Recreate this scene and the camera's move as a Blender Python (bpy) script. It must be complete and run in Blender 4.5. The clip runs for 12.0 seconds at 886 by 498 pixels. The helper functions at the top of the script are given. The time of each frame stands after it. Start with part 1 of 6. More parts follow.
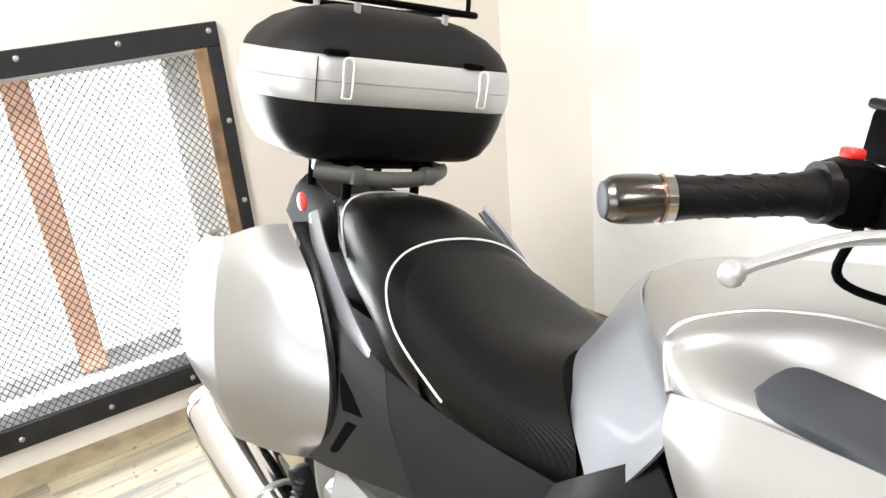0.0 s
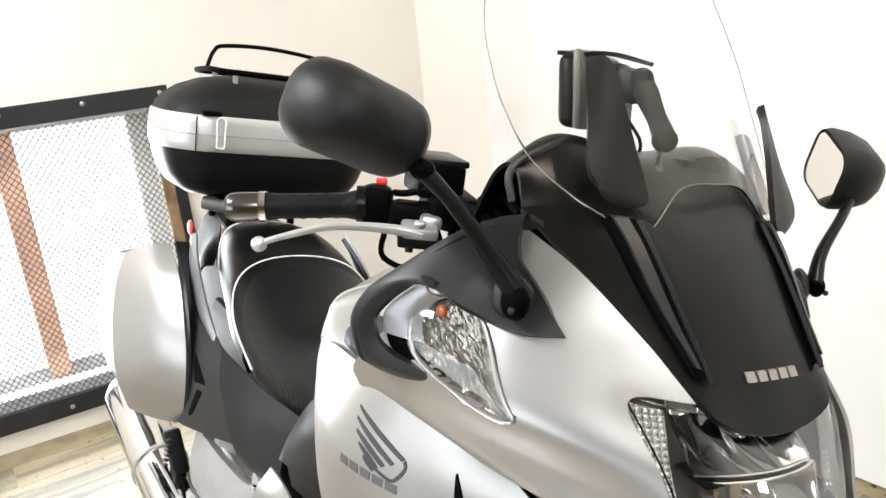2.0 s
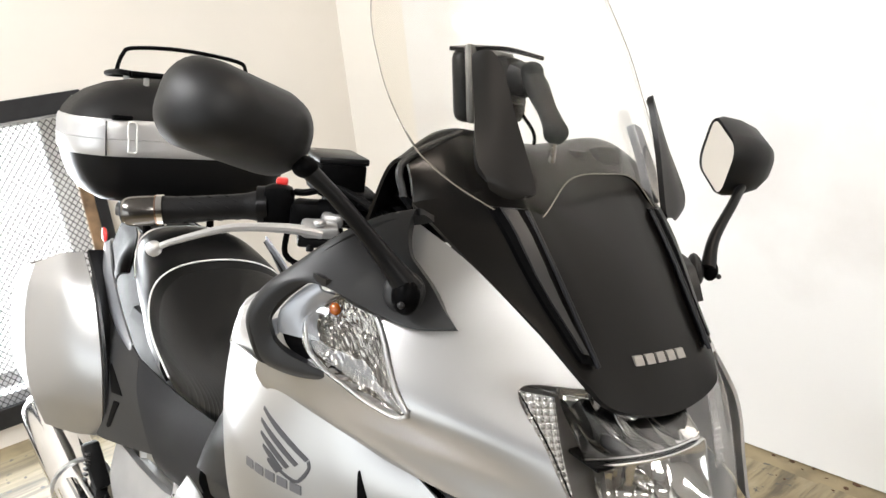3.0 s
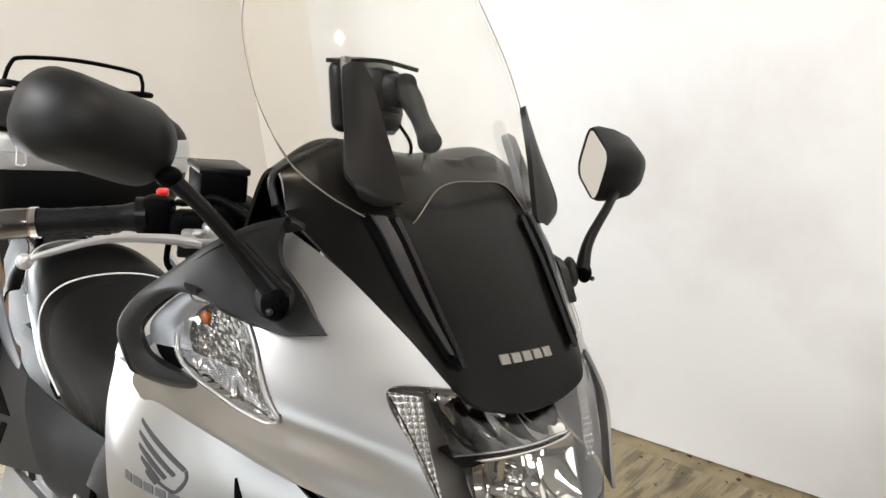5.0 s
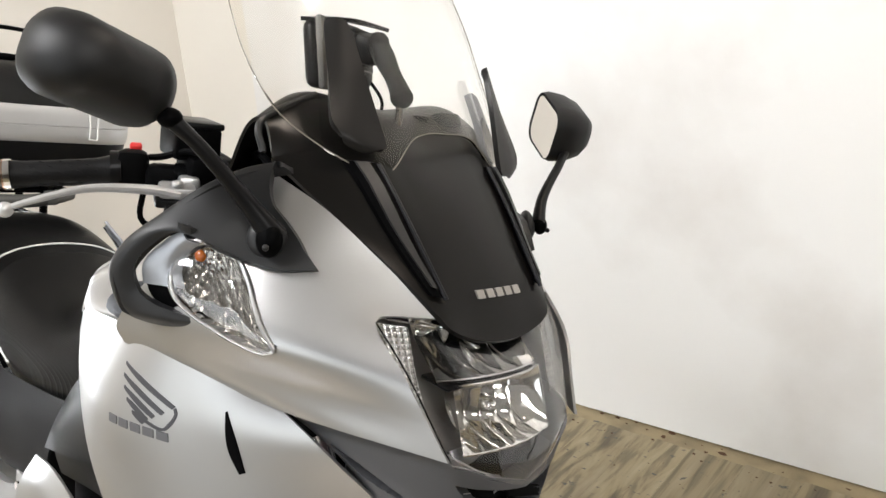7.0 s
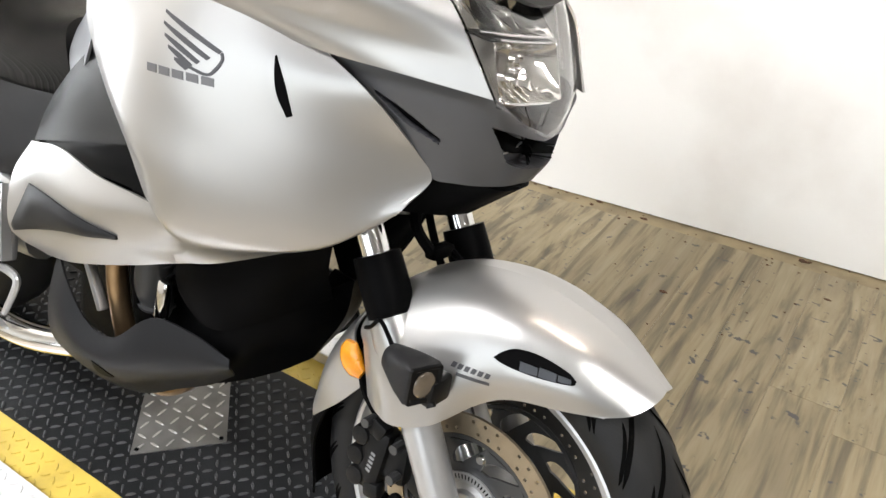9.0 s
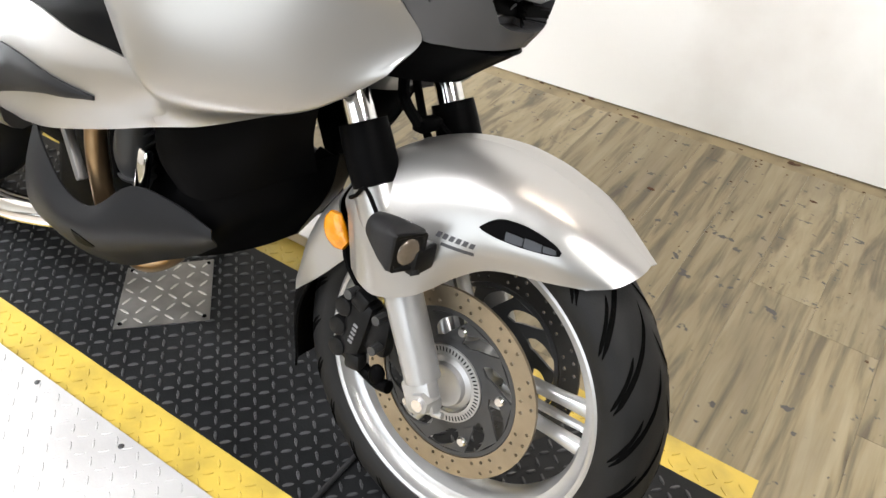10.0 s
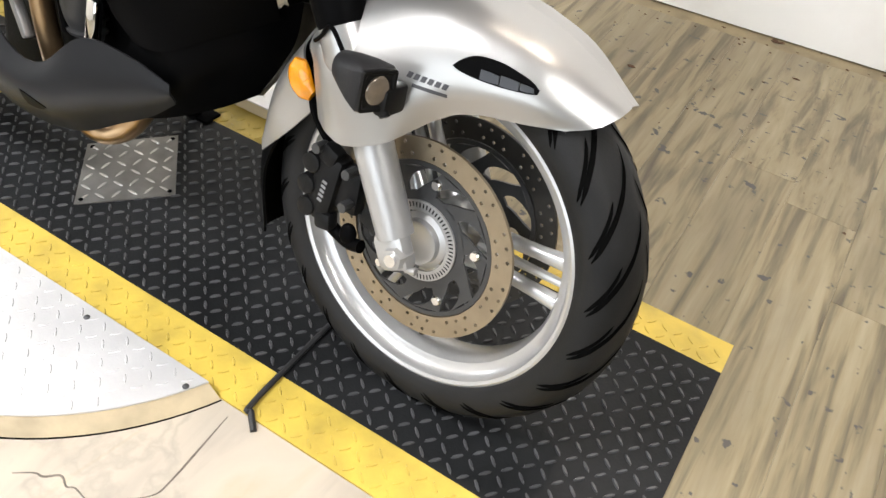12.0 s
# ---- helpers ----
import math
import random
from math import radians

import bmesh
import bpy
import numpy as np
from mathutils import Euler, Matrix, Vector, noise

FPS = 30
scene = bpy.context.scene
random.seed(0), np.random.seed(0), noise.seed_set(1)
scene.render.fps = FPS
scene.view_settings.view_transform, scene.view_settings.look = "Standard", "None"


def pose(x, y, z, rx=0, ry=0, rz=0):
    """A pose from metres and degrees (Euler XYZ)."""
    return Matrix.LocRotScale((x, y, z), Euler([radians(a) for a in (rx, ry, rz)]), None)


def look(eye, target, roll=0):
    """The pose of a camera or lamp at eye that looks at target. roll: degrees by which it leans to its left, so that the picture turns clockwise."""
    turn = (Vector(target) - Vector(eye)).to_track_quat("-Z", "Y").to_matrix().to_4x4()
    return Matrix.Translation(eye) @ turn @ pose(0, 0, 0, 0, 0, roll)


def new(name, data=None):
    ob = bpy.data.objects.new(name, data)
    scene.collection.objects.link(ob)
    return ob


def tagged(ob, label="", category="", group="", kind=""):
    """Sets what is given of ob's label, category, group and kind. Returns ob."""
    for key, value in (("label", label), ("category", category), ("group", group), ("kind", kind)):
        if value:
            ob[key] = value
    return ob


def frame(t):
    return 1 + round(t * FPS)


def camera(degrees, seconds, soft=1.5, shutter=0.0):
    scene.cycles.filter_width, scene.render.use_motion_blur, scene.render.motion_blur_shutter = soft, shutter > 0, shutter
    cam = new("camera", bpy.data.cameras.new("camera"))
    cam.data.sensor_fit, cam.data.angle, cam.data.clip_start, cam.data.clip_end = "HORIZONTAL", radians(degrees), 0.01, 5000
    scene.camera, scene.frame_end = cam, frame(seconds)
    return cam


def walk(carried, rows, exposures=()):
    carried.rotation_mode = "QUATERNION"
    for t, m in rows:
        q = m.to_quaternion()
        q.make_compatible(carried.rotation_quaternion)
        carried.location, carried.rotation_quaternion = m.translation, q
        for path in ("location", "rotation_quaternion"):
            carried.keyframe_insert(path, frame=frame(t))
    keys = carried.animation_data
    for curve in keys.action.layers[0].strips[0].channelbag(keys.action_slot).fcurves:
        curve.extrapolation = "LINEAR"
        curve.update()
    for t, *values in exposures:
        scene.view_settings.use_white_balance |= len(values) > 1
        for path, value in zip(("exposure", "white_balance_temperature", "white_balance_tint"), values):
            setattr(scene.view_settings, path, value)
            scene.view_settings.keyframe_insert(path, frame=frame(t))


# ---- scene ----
cam = camera(58.55, 12.0)
# seconds, eye in metres, turn in degrees
PATH = [
    (0, -0.2434, -0.5086, 1.3416, 67.94, 5.05, 56.02),
    (0.5, 0.1048, -0.4797, 1.3563, 69.70, 5.73, 63.13),
    (1, 0.2850, -0.4437, 1.3857, 69.89, 4.82, 64.05),
    (1.5, 0.3184, -0.4030, 1.3878, 71.51, 5.47, 61.00),
    (2, 0.3322, -0.3666, 1.3835, 71.70, 5.37, 58.53),
    (2.5, 0.3471, -0.3448, 1.3804, 71.52, 5.82, 56.06),
    (3, 0.3626, -0.3278, 1.3767, 71.15, 5.98, 53.93),
    (3.5, 0.3727, -0.3182, 1.3726, 70.88, 5.56, 52.06),
    (5.5, 0.4212, -0.2980, 1.3772, 71.46, 4.86, 47.16),
    (6, 0.4219, -0.3039, 1.3800, 71.47, 4.33, 45.76),
    (6.5, 0.4305, -0.3271, 1.3745, 71.56, 4.39, 44.79),
    (8.3, 0.3813, -0.6122, 1.2582, 62.46, -0.06, 36.37),
    (8.5, 0.3863, -0.6186, 1.2460, 61.01, -0.65, 36.75),
    (9, 0.3953, -0.6224, 1.2128, 57.76, -1.92, 36.90),
    (9.5, 0.4006, -0.6280, 1.1871, 54.41, -2.97, 37.13),
    (10, 0.4065, -0.6336, 1.1616, 51.21, -3.89, 37.07),
    (10.5, 0.4143, -0.6381, 1.1270, 48.23, -5.07, 36.79),
    (11, 0.4229, -0.6422, 1.0986, 46.27, -5.70, 36.66),
    (11.5, 0.4280, -0.6461, 1.0817, 44.88, -6.02, 36.02),
    (12, 0.4286, -0.6435, 1.0714, 45.06, -4.64, 35.53),
]
EXPOSURES = [(0.0, 0.46), (1.0, 0.44), (2.5, 0.36), (3.7, 0.20), (5.3, -0.02), (6.7, 0.02), (8.3, 0.32), (12.0, 0.50)]
walk(cam, [(t, pose(*p)) for t, *p in PATH], EXPOSURES)

# ---- world and lights ----
world = bpy.data.worlds.new("world")
scene.world = world
world.use_nodes = True
sky = world.node_tree.nodes.new("ShaderNodeTexSky")
sky.sky_type, sky.sun_disc, sky.sun_elevation, sky.sun_rotation = "NISHITA", False, radians(40), radians(90)
world.node_tree.links.new(sky.outputs[0], world.node_tree.nodes["Background"].inputs[0])
world.node_tree.nodes["Background"].inputs[1].default_value = 0.1


def area_light(name, x, y, z, sx, sy, watts, colour, target):
    data = bpy.data.lights.new(name, "AREA")
    data.shape, data.size, data.size_y, data.energy, data.color = "RECTANGLE", sx, sy, watts, colour
    ob = new(name, data)
    ob.matrix_world = look((x, y, z), target)
    return ob


area_light("ceiling_tube_light", 2.5, -0.9, 2.95, 1.4, 0.5, 88, (1.0, 0.985, 0.96), (0.6, -0.1, 0.4))
area_light("ceiling_tube_light", -1.1, -1.6, 2.95, 1.4, 0.5, 128, (0.985, 0.985, 1.0), (-1.0, -0.3, 0.4))
area_light("ceiling_spot_light", 0.45, 0.80, 2.90, 0.09, 0.09, 18, (1.0, 0.86, 0.73), (0.3, 0.7, 0))
# wide fill lamp added behind the camera to brighten the bike's side
area_light("added_side_fill", 0.1, -5.02, 1.60, 5.0, 2.2, 80, (0.955, 0.98, 1.0), (0.1, 0.0, 0.9))
area_light("window_daylight", -2.63, -0.29, 0.62, 0.85, 0.85, 30, (0.93, 0.97, 1.0), (0, -0.4, 0.5))

# ---- materials ----
MATS = {}


def material(name, colour, rough=0.5, metal=0.0, var=0.15, scale=8.0, fine=120.0, bump=0.05, coat=0.0, dirt=None, per_object=0.0, span=(0.3, 0.6)):
    """A surface with coarse stains and fine grain."""
    m = bpy.data.materials.new(name)
    m.use_nodes = True
    nt = m.node_tree
    n, l = nt.nodes, nt.links
    b = n["Principled BSDF"]
    b.inputs["Metallic"].default_value = metal
    b.inputs["Specular IOR Level"].default_value = 0.5 if metal or max(colour) > 0.2 else 0.14
    b.inputs["Coat Weight"].default_value = coat
    b.inputs["Coat Roughness"].default_value = 0.06
    tc = n.new("ShaderNodeTexCoord")
    big, small = n.new("ShaderNodeTexNoise"), n.new("ShaderNodeTexNoise")
    big.inputs["Scale"].default_value, small.inputs["Scale"].default_value = scale, fine
    big.inputs["Detail"].default_value = 6
    l.new(tc.outputs["Object"], big.inputs["Vector"])
    l.new(tc.outputs["Object"], small.inputs["Vector"])
    mix = n.new("ShaderNodeMix")
    mix.data_type = "RGBA"
    c = Vector(colour)
    lo = dirt if dirt else tuple(c * (1 - var))
    mix.inputs[6].default_value, mix.inputs[7].default_value = (*lo, 1), (*[min(1, v) for v in c * (1 + var * 0.4)], 1)
    ramp = n.new("ShaderNodeMapRange")
    ramp.inputs[1].default_value, ramp.inputs[2].default_value = span
    l.new(big.outputs[0], ramp.inputs[0])
    l.new(ramp.outputs[0], mix.inputs[0])
    last = mix.outputs[2]
    if per_object:
        info, hsv, mr = n.new("ShaderNodeObjectInfo"), n.new("ShaderNodeHueSaturation"), n.new("ShaderNodeMapRange")
        mr.inputs[3].default_value, mr.inputs[4].default_value = 1 - per_object, 1 + per_object
        l.new(info.outputs["Random"], mr.inputs[0])
        l.new(mr.outputs[0], hsv.inputs["Value"])
        l.new(last, hsv.inputs["Color"])
        last = hsv.outputs[0]
    l.new(last, b.inputs["Base Color"])
    rr = n.new("ShaderNodeMapRange")
    rr.inputs[3].default_value, rr.inputs[4].default_value = max(0.02, rough * 0.85), min(1, rough * 1.2)
    l.new(big.outputs[0], rr.inputs[0])
    l.new(rr.outputs[0], b.inputs["Roughness"])
    if bump:
        bp = n.new("ShaderNodeBump")
        bp.inputs["Strength"].default_value, bp.inputs["Distance"].default_value = bump, 0.002
        l.new(small.outputs[0], bp.inputs["Height"])
        l.new(bp.outputs[0], b.inputs["Normal"])
    MATS[name] = m
    return m


def glass_material(name, colour, rough=0.0, ior=1.45):
    m = bpy.data.materials.new(name)
    m.use_nodes = True
    b = m.node_tree.nodes["Principled BSDF"]
    b.inputs["Base Color"].default_value = (*colour, 1)
    b.inputs["Transmission Weight"].default_value, b.inputs["Roughness"].default_value, b.inputs["IOR"].default_value = 1.0, rough, ior
    return m


def glow_material(name, colour, strength):
    m = bpy.data.materials.new(name)
    m.use_nodes = True
    b = m.node_tree.nodes["Principled BSDF"]
    b.inputs["Emission Color"].default_value, b.inputs["Emission Strength"].default_value = (*colour, 1), strength
    return m


SILVER = material("silver_paint", (0.40, 0.396, 0.389), 0.35, 0.8, 0.05, 3, 900, 0.02, 0.22)
ALU = material("cast_aluminium", (0.43, 0.43, 0.43), 0.36, 0.65, 0.1, 12, 300, 0.05)
RIMPAINT = material("silver_wheel_paint", (0.50, 0.50, 0.50), 0.3, 0.6, 0.06, 9, 300, 0.02, 0.3)
CHROME = material("chrome", (0.8, 0.8, 0.8), 0.08, 1.0, 0.05, 9, 200, 0.0)
REFLECTOR = material("lamp_reflector", (0.85, 0.84, 0.82), 0.06, 1.0, 0.03, 30, 60, 0.02)
BLACK = material("black_plastic", (0.0022, 0.0022, 0.0024), 0.42, 0.0, 0.2, 10, 700, 0.12)
BLACKSATIN = material("satin_black_plastic", (0.0055, 0.0055, 0.0058), 0.34, 0.0, 0.15, 7, 900, 0.06)
DEFLECTOR = material("satin_deflector_plastic", (0.013, 0.0122, 0.0115), 0.36, 0.0, 0.12, 8, 900, 0.06)
GREY = material("dark_grey_plastic", (0.0145, 0.0146, 0.0152), 0.42, 0.0, 0.12, 8, 900, 0.08)
MIDGREY = material("mid_grey_plastic", (0.20, 0.205, 0.215), 0.42, 0.2, 0.1, 8, 900, 0.08)
LEATHER = material("black_seat_vinyl", (0.0040, 0.0039, 0.0038), 0.30, 0.0, 0.15, 6, 420, 0.18)
PIPING = material("white_piping", (0.72, 0.72, 0.70), 0.5, 0, 0.1, 30, 300, 0.05)
RUBBER = material("tyre_rubber", (0.0110, 0.0110, 0.0114), 0.55, 0, 0.25, 14, 350, 0.15)
GRIP = material("grip_rubber", (0.0075, 0.0075, 0.0078), 0.45, 0, 0.2, 20, 300, 0.2)
BASEPANEL = material("screen_base_plastic", (0.0042, 0.0038, 0.0034), 0.29, 0.0, 0.12, 8, 900, 0.02)
NOSEGREY = material("nose_grey_plastic", (0.060, 0.061, 0.066), 0.40, 0.0, 0.1, 8, 900, 0.06)
# steel bars set lighter than their plate
PLATEBAR = material("pale_steel_bar", (0.62, 0.61, 0.59), 0.28, 0.8, 0.2, 12, 250, 0.05)
DISC = material("brake_disc_steel", (0.32, 0.265, 0.19), 0.35, 0.85, 0.15, 25, 500, 0.1)
CARRIER = material("disc_carrier_steel", (0.055, 0.056, 0.058), 0.4, 0.5, 0.1, 20, 300, 0.05)
BRONZE = material("heat_tinted_pipe", (0.40, 0.27, 0.15), 0.3, 0.95, 0.3, 12, 200, 0.05)
RED = material("red_plastic", (0.70, 0.03, 0.025), 0.35, 0, 0.1, 30, 200, 0.02)
AMBER = material("amber_reflector", (0.66, 0.235, 0.004), 0.18, 0, 0.15, 60, 160, 0.4, 0.4)
BULBAMBER = material("amber_bulb_glass", (0.26, 0.060, 0.006), 0.12, 0, 0.2, 60, 160, 0.1, 0.6)
CLEAR = glass_material("clear_screen", (0.94, 0.92, 0.88), 0.0, 1.25)
LENS = glass_material("clear_lens", (0.96, 0.96, 0.96), 0.02, 1.42)
MIRROR = material("mirror_glass", (0.9, 0.9, 0.9), 0.02, 1.0, 0.0, 5, 50, 0.0)
LOGO = material("logo_grey", (0.045, 0.045, 0.05), 0.4, 0.2, 0.05, 20, 200, 0.0)
LOGOMID = material("logo_mid_grey", (0.10, 0.10, 0.105), 0.4, 0.2, 0.05, 20, 200, 0.0)
# noise greys the paint for smudges and for soft shading alike
WALL = material("white_wall_paint", (0.80, 0.797, 0.785), 0.7, 0, 0.10, 1.9, 60, 0.08, 0, (0.69, 0.665, 0.64), 0.0, (0.28, 0.52))
BEIGE = material("beige_wall_paint", (0.74, 0.70, 0.635), 0.7, 0, 0.05, 1.5, 60, 0.08)
# dark colour for unseen walls, so less light bounces onto the bike
DIMWALL = material("fill_cutting_wall", (0.22, 0.20, 0.18), 0.7, 0, 0.1, 1.2, 60, 0.08)
FLOORBASE = material("plank_joint", (0.26, 0.21, 0.125), 0.6, 0, 0.3, 12, 90, 0.1)
CEIL = material("ceiling_paint", (0.42, 0.41, 0.40), 0.8, 0, 0.05, 1.5, 60, 0.05)
STEELBLACK = material("black_steel", (0.022, 0.022, 0.024), 0.5, 0.3, 0.3, 15, 250, 0.15)
MESHWIRE = material("mesh_wire", (0.10, 0.10, 0.103), 0.5, 0.4, 0.2, 15, 250, 0.1)
RUSTWOOD = material("stained_wood", (0.25, 0.16, 0.09), 0.65, 0, 0.5, 14, 90, 0.3)
POSTWOOD = material("brown_painted_post", (0.78, 0.49, 0.35), 0.55, 0, 0.2, 10, 120, 0.1)
MATBLACK = material("black_rubber_mat", (0.0135, 0.0140, 0.0150), 0.34, 0, 0.45, 4, 200, 0.2)
MATYELLOW = material("yellow_stripe_rubber", (0.57, 0.415, 0.070), 0.42, 0, 0.22, 13, 150, 0.12, 0, (0.42, 0.31, 0.06))
# bars coloured lighter than the mat for the light they catch
TREADBAR = material("lit_tread_bar", (0.068, 0.0695, 0.0735), 0.30, 0, 0.35, 9, 200, 0.08)
TREADPLATE = material("aluminium_tread_plate", (0.72, 0.72, 0.73), 0.42, 0.6, 0.12, 6, 250, 0.08)
BOARD = material("board_edge", (0.50, 0.41, 0.27), 0.6, 0, 0.3, 12, 90, 0.2)
DAYGLOW = glow_material("daylight_beyond", (0.95, 0.98, 1.0), 0.88)

# disc steel with the shade inside the wheel put into its colour
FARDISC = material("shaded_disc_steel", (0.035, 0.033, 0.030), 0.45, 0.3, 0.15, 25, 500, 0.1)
CALIPER = material("caliper_black", (0.006, 0.006, 0.0063), 0.40, 0.0, 0.15, 12, 300, 0.1)
MIRRORBLACK = material("matt_black_housing", (0.0050, 0.0050, 0.0052), 0.50, 0.0, 0.15, 9, 900, 0.08)
CARRIERGREY = material("carrier_casting", (0.085, 0.084, 0.080), 0.42, 0.2, 0.15, 12, 400, 0.08)
COPPER = material("copper_tint", (0.62, 0.40, 0.30), 0.2, 1.0, 0.1, 20, 200, 0.0)
MIDSILVER = material("satin_grey_paint", (0.29, 0.30, 0.32), 0.36, 0.55, 0.06, 5, 900, 0.03, 0.2)
SATINSILVER = material("satin_silver_plastic", (0.52, 0.52, 0.52), 0.34, 0.55, 0.05, 5, 500, 0.03)
DARKLID = material("dark_grained_lid", (0.0125, 0.0122, 0.012), 0.5, 0.0, 0.12, 6, 700, 0.2)
MIDDARK = material("slate_plastic", (0.0145, 0.0150, 0.0165), 0.40, 0.0, 0.12, 7, 900, 0.08)
CRACK = material("crack_grime", (0.20, 0.175, 0.15), 0.7, 0, 0.3, 40, 200, 0.1)
SLATE = material("slate_grey_plastic", (0.052, 0.056, 0.064), 0.42, 0.0, 0.12, 7, 900, 0.08)
BAREND = material("smoked_chrome", (0.17, 0.16, 0.15), 0.24, 1.0, 0.1, 20, 200, 0.0)
FACET = material("faceted_chrome", (0.30, 0.285, 0.26), 0.16, 1.0, 0.04, 20, 200, 0.0)
EDGEGREY = material("screen_edge", (0.20, 0.185, 0.155), 0.3, 0.0, 0.1, 20, 200, 0.0)
BADGE = material("badge_metal", (0.33, 0.31, 0.29), 0.35, 0.5, 0.05, 20, 200, 0.0)
LAMPGREY = material("lamp_housing", (0.32, 0.30, 0.28), 0.35, 0.5, 0.1, 12, 200, 0.05)
LAMPLENS = material("fog_lamp_lens", (0.16, 0.13, 0.10), 0.1, 0.3, 0.3, 40, 120, 0.3, 0.8)
LAMPBLACK = material("grained_lamp_shell", (0.016, 0.016, 0.017), 0.45, 0, 0.2, 10, 400, 0.2)
GROOVE = material("groove_shade", (0.003, 0.003, 0.003), 0.8, 0, 0.1, 20, 200, 0.0)
HOLE = material("recess_shade", (0.008, 0.008, 0.008), 0.7, 0, 0.1, 20, 200, 0.0)
DULLPLATE = material("worn_steel_plate", (0.26, 0.255, 0.245), 0.40, 0.8, 0.3, 12, 250, 0.1)
CHIP = material("brown_chip", (0.09, 0.05, 0.03), 0.7, 0, 0.3, 40, 200, 0.2)
PAINTWHITE = material("white_window_paint", (0.78, 0.79, 0.78), 0.5, 0, 0.08, 8, 150, 0.05)
SILLGREY = material("grey_sill", (0.55, 0.56, 0.57), 0.5, 0, 0.3, 9, 120, 0.1)
BRASSY = material("worn_latch_steel", (0.45, 0.40, 0.30), 0.4, 0.9, 0.3, 30, 200, 0.1)
PANEGLASS = glass_material("window_glass", (1, 1, 1), 0.0, 1.1)


def stretched(name, cols, scale, rough, per_object=True):
    """Wood-look vinyl: streaks along local y, with knots and dark specks."""
    m = bpy.data.materials.new(name)
    m.use_nodes = True
    nt = m.node_tree
    n, l = nt.nodes, nt.links
    b = n["Principled BSDF"]
    tc, info, add = n.new("ShaderNodeTexCoord"), n.new("ShaderNodeObjectInfo"), n.new("ShaderNodeVectorMath")
    mul = n.new("ShaderNodeVectorMath")
    mul.operation, mul.inputs[1].default_value = "MULTIPLY", (91.0, 57.0, 33.0)
    comb = n.new("ShaderNodeCombineXYZ")
    for k in range(3):
        l.new(info.outputs["Random"], comb.inputs[k])
    l.new(comb.outputs[0], mul.inputs[0])
    l.new(tc.outputs["Object"], add.inputs[0])
    l.new(mul.outputs[0], add.inputs[1])
    mp = n.new("ShaderNodeMapping")
    mp.inputs["Scale"].default_value = scale
    l.new(add.outputs[0], mp.inputs[0])
    n1, n2, n3 = n.new("ShaderNodeTexNoise"), n.new("ShaderNodeTexNoise"), n.new("ShaderNodeTexNoise")
    n1.inputs["Scale"].default_value, n1.inputs["Detail"].default_value, n1.inputs["Distortion"].default_value = 1.0, 8, 0.6
    n2.inputs["Scale"].default_value, n2.inputs["Detail"].default_value = 5.0, 4
    n3.inputs["Scale"].default_value, n3.inputs["Detail"].default_value = 34.0, 3
    l.new(mp.outputs[0], n1.inputs["Vector"])
    l.new(mp.outputs[0], n2.inputs["Vector"])
    l.new(add.outputs[0], n3.inputs["Vector"])
    ramp = n.new("ShaderNodeValToRGB")
    while len(ramp.color_ramp.elements) < len(cols):
        ramp.color_ramp.elements.new(0.5)
    for e, (p, c) in zip(ramp.color_ramp.elements, cols):
        e.position, e.color = p, (*c, 1)
    mixf = n.new("ShaderNodeMath")
    mixf.operation = "MULTIPLY_ADD"
    mixf.inputs[1].default_value = 0.22
    l.new(n2.outputs[0], mixf.inputs[0])
    sc = n.new("ShaderNodeMath")
    sc.operation = "MULTIPLY_ADD"
    sc.inputs[1].default_value, sc.inputs[2].default_value = 1.15, -0.18
    l.new(n1.outputs[0], sc.inputs[0])
    l.new(sc.outputs[0], mixf.inputs[2])
    l.new(mixf.outputs[0], ramp.inputs[0])
    spk = n.new("ShaderNodeMapRange")
    spk.inputs[1].default_value, spk.inputs[2].default_value = 0.655, 0.70
    l.new(n3.outputs[0], spk.inputs[0])
    dark = n.new("ShaderNodeMix")
    dark.data_type = "RGBA"
    dark.inputs[7].default_value = (0.06, 0.058, 0.055, 1)
    l.new(spk.outputs[0], dark.inputs[0])
    l.new(ramp.outputs[0], dark.inputs[6])
    hsv, mr = n.new("ShaderNodeHueSaturation"), n.new("ShaderNodeMapRange")
    mr.inputs[3].default_value, mr.inputs[4].default_value = 0.86, 1.12
    l.new(info.outputs["Random"], mr.inputs[0])
    l.new(mr.outputs[0], hsv.inputs["Value"])
    l.new(dark.outputs[2], hsv.inputs["Color"])
    geo, n4, soil, grime = n.new("ShaderNodeNewGeometry"), n.new("ShaderNodeTexNoise"), n.new("ShaderNodeMapRange"), n.new("ShaderNodeMix")
    n4.inputs["Scale"].default_value, n4.inputs["Detail"].default_value = 2.3, 7
    along = n.new("ShaderNodeMapping")
    along.inputs["Scale"].default_value = (3.2, 0.9, 1.0)
    l.new(geo.outputs["Position"], along.inputs[0])
    l.new(along.outputs[0], n4.inputs["Vector"])
    soil.inputs[1].default_value, soil.inputs[2].default_value = 0.50, 0.68
    soil.inputs[4].default_value = 0.42
    l.new(n4.outputs[0], soil.inputs[0])
    grime.data_type = "RGBA"
    grime.inputs[7].default_value = (0.115, 0.092, 0.058, 1)
    l.new(soil.outputs[0], grime.inputs[0])
    l.new(hsv.outputs[0], grime.inputs[6])
    l.new(grime.outputs[2], b.inputs["Base Color"])
    b.inputs["Roughness"].default_value = rough
    bp = n.new("ShaderNodeBump")
    bp.inputs["Strength"].default_value, bp.inputs["Distance"].default_value = 0.12, 0.002
    l.new(n2.outputs[0], bp.inputs["Height"])
    l.new(bp.outputs[0], b.inputs["Normal"])
    return m


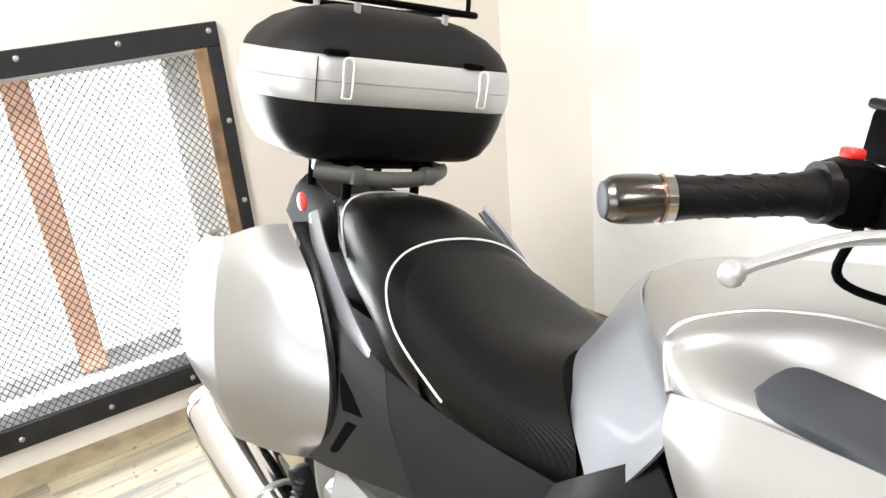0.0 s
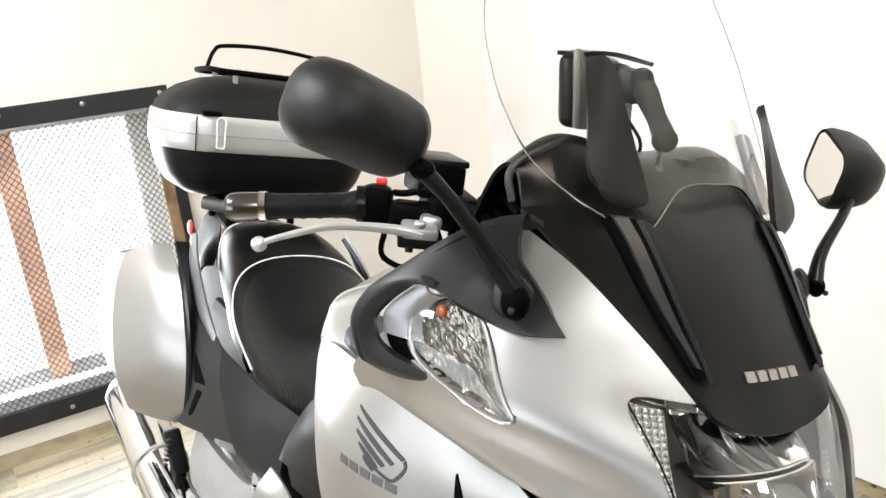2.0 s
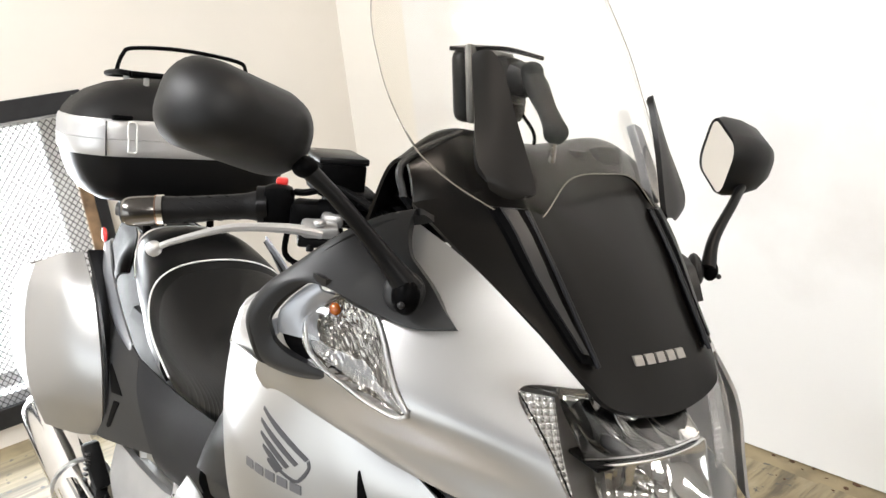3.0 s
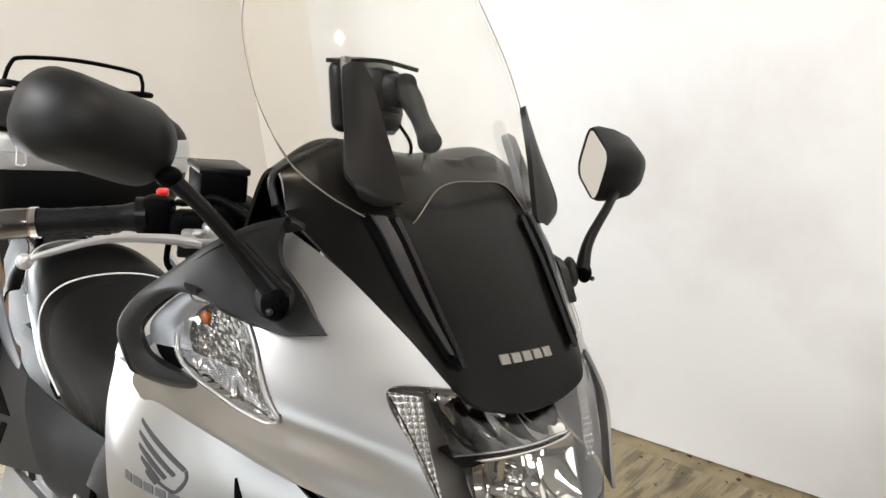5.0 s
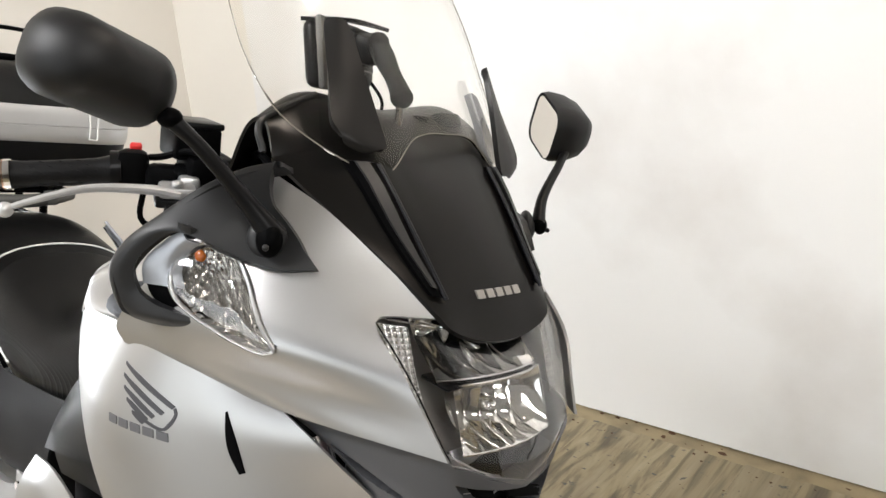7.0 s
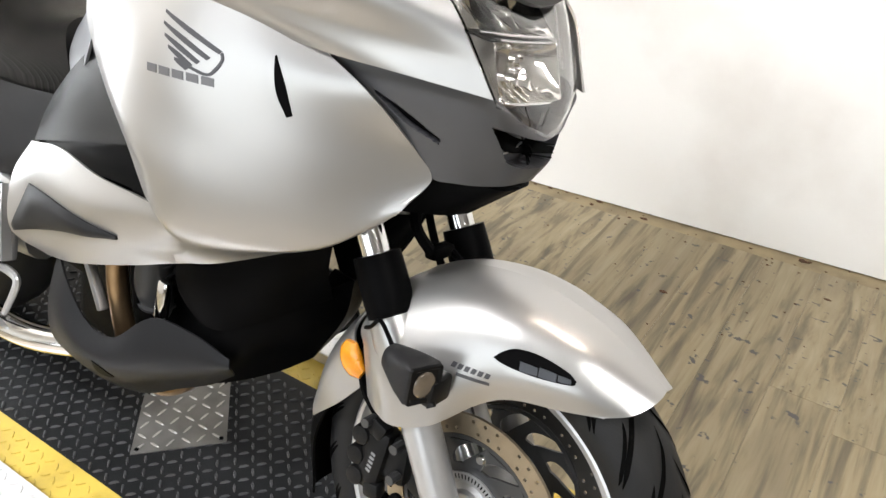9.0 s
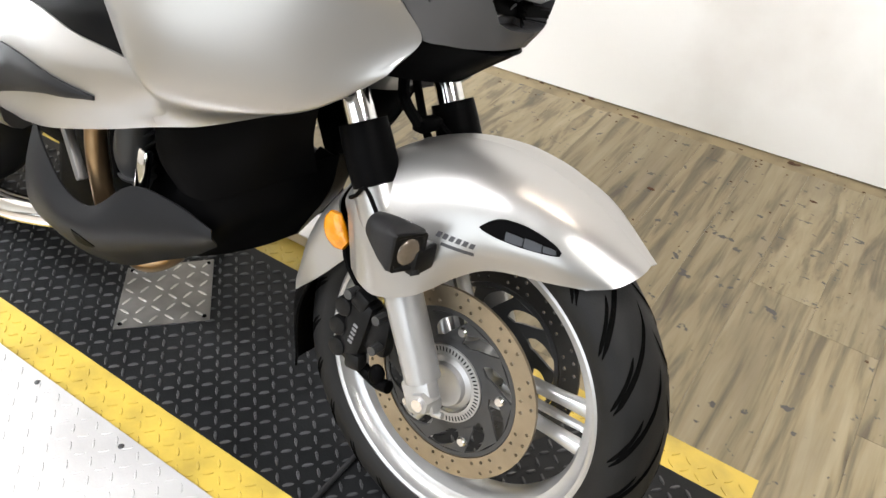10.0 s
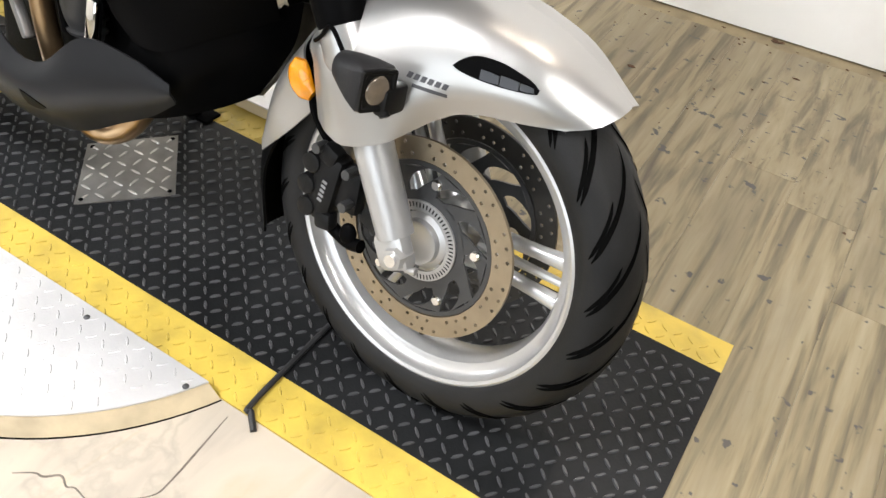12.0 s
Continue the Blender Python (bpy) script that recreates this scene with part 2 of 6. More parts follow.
PLANKMAT = stretched("worn_vinyl_plank_grain", [(0.26, (0.084, 0.066, 0.040)), (0.40, (0.148, 0.120, 0.072)), (0.52, (0.240, 0.196, 0.114)), (0.75, (0.305, 0.256, 0.166))], (30.0, 2.2, 30.0), 0.36)


def marbled(name, tones, vein, rough):
    """Stone-look veneer: drawn-out clouds of colour with thin grey veins."""
    m = material(name, tones[0], rough, 0, 0.1, 5, 90, 0.08)
    n, l = m.node_tree.nodes, m.node_tree.links
    tc, mp, n1, n2, vo, ed = n.new("ShaderNodeTexCoord"), n.new("ShaderNodeMapping"), n.new("ShaderNodeTexNoise"), n.new("ShaderNodeTexNoise"), n.new("ShaderNodeTexVoronoi"), n.new("ShaderNodeMapRange")
    mp.inputs["Rotation"].default_value, mp.inputs["Scale"].default_value = (0, 0, radians(35)), (9.0, 2.4, 5.0)
    l.new(tc.outputs["Object"], mp.inputs[0])
    n1.inputs["Scale"].default_value, n1.inputs["Detail"].default_value, n1.inputs["Distortion"].default_value = 1.0, 7, 1.0
    l.new(mp.outputs[0], n1.inputs["Vector"])
    ramp = n.new("ShaderNodeValToRGB")
    while len(ramp.color_ramp.elements) < len(tones):
        ramp.color_ramp.elements.new(0.5)
    for k, (e, c) in enumerate(zip(ramp.color_ramp.elements, tones)):
        e.position, e.color = 0.30 + 0.42 * k / (len(tones) - 1), (*c, 1)
    l.new(n1.outputs[0], ramp.inputs[0])
    n2.inputs["Scale"].default_value, n2.inputs["Detail"].default_value = 7.0, 6
    l.new(tc.outputs["Object"], n2.inputs["Vector"])
    wob = n.new("ShaderNodeMix")
    wob.data_type = "RGBA"
    wob.inputs[0].default_value = 0.35
    l.new(tc.outputs["Object"], wob.inputs[6])
    l.new(n2.outputs[1], wob.inputs[7])
    vo.feature = "DISTANCE_TO_EDGE"
    vo.inputs["Scale"].default_value = 2.2
    l.new(wob.outputs[2], vo.inputs["Vector"])
    ed.inputs[1].default_value, ed.inputs[2].default_value, ed.inputs[3].default_value, ed.inputs[4].default_value = 0.0, 0.03, 0.35, 0.0
    l.new(vo.outputs["Distance"], ed.inputs[0])
    mix = n.new("ShaderNodeMix")
    mix.data_type = "RGBA"
    mix.inputs[7].default_value = (*vein, 1)
    l.new(ed.outputs[0], mix.inputs[0])
    l.new(ramp.outputs[0], mix.inputs[6])
    l.new(mix.outputs[2], n["Principled BSDF"].inputs["Base Color"])
    return m


PALEFLOOR = marbled("pale_stone_veneer", [(0.38, 0.335, 0.285), (0.47, 0.415, 0.34), (0.51, 0.45, 0.365), (0.48, 0.385, 0.27)], (0.25, 0.225, 0.20), 0.45)


def ribbed(name, colour, rough, metal, scale, strength, both_ways=True):
    """Fine moulded ribs."""
    m = material(name, colour, rough, metal, 0.1, 8, 300, 0.0)
    n, l = m.node_tree.nodes, m.node_tree.links
    tc, w1, w2, mx = n.new("ShaderNodeTexCoord"), n.new("ShaderNodeTexWave"), n.new("ShaderNodeTexWave"), n.new("ShaderNodeMath")
    w1.bands_direction, w2.bands_direction = "Z" if both_ways else "Y", "Y"
    for w in (w1, w2):
        w.inputs["Scale"].default_value = scale
        l.new(tc.outputs["Object"], w.inputs["Vector"])
    mx.operation = "MULTIPLY" if both_ways else "MAXIMUM"
    l.new(w1.outputs[1], mx.inputs[0])
    if both_ways:
        l.new(w2.outputs[1], mx.inputs[1])
    bp = n.new("ShaderNodeBump")
    bp.inputs["Strength"].default_value, bp.inputs["Distance"].default_value = strength, 0.003
    l.new(mx.outputs[0], bp.inputs["Height"])
    l.new(bp.outputs[0], n["Principled BSDF"].inputs["Normal"])
    return m


RIBBED = ribbed("ribbed_reflector", (0.85, 0.85, 0.84), 0.15, 0.9, 55, 0.8)
CARBONVINYL = ribbed("textured_seat_vinyl", (0.0045, 0.0044, 0.0042), 0.34, 0.0, 130, 0.25, False)
for m, level in ((BLACK, 0.02), (MIDDARK, 0.10), (GREY, 0.32), (DEFLECTOR, 0.20), (TREADBAR, 0.6), (GROOVE, 0.0), (HOLE, 0.0), (RUBBER, 0.22), (BLACKSATIN, 0.15), (LEATHER, 0.11), (BASEPANEL, 0.16), (MIRRORBLACK, 0.30), (CARBONVINYL, 0.12), (NOSEGREY, 0.4), (GRIP, 0.15)):
    m.node_tree.nodes["Principled BSDF"].inputs["Specular IOR Level"].default_value = level


# ---- building tools ----
def part(name, bm, mat, parent=None, label="", smooth=True):
    me = bpy.data.meshes.new(name)
    bm.normal_update()
    bm.to_mesh(me)
    bm.free()
    me.materials.append(mat)
    if smooth:
        me.shade_smooth()
        me.set_sharp_from_angle(angle=radians(38))
    ob = new(name, me)
    ob.parent = parent
    if label:
        ob["label"] = label
    return ob


def thing(name, bm, mat, label, category, group="", kind="", smooth=True):
    return tagged(part(name, bm, mat, None, "", smooth), label, category, group, kind)


def mirrored(bm, mid=0.0):
    b = bm.copy()
    for v in b.verts:
        v.co.y = 2 * (mid(v.co.x) if callable(mid) else mid) - v.co.y
    bmesh.ops.reverse_faces(b, faces=b.faces)
    return b


def both(name, bm, mat, parent, label="", mid=0.0):
    m = mirrored(bm, mid)
    return part(name, bm, mat, parent, label), part(name, m, mat, parent, label)


def curve(pts, n):
    """n points along a smooth line through pts."""
    P = [Vector(p) for p in pts]
    if len(P) == 2:
        return [P[0].lerp(P[1], i / (n - 1)) for i in range(n)]
    P = [2 * P[0] - P[1], *P, 2 * P[-1] - P[-2]]
    out = []
    for i in range(n):
        s = i / (n - 1) * (len(P) - 3)
        k = min(int(s), len(P) - 4)
        u = s - k
        a, b, c, d = P[k:k + 4]
        out.append(0.5 * (2 * b + (c - a) * u + (2 * a - 5 * b + 4 * c - d) * u * u + (3 * b - a - 3 * c + d) * u ** 3))
    return out


def surface(rows, nu=28, nv=20):
    cols = [curve(r, nu) for r in rows]
    return [list(r) for r in zip(*[curve([c[i] for c in cols], nv) for i in range(nu)])]


def skin(bm, rows, closed=False, caps=False):
    V = [[bm.verts.new(p) for p in r] for r in rows]
    m = len(V[0])
    for a, b in zip(V, V[1:]):
        for i in range(m if closed else m - 1):
            j = (i + 1) % m
            try:
                bm.faces.new((a[i], a[j], b[j], b[i]))
            except ValueError:
                pass
    if caps:
        for r, s in ((V[0], 1), (V[-1], -1)):
            bm.faces.new(r[::-s])
    return V


def patch(rows, thick=0.004, nu=28, nv=20, flip=False, bm=None):
    """A curved shell through a few control rows, with thickness behind it."""
    S = surface(rows, nu, nv)
    bm = bm or bmesh.new()
    N = [[None] * nu for _ in range(nv)]
    for j in range(nv):
        for i in range(nu):
            du = S[j][min(i + 1, nu - 1)] - S[j][max(i - 1, 0)]
            dv = S[min(j + 1, nv - 1)][i] - S[max(j - 1, 0)][i]
            n = du.cross(dv)
            N[j][i] = (n.normalized() if n.length > 1e-9 else Vector((0, -1, 0))) * (-1 if flip else 1)
    top = [[bm.verts.new(S[j][i]) for i in range(nu)] for j in range(nv)]
    low = [[bm.verts.new(S[j][i] - N[j][i] * thick) for i in range(nu)] for j in range(nv)]
    fs = []
    for j in range(nv - 1):
        for i in range(nu - 1):
            fs.append((top[j][i], top[j][i + 1], top[j + 1][i + 1], top[j + 1][i]))
            fs.append((low[j][i], low[j + 1][i], low[j + 1][i + 1], low[j][i + 1]))
    for i in range(nu - 1):
        fs.append((top[0][i], low[0][i], low[0][i + 1], top[0][i + 1]))
        fs.append((top[-1][i + 1], low[-1][i + 1], low[-1][i], top[-1][i]))
    for j in range(nv - 1):
        fs.append((top[j + 1][0], low[j + 1][0], low[j][0], top[j][0]))
        fs.append((top[j][-1], low[j][-1], low[j + 1][-1], top[j + 1][-1]))
    for f in fs:
        bm.faces.new(f if not flip else f[::-1])
    return bm


def tube(pts, r, n=10, m=24, bm=None, flat=1.0):
    """A round bar along a smooth line; r is one radius or several along it."""
    bm = bm or bmesh.new()
    C = curve(pts, m)
    R = [r] * m if isinstance(r, (int, float)) else [float(v) for v in np.interp(np.linspace(0, 1, m), np.linspace(0, 1, len(r)), r)]
    up = None
    rows = []
    for i in range(m):
        d = (C[min(i + 1, m - 1)] - C[max(i - 1, 0)]).normalized()
        if up is None:
            up = d.orthogonal().normalized() if abs(d.z) > 0.9 else (Vector((0, 0, 1)) - d * d.z).normalized()
        up = (up - d * up.dot(d)).normalized()
        s = d.cross(up)
        rows.append([C[i] + (up * math.cos(a) * flat + s * math.sin(a)) * R[i] for a in [2 * math.pi * k / n for k in range(n)]])
    skin(bm, rows, True, True)
    return bm


def lathe(profile, n=48, axis="y", bm=None, close=False):
    """Turns (radius, along) points about an axis through the origin."""
    bm = bm or bmesh.new()
    rows = []
    prof = profile + [profile[0]] if close else profile
    for k in range(n):
        a = 2 * math.pi * k / n
        c, s = math.cos(a), math.sin(a)
        rows.append([(r * c, h, r * s) if axis == "y" else (r * c, r * s, h) if axis == "z" else (h, r * c, r * s) for r, h in prof])
    V = [[bm.verts.new(p) for p in r] for r in rows]
    for k in range(n):
        a, b = V[k], V[(k + 1) % n]
        for i in range(len(prof) - 1):
            try:
                bm.faces.new((a[i], b[i], b[i + 1], a[i + 1]))
            except ValueError:
                pass
    bmesh.ops.remove_doubles(bm, verts=bm.verts, dist=1e-5)
    bmesh.ops.recalc_face_normals(bm, faces=bm.faces)
    return bm


def box(sx, sy, sz, m=None, bevel=0.0, seg=2, bm=None):
    b = bmesh.new()
    bmesh.ops.create_cube(b, size=1)
    bmesh.ops.scale(b, vec=(sx, sy, sz), verts=b.verts)
    if bevel:
        bmesh.ops.bevel(b, geom=b.edges[:], offset=bevel, segments=seg, affect="EDGES", profile=0.5)
    if m is not None:
        b.transform(m)
    if bm is None:
        return b
    return joined(bm, b)


def joined(bm, b):
    me = bpy.data.meshes.new("tmp")
    b.to_mesh(me)
    b.free()
    bm.from_mesh(me)
    bpy.data.meshes.remove(me)
    return bm


def rounded(w, h, r, n=6):
    """Outline of a rounded rectangle, w by h."""
    out = []
    for cx, cy, a0 in ((w / 2 - r, h / 2 - r, 0), (-w / 2 + r, h / 2 - r, 90), (-w / 2 + r, -h / 2 + r, 180), (w / 2 - r, -h / 2 + r, 270)):
        for k in range(n):
            a = radians(a0 + 90 * k / (n - 1))
            out.append((cx + r * math.cos(a), cy + r * math.sin(a)))
    return out


def slab(outline, low, high, bm=None):
    """A flat piece with the given outline in x and y."""
    bm = bm or bmesh.new()
    a = [bm.verts.new((x, y, high)) for x, y in outline]
    b = [bm.verts.new((x, y, low)) for x, y in outline]
    bm.faces.new(a)
    bm.faces.new(b[::-1])
    for i in range(len(a)):
        j = (i + 1) % len(a)
        bm.faces.new((a[j], a[i], b[i], b[j]))
    bmesh.ops.recalc_face_normals(bm, faces=bm.faces)
    return bm


# ---- the room ----
WALL_TURN = radians(7.0)


def along_wall(s, off, z):
    """A place on the white wall: s metres along it, off metres out from it into the room."""
    c, d = math.cos(WALL_TURN), math.sin(WALL_TURN)
    return Vector((s * c - (1.576 - off) * d, s * d + (1.576 - off) * c, z))


def wall_box(s0, s1, off0, off1, z0, z1):
    bm = bmesh.new()
    p = [along_wall(s, o, z) for z in (z0, z1) for s, o in ((s0, off0), (s1, off0), (s1, off1), (s0, off1))]
    v = [bm.verts.new(q) for q in p]
    for f in ((0, 1, 2, 3), (7, 6, 5, 4), (0, 4, 5, 1), (1, 5, 6, 2), (2, 6, 7, 3), (3, 7, 4, 0)):
        bm.faces.new([v[i] for i in f])
    bmesh.ops.recalc_face_normals(bm, faces=bm.faces)
    return bm


def aabb(x0, x1, y0, y1, z0, z1, bm=None, bevel=0.0):
    return box(x1 - x0, y1 - y0, z1 - z0, Matrix.Translation(((x0 + x1) / 2, (y0 + y1) / 2, (z0 + z1) / 2)), bevel, 1, bm)


ZF = -0.005
thing("floor", aabb(-2.9, 5.1, -5.1, 2.6, -0.1, ZF - 0.006), FLOORBASE, "pale worn wood-look vinyl plank floor", "floor", kind="structure", smooth=False)
# unseen ceiling, kept grey to hold back fill light
thing("ceiling", aabb(-2.9, 5.1, -5.1, 2.6, 3.0, 3.1), CEIL, "unseen grey ceiling, darkened to cut bounced light", "ceiling", kind="structure", smooth=False)
thing("wall_north", wall_box(-3.1, 5.6, 0.0, -0.15, ZF - 0.02, 3.0), BEIGE, "plain beige painted wall with scuffs", "wall", kind="structure", smooth=False)
thing("wall_panel", wall_box(-1.98, 5.5, 0.012, 0.0, ZF, 2.98), WALL, "white painted wall panel with grey smudges and soft shading in its colour", "wall panel", kind="structure", smooth=False)
thing("wall_east", aabb(5.0, 5.15, -5.1, 2.6, ZF - 0.02, 3.0), DIMWALL, "unseen closing wall, dark to cut bounced light", "wall", kind="structure", smooth=False)
# unseen dark wall, opened only where the added fill lamp stands
bm = aabb(-2.9, -2.4, -5.15, -5.0, ZF - 0.02, 3.0)
aabb(2.6, 5.1, -5.15, -5.0, ZF - 0.02, 3.0, bm)
aabb(-2.4, 2.6, -5.15, -5.0, ZF - 0.02, 0.50, bm)
aabb(-2.4, 2.6, -5.15, -5.0, 2.70, 3.0, bm)
thing("wall_south", bm, DIMWALL, "unseen dark wall with an opening added for the side fill light", "wall", kind="structure", smooth=False)
# the wall with the window opening
XW = -2.575
bm = aabb(XW - 0.22, XW, -5.1, -0.765, ZF - 0.02, 3.0)
aabb(XW - 0.22, XW, 0.185, 1.5, ZF - 0.02, 3.0, bm)
aabb(XW - 0.22, XW, -0.765, 0.185, ZF - 0.02, 0.12, bm)
aabb(XW - 0.22, XW, -0.765, 0.185, 1.11, 3.0, bm)
thing("wall_west", bm, BEIGE, "beige painted wall with a low window opening", "wall", kind="structure", smooth=False)


def motorcycle_frame():
    root = new("motorcycle")
    root.matrix_world = LEAN_M
    return tagged(root, "silver touring motorcycle leaning on its side stand on a black mat", "motorcycle")


LEAN_M = Matrix.Rotation(radians(-14.04), 4, "X")
bike = motorcycle_frame()


# ---- motorcycle: bodywork (x ahead of the front axle, y to its left, z up) ----
from mathutils.bvhtree import BVHTree


def NOSE(x):
    """The middle plane of the nose, which sits slightly askew on its bracket."""
    return float(np.interp(x, [-0.40, -0.30, -0.18, -0.10, -0.045], [-0.008, -0.015, -0.0275, -0.0290, -0.0365]))


def squeezed(bm):
    """Fits a symmetric front panel to the nose's own middle plane."""
    for v in bm.verts:
        mid = NOSE(v.co.x)
        v.co.y = v.co.y * 0.93 * (1 + (mid + 0.013) / 0.13) + mid
    return bm


def shell(name, rows, mat, label="", thick=0.004, nu=44, nv=36, flip=False, two=True, mid=0.0, squeeze=False, shape=None):
    """A body panel on both sides; returns the right one's surface for things laid on it."""
    bm = patch(rows, thick, nu, nv, flip)
    if squeeze:
        squeezed(bm)
    bm.normal_update()
    tree = BVHTree.FromBMesh(bm)
    if shape:
        shape(bm)
    if two:
        both(name, bm, mat, bike, label, mid)
    else:
        part(name, bm, mat, bike, label)
    return tree


def laid(tree, upper, lower, off=0.002, thick=0.003, nu=20, nv=6, bulge=0.0, front=False):
    """A piece that follows a panel, between two edge lines given in side view (x, z) or front view (y, z)."""
    A, B = curve([(a, 0, b) for a, b in upper], nu), curve([(a, 0, b) for a, b in lower], nu)
    rows = []
    for j in range(nv):
        s = j / (nv - 1)
        row = []
        for i in range(nu):
            q = A[i].lerp(B[i], s)
            o, d = (Vector((1, q.x, q.z)), Vector((-1, 0, 0))) if front else (Vector((q.x, -1, q.z)), Vector((0, 1, 0)))
            hit, nor, _, _ = tree.ray_cast(o, d)
            if hit is None:
                hit, nor, _, _ = tree.find_nearest(Vector((0.0, q.x, q.z)) if front else Vector((q.x, -0.25, q.z)))
            if nor.length < 0.5:
                nor = -d
            if nor.dot(d) > 0:
                nor = -nor
            u = i / (nu - 1)
            row.append(hit + nor * (off + bulge * (4 * s * (1 - s)) ** 0.5 * min(1, 6 * u, 6 * (1 - u))))
        rows.append(row)
    bm = bmesh.new()
    top = [[bm.verts.new(p) for p in r] for r in rows]
    shift = Vector((-thick, 0, 0)) if front else Vector((0, thick, 0))
    low = [[bm.verts.new(p + shift) for p in r] for r in rows]
    for j in range(nv - 1):
        for i in range(nu - 1):
            bm.faces.new((top[j][i], top[j + 1][i], top[j + 1][i + 1], top[j][i + 1]))
            bm.faces.new((low[j][i], low[j][i + 1], low[j + 1][i + 1], low[j + 1][i]))
    for i in range(nu - 1):
        bm.faces.new((top[0][i], top[0][i + 1], low[0][i + 1], low[0][i]))
        bm.faces.new((top[-1][i], low[-1][i], low[-1][i + 1], top[-1][i + 1]))
    for j in range(nv - 1):
        bm.faces.new((top[j][0], low[j][0], low[j + 1][0], top[j + 1][0]))
        bm.faces.new((top[j][-1], top[j + 1][-1], low[j + 1][-1], low[j][-1]))
    bmesh.ops.remove_doubles(bm, verts=bm.verts, dist=1e-5)
    bmesh.ops.recalc_face_normals(bm, faces=bm.faces)
    return bm


def ellipsoid(c, r, m=None, seg=24):
    b = bmesh.new()
    bmesh.ops.create_uvsphere(b, u_segments=seg, v_segments=seg // 2 + 2, radius=1)
    bmesh.ops.scale(b, vec=r, verts=b.verts)
    b.transform(Matrix.Translation(c) @ (m or Matrix()))
    return b


def block(c, size, bevel=0.004, rot=(0, 0, 0)):
    return box(*size, pose(*c, *rot), bevel, 2)


side_tree = shell("side_fairing", [
    [(-0.668, -0.230, 0.893), (-0.575, -0.257, 0.918), (-0.421, -0.281, 0.938), (-0.329, -0.266, 0.926), (-0.254, -0.226, 0.908)],
    [(-0.658, -0.238, 0.848), (-0.560, -0.278, 0.850), (-0.430, -0.300, 0.845), (-0.300, -0.262, 0.855), (-0.171, -0.190, 0.853)],
    [(-0.586, -0.258, 0.778), (-0.490, -0.296, 0.770), (-0.380, -0.290, 0.765), (-0.260, -0.240, 0.775), (-0.136, -0.142, 0.797)],
    [(-0.515, -0.265, 0.705), (-0.430, -0.292, 0.695), (-0.340, -0.275, 0.690), (-0.240, -0.222, 0.705), (-0.120, -0.124, 0.764)],
    [(-0.466, -0.266, 0.643), (-0.405, -0.272, 0.625), (-0.315, -0.245, 0.630), (-0.220, -0.197, 0.658), (-0.134, -0.143, 0.730)],
    [(-0.446, -0.229, 0.554), (-0.384, -0.215, 0.574), (-0.290, -0.198, 0.620), (-0.215, -0.180, 0.660), (-0.145, -0.150, 0.712)],
], SILVER, "silver painted fairing side panel", nu=90, nv=80, mid=NOSE)
arm_tree = shell("fairing_arm", [
    [(-0.800, -0.240, 0.628), (-0.690, -0.258, 0.650), (-0.575, -0.270, 0.644), (-0.480, -0.270, 0.645), (-0.400, -0.266, 0.640)],
    [(-0.838, -0.252, 0.560), (-0.740, -0.265, 0.590), (-0.600, -0.278, 0.595), (-0.480, -0.269, 0.614), (-0.400, -0.258, 0.610)],
    [(-0.850, -0.250, 0.467), (-0.740, -0.255, 0.500), (-0.610, -0.262, 0.540), (-0.480, -0.251, 0.572), (-0.400, -0.236, 0.590)],
    [(-0.800, -0.215, 0.430), (-0.700, -0.225, 0.455), (-0.545, -0.230, 0.512), (-0.470, -0.222, 0.542), (-0.400, -0.200, 0.566)],
], SILVER, "silver painted lower fairing arm")
both("crash_pad", laid(arm_tree, [(-0.763, 0.573), (-0.69, 0.574), (-0.61, 0.571), (-0.537, 0.567)], [(-0.850, 0.462), (-0.75, 0.500), (-0.65, 0.532), (-0.54, 0.560)], 0.003, 0.004, 20, 8, 0.008), MIDDARK, bike, "dark slate plastic crash pad")
knee = [
    [(-0.850, -0.165, 0.670), (-0.775, -0.180, 0.720), (-0.700, -0.186, 0.770)],
    [(-0.840, -0.180, 0.640), (-0.720, -0.193, 0.690), (-0.620, -0.205, 0.740)],
    [(-0.835, -0.196, 0.615), (-0.690, -0.206, 0.650), (-0.545, -0.218, 0.690)],
    [(-0.805, -0.198, 0.585), (-0.640, -0.203, 0.610), (-0.450, -0.218, 0.620)],
]
shell("knee_infill", knee, BLACKSATIN, "black plastic infill in the fairing opening")
shell("knee_panel", [
    [(-0.838, -0.182, 0.690), (-0.768, -0.194, 0.748), (-0.694, -0.198, 0.808)],
    [(-0.848, -0.195, 0.650), (-0.750, -0.212, 0.708), (-0.630, -0.217, 0.765)],
    [(-0.852, -0.206, 0.612), (-0.715, -0.221, 0.650), (-0.560, -0.228, 0.690)],
], BLACKSATIN, "satin black plastic knee panel")
LEAFU = [(-0.315, -0.318, 1.030), (-0.313, -0.318, 1.044), (-0.299, -0.309, 1.059), (-0.283, -0.299, 1.060), (-0.266, -0.289, 1.053), (-0.242, -0.277, 1.030), (-0.216, -0.261, 0.994), (-0.199, -0.251, 0.973)]
LEAFL = [(-0.315, -0.318, 1.030), (-0.304, -0.313, 1.009), (-0.290, -0.304, 0.996), (-0.270, -0.294, 0.983), (-0.248, -0.281, 0.973), (-0.228, -0.268, 0.967), (-0.212, -0.257, 0.9635), (-0.199, -0.251, 0.968)]


def within(ring, a, b):
    """Whether (a, b) lies inside a closed outline."""
    odd = False
    for (a0, b0), (a1, b1) in zip(ring, ring[1:] + ring[:1]):
        if (b0 > b) != (b1 > b) and a < (a1 - a0) * (b - b0) / (b1 - b0) + a0:
            odd = not odd
    return odd


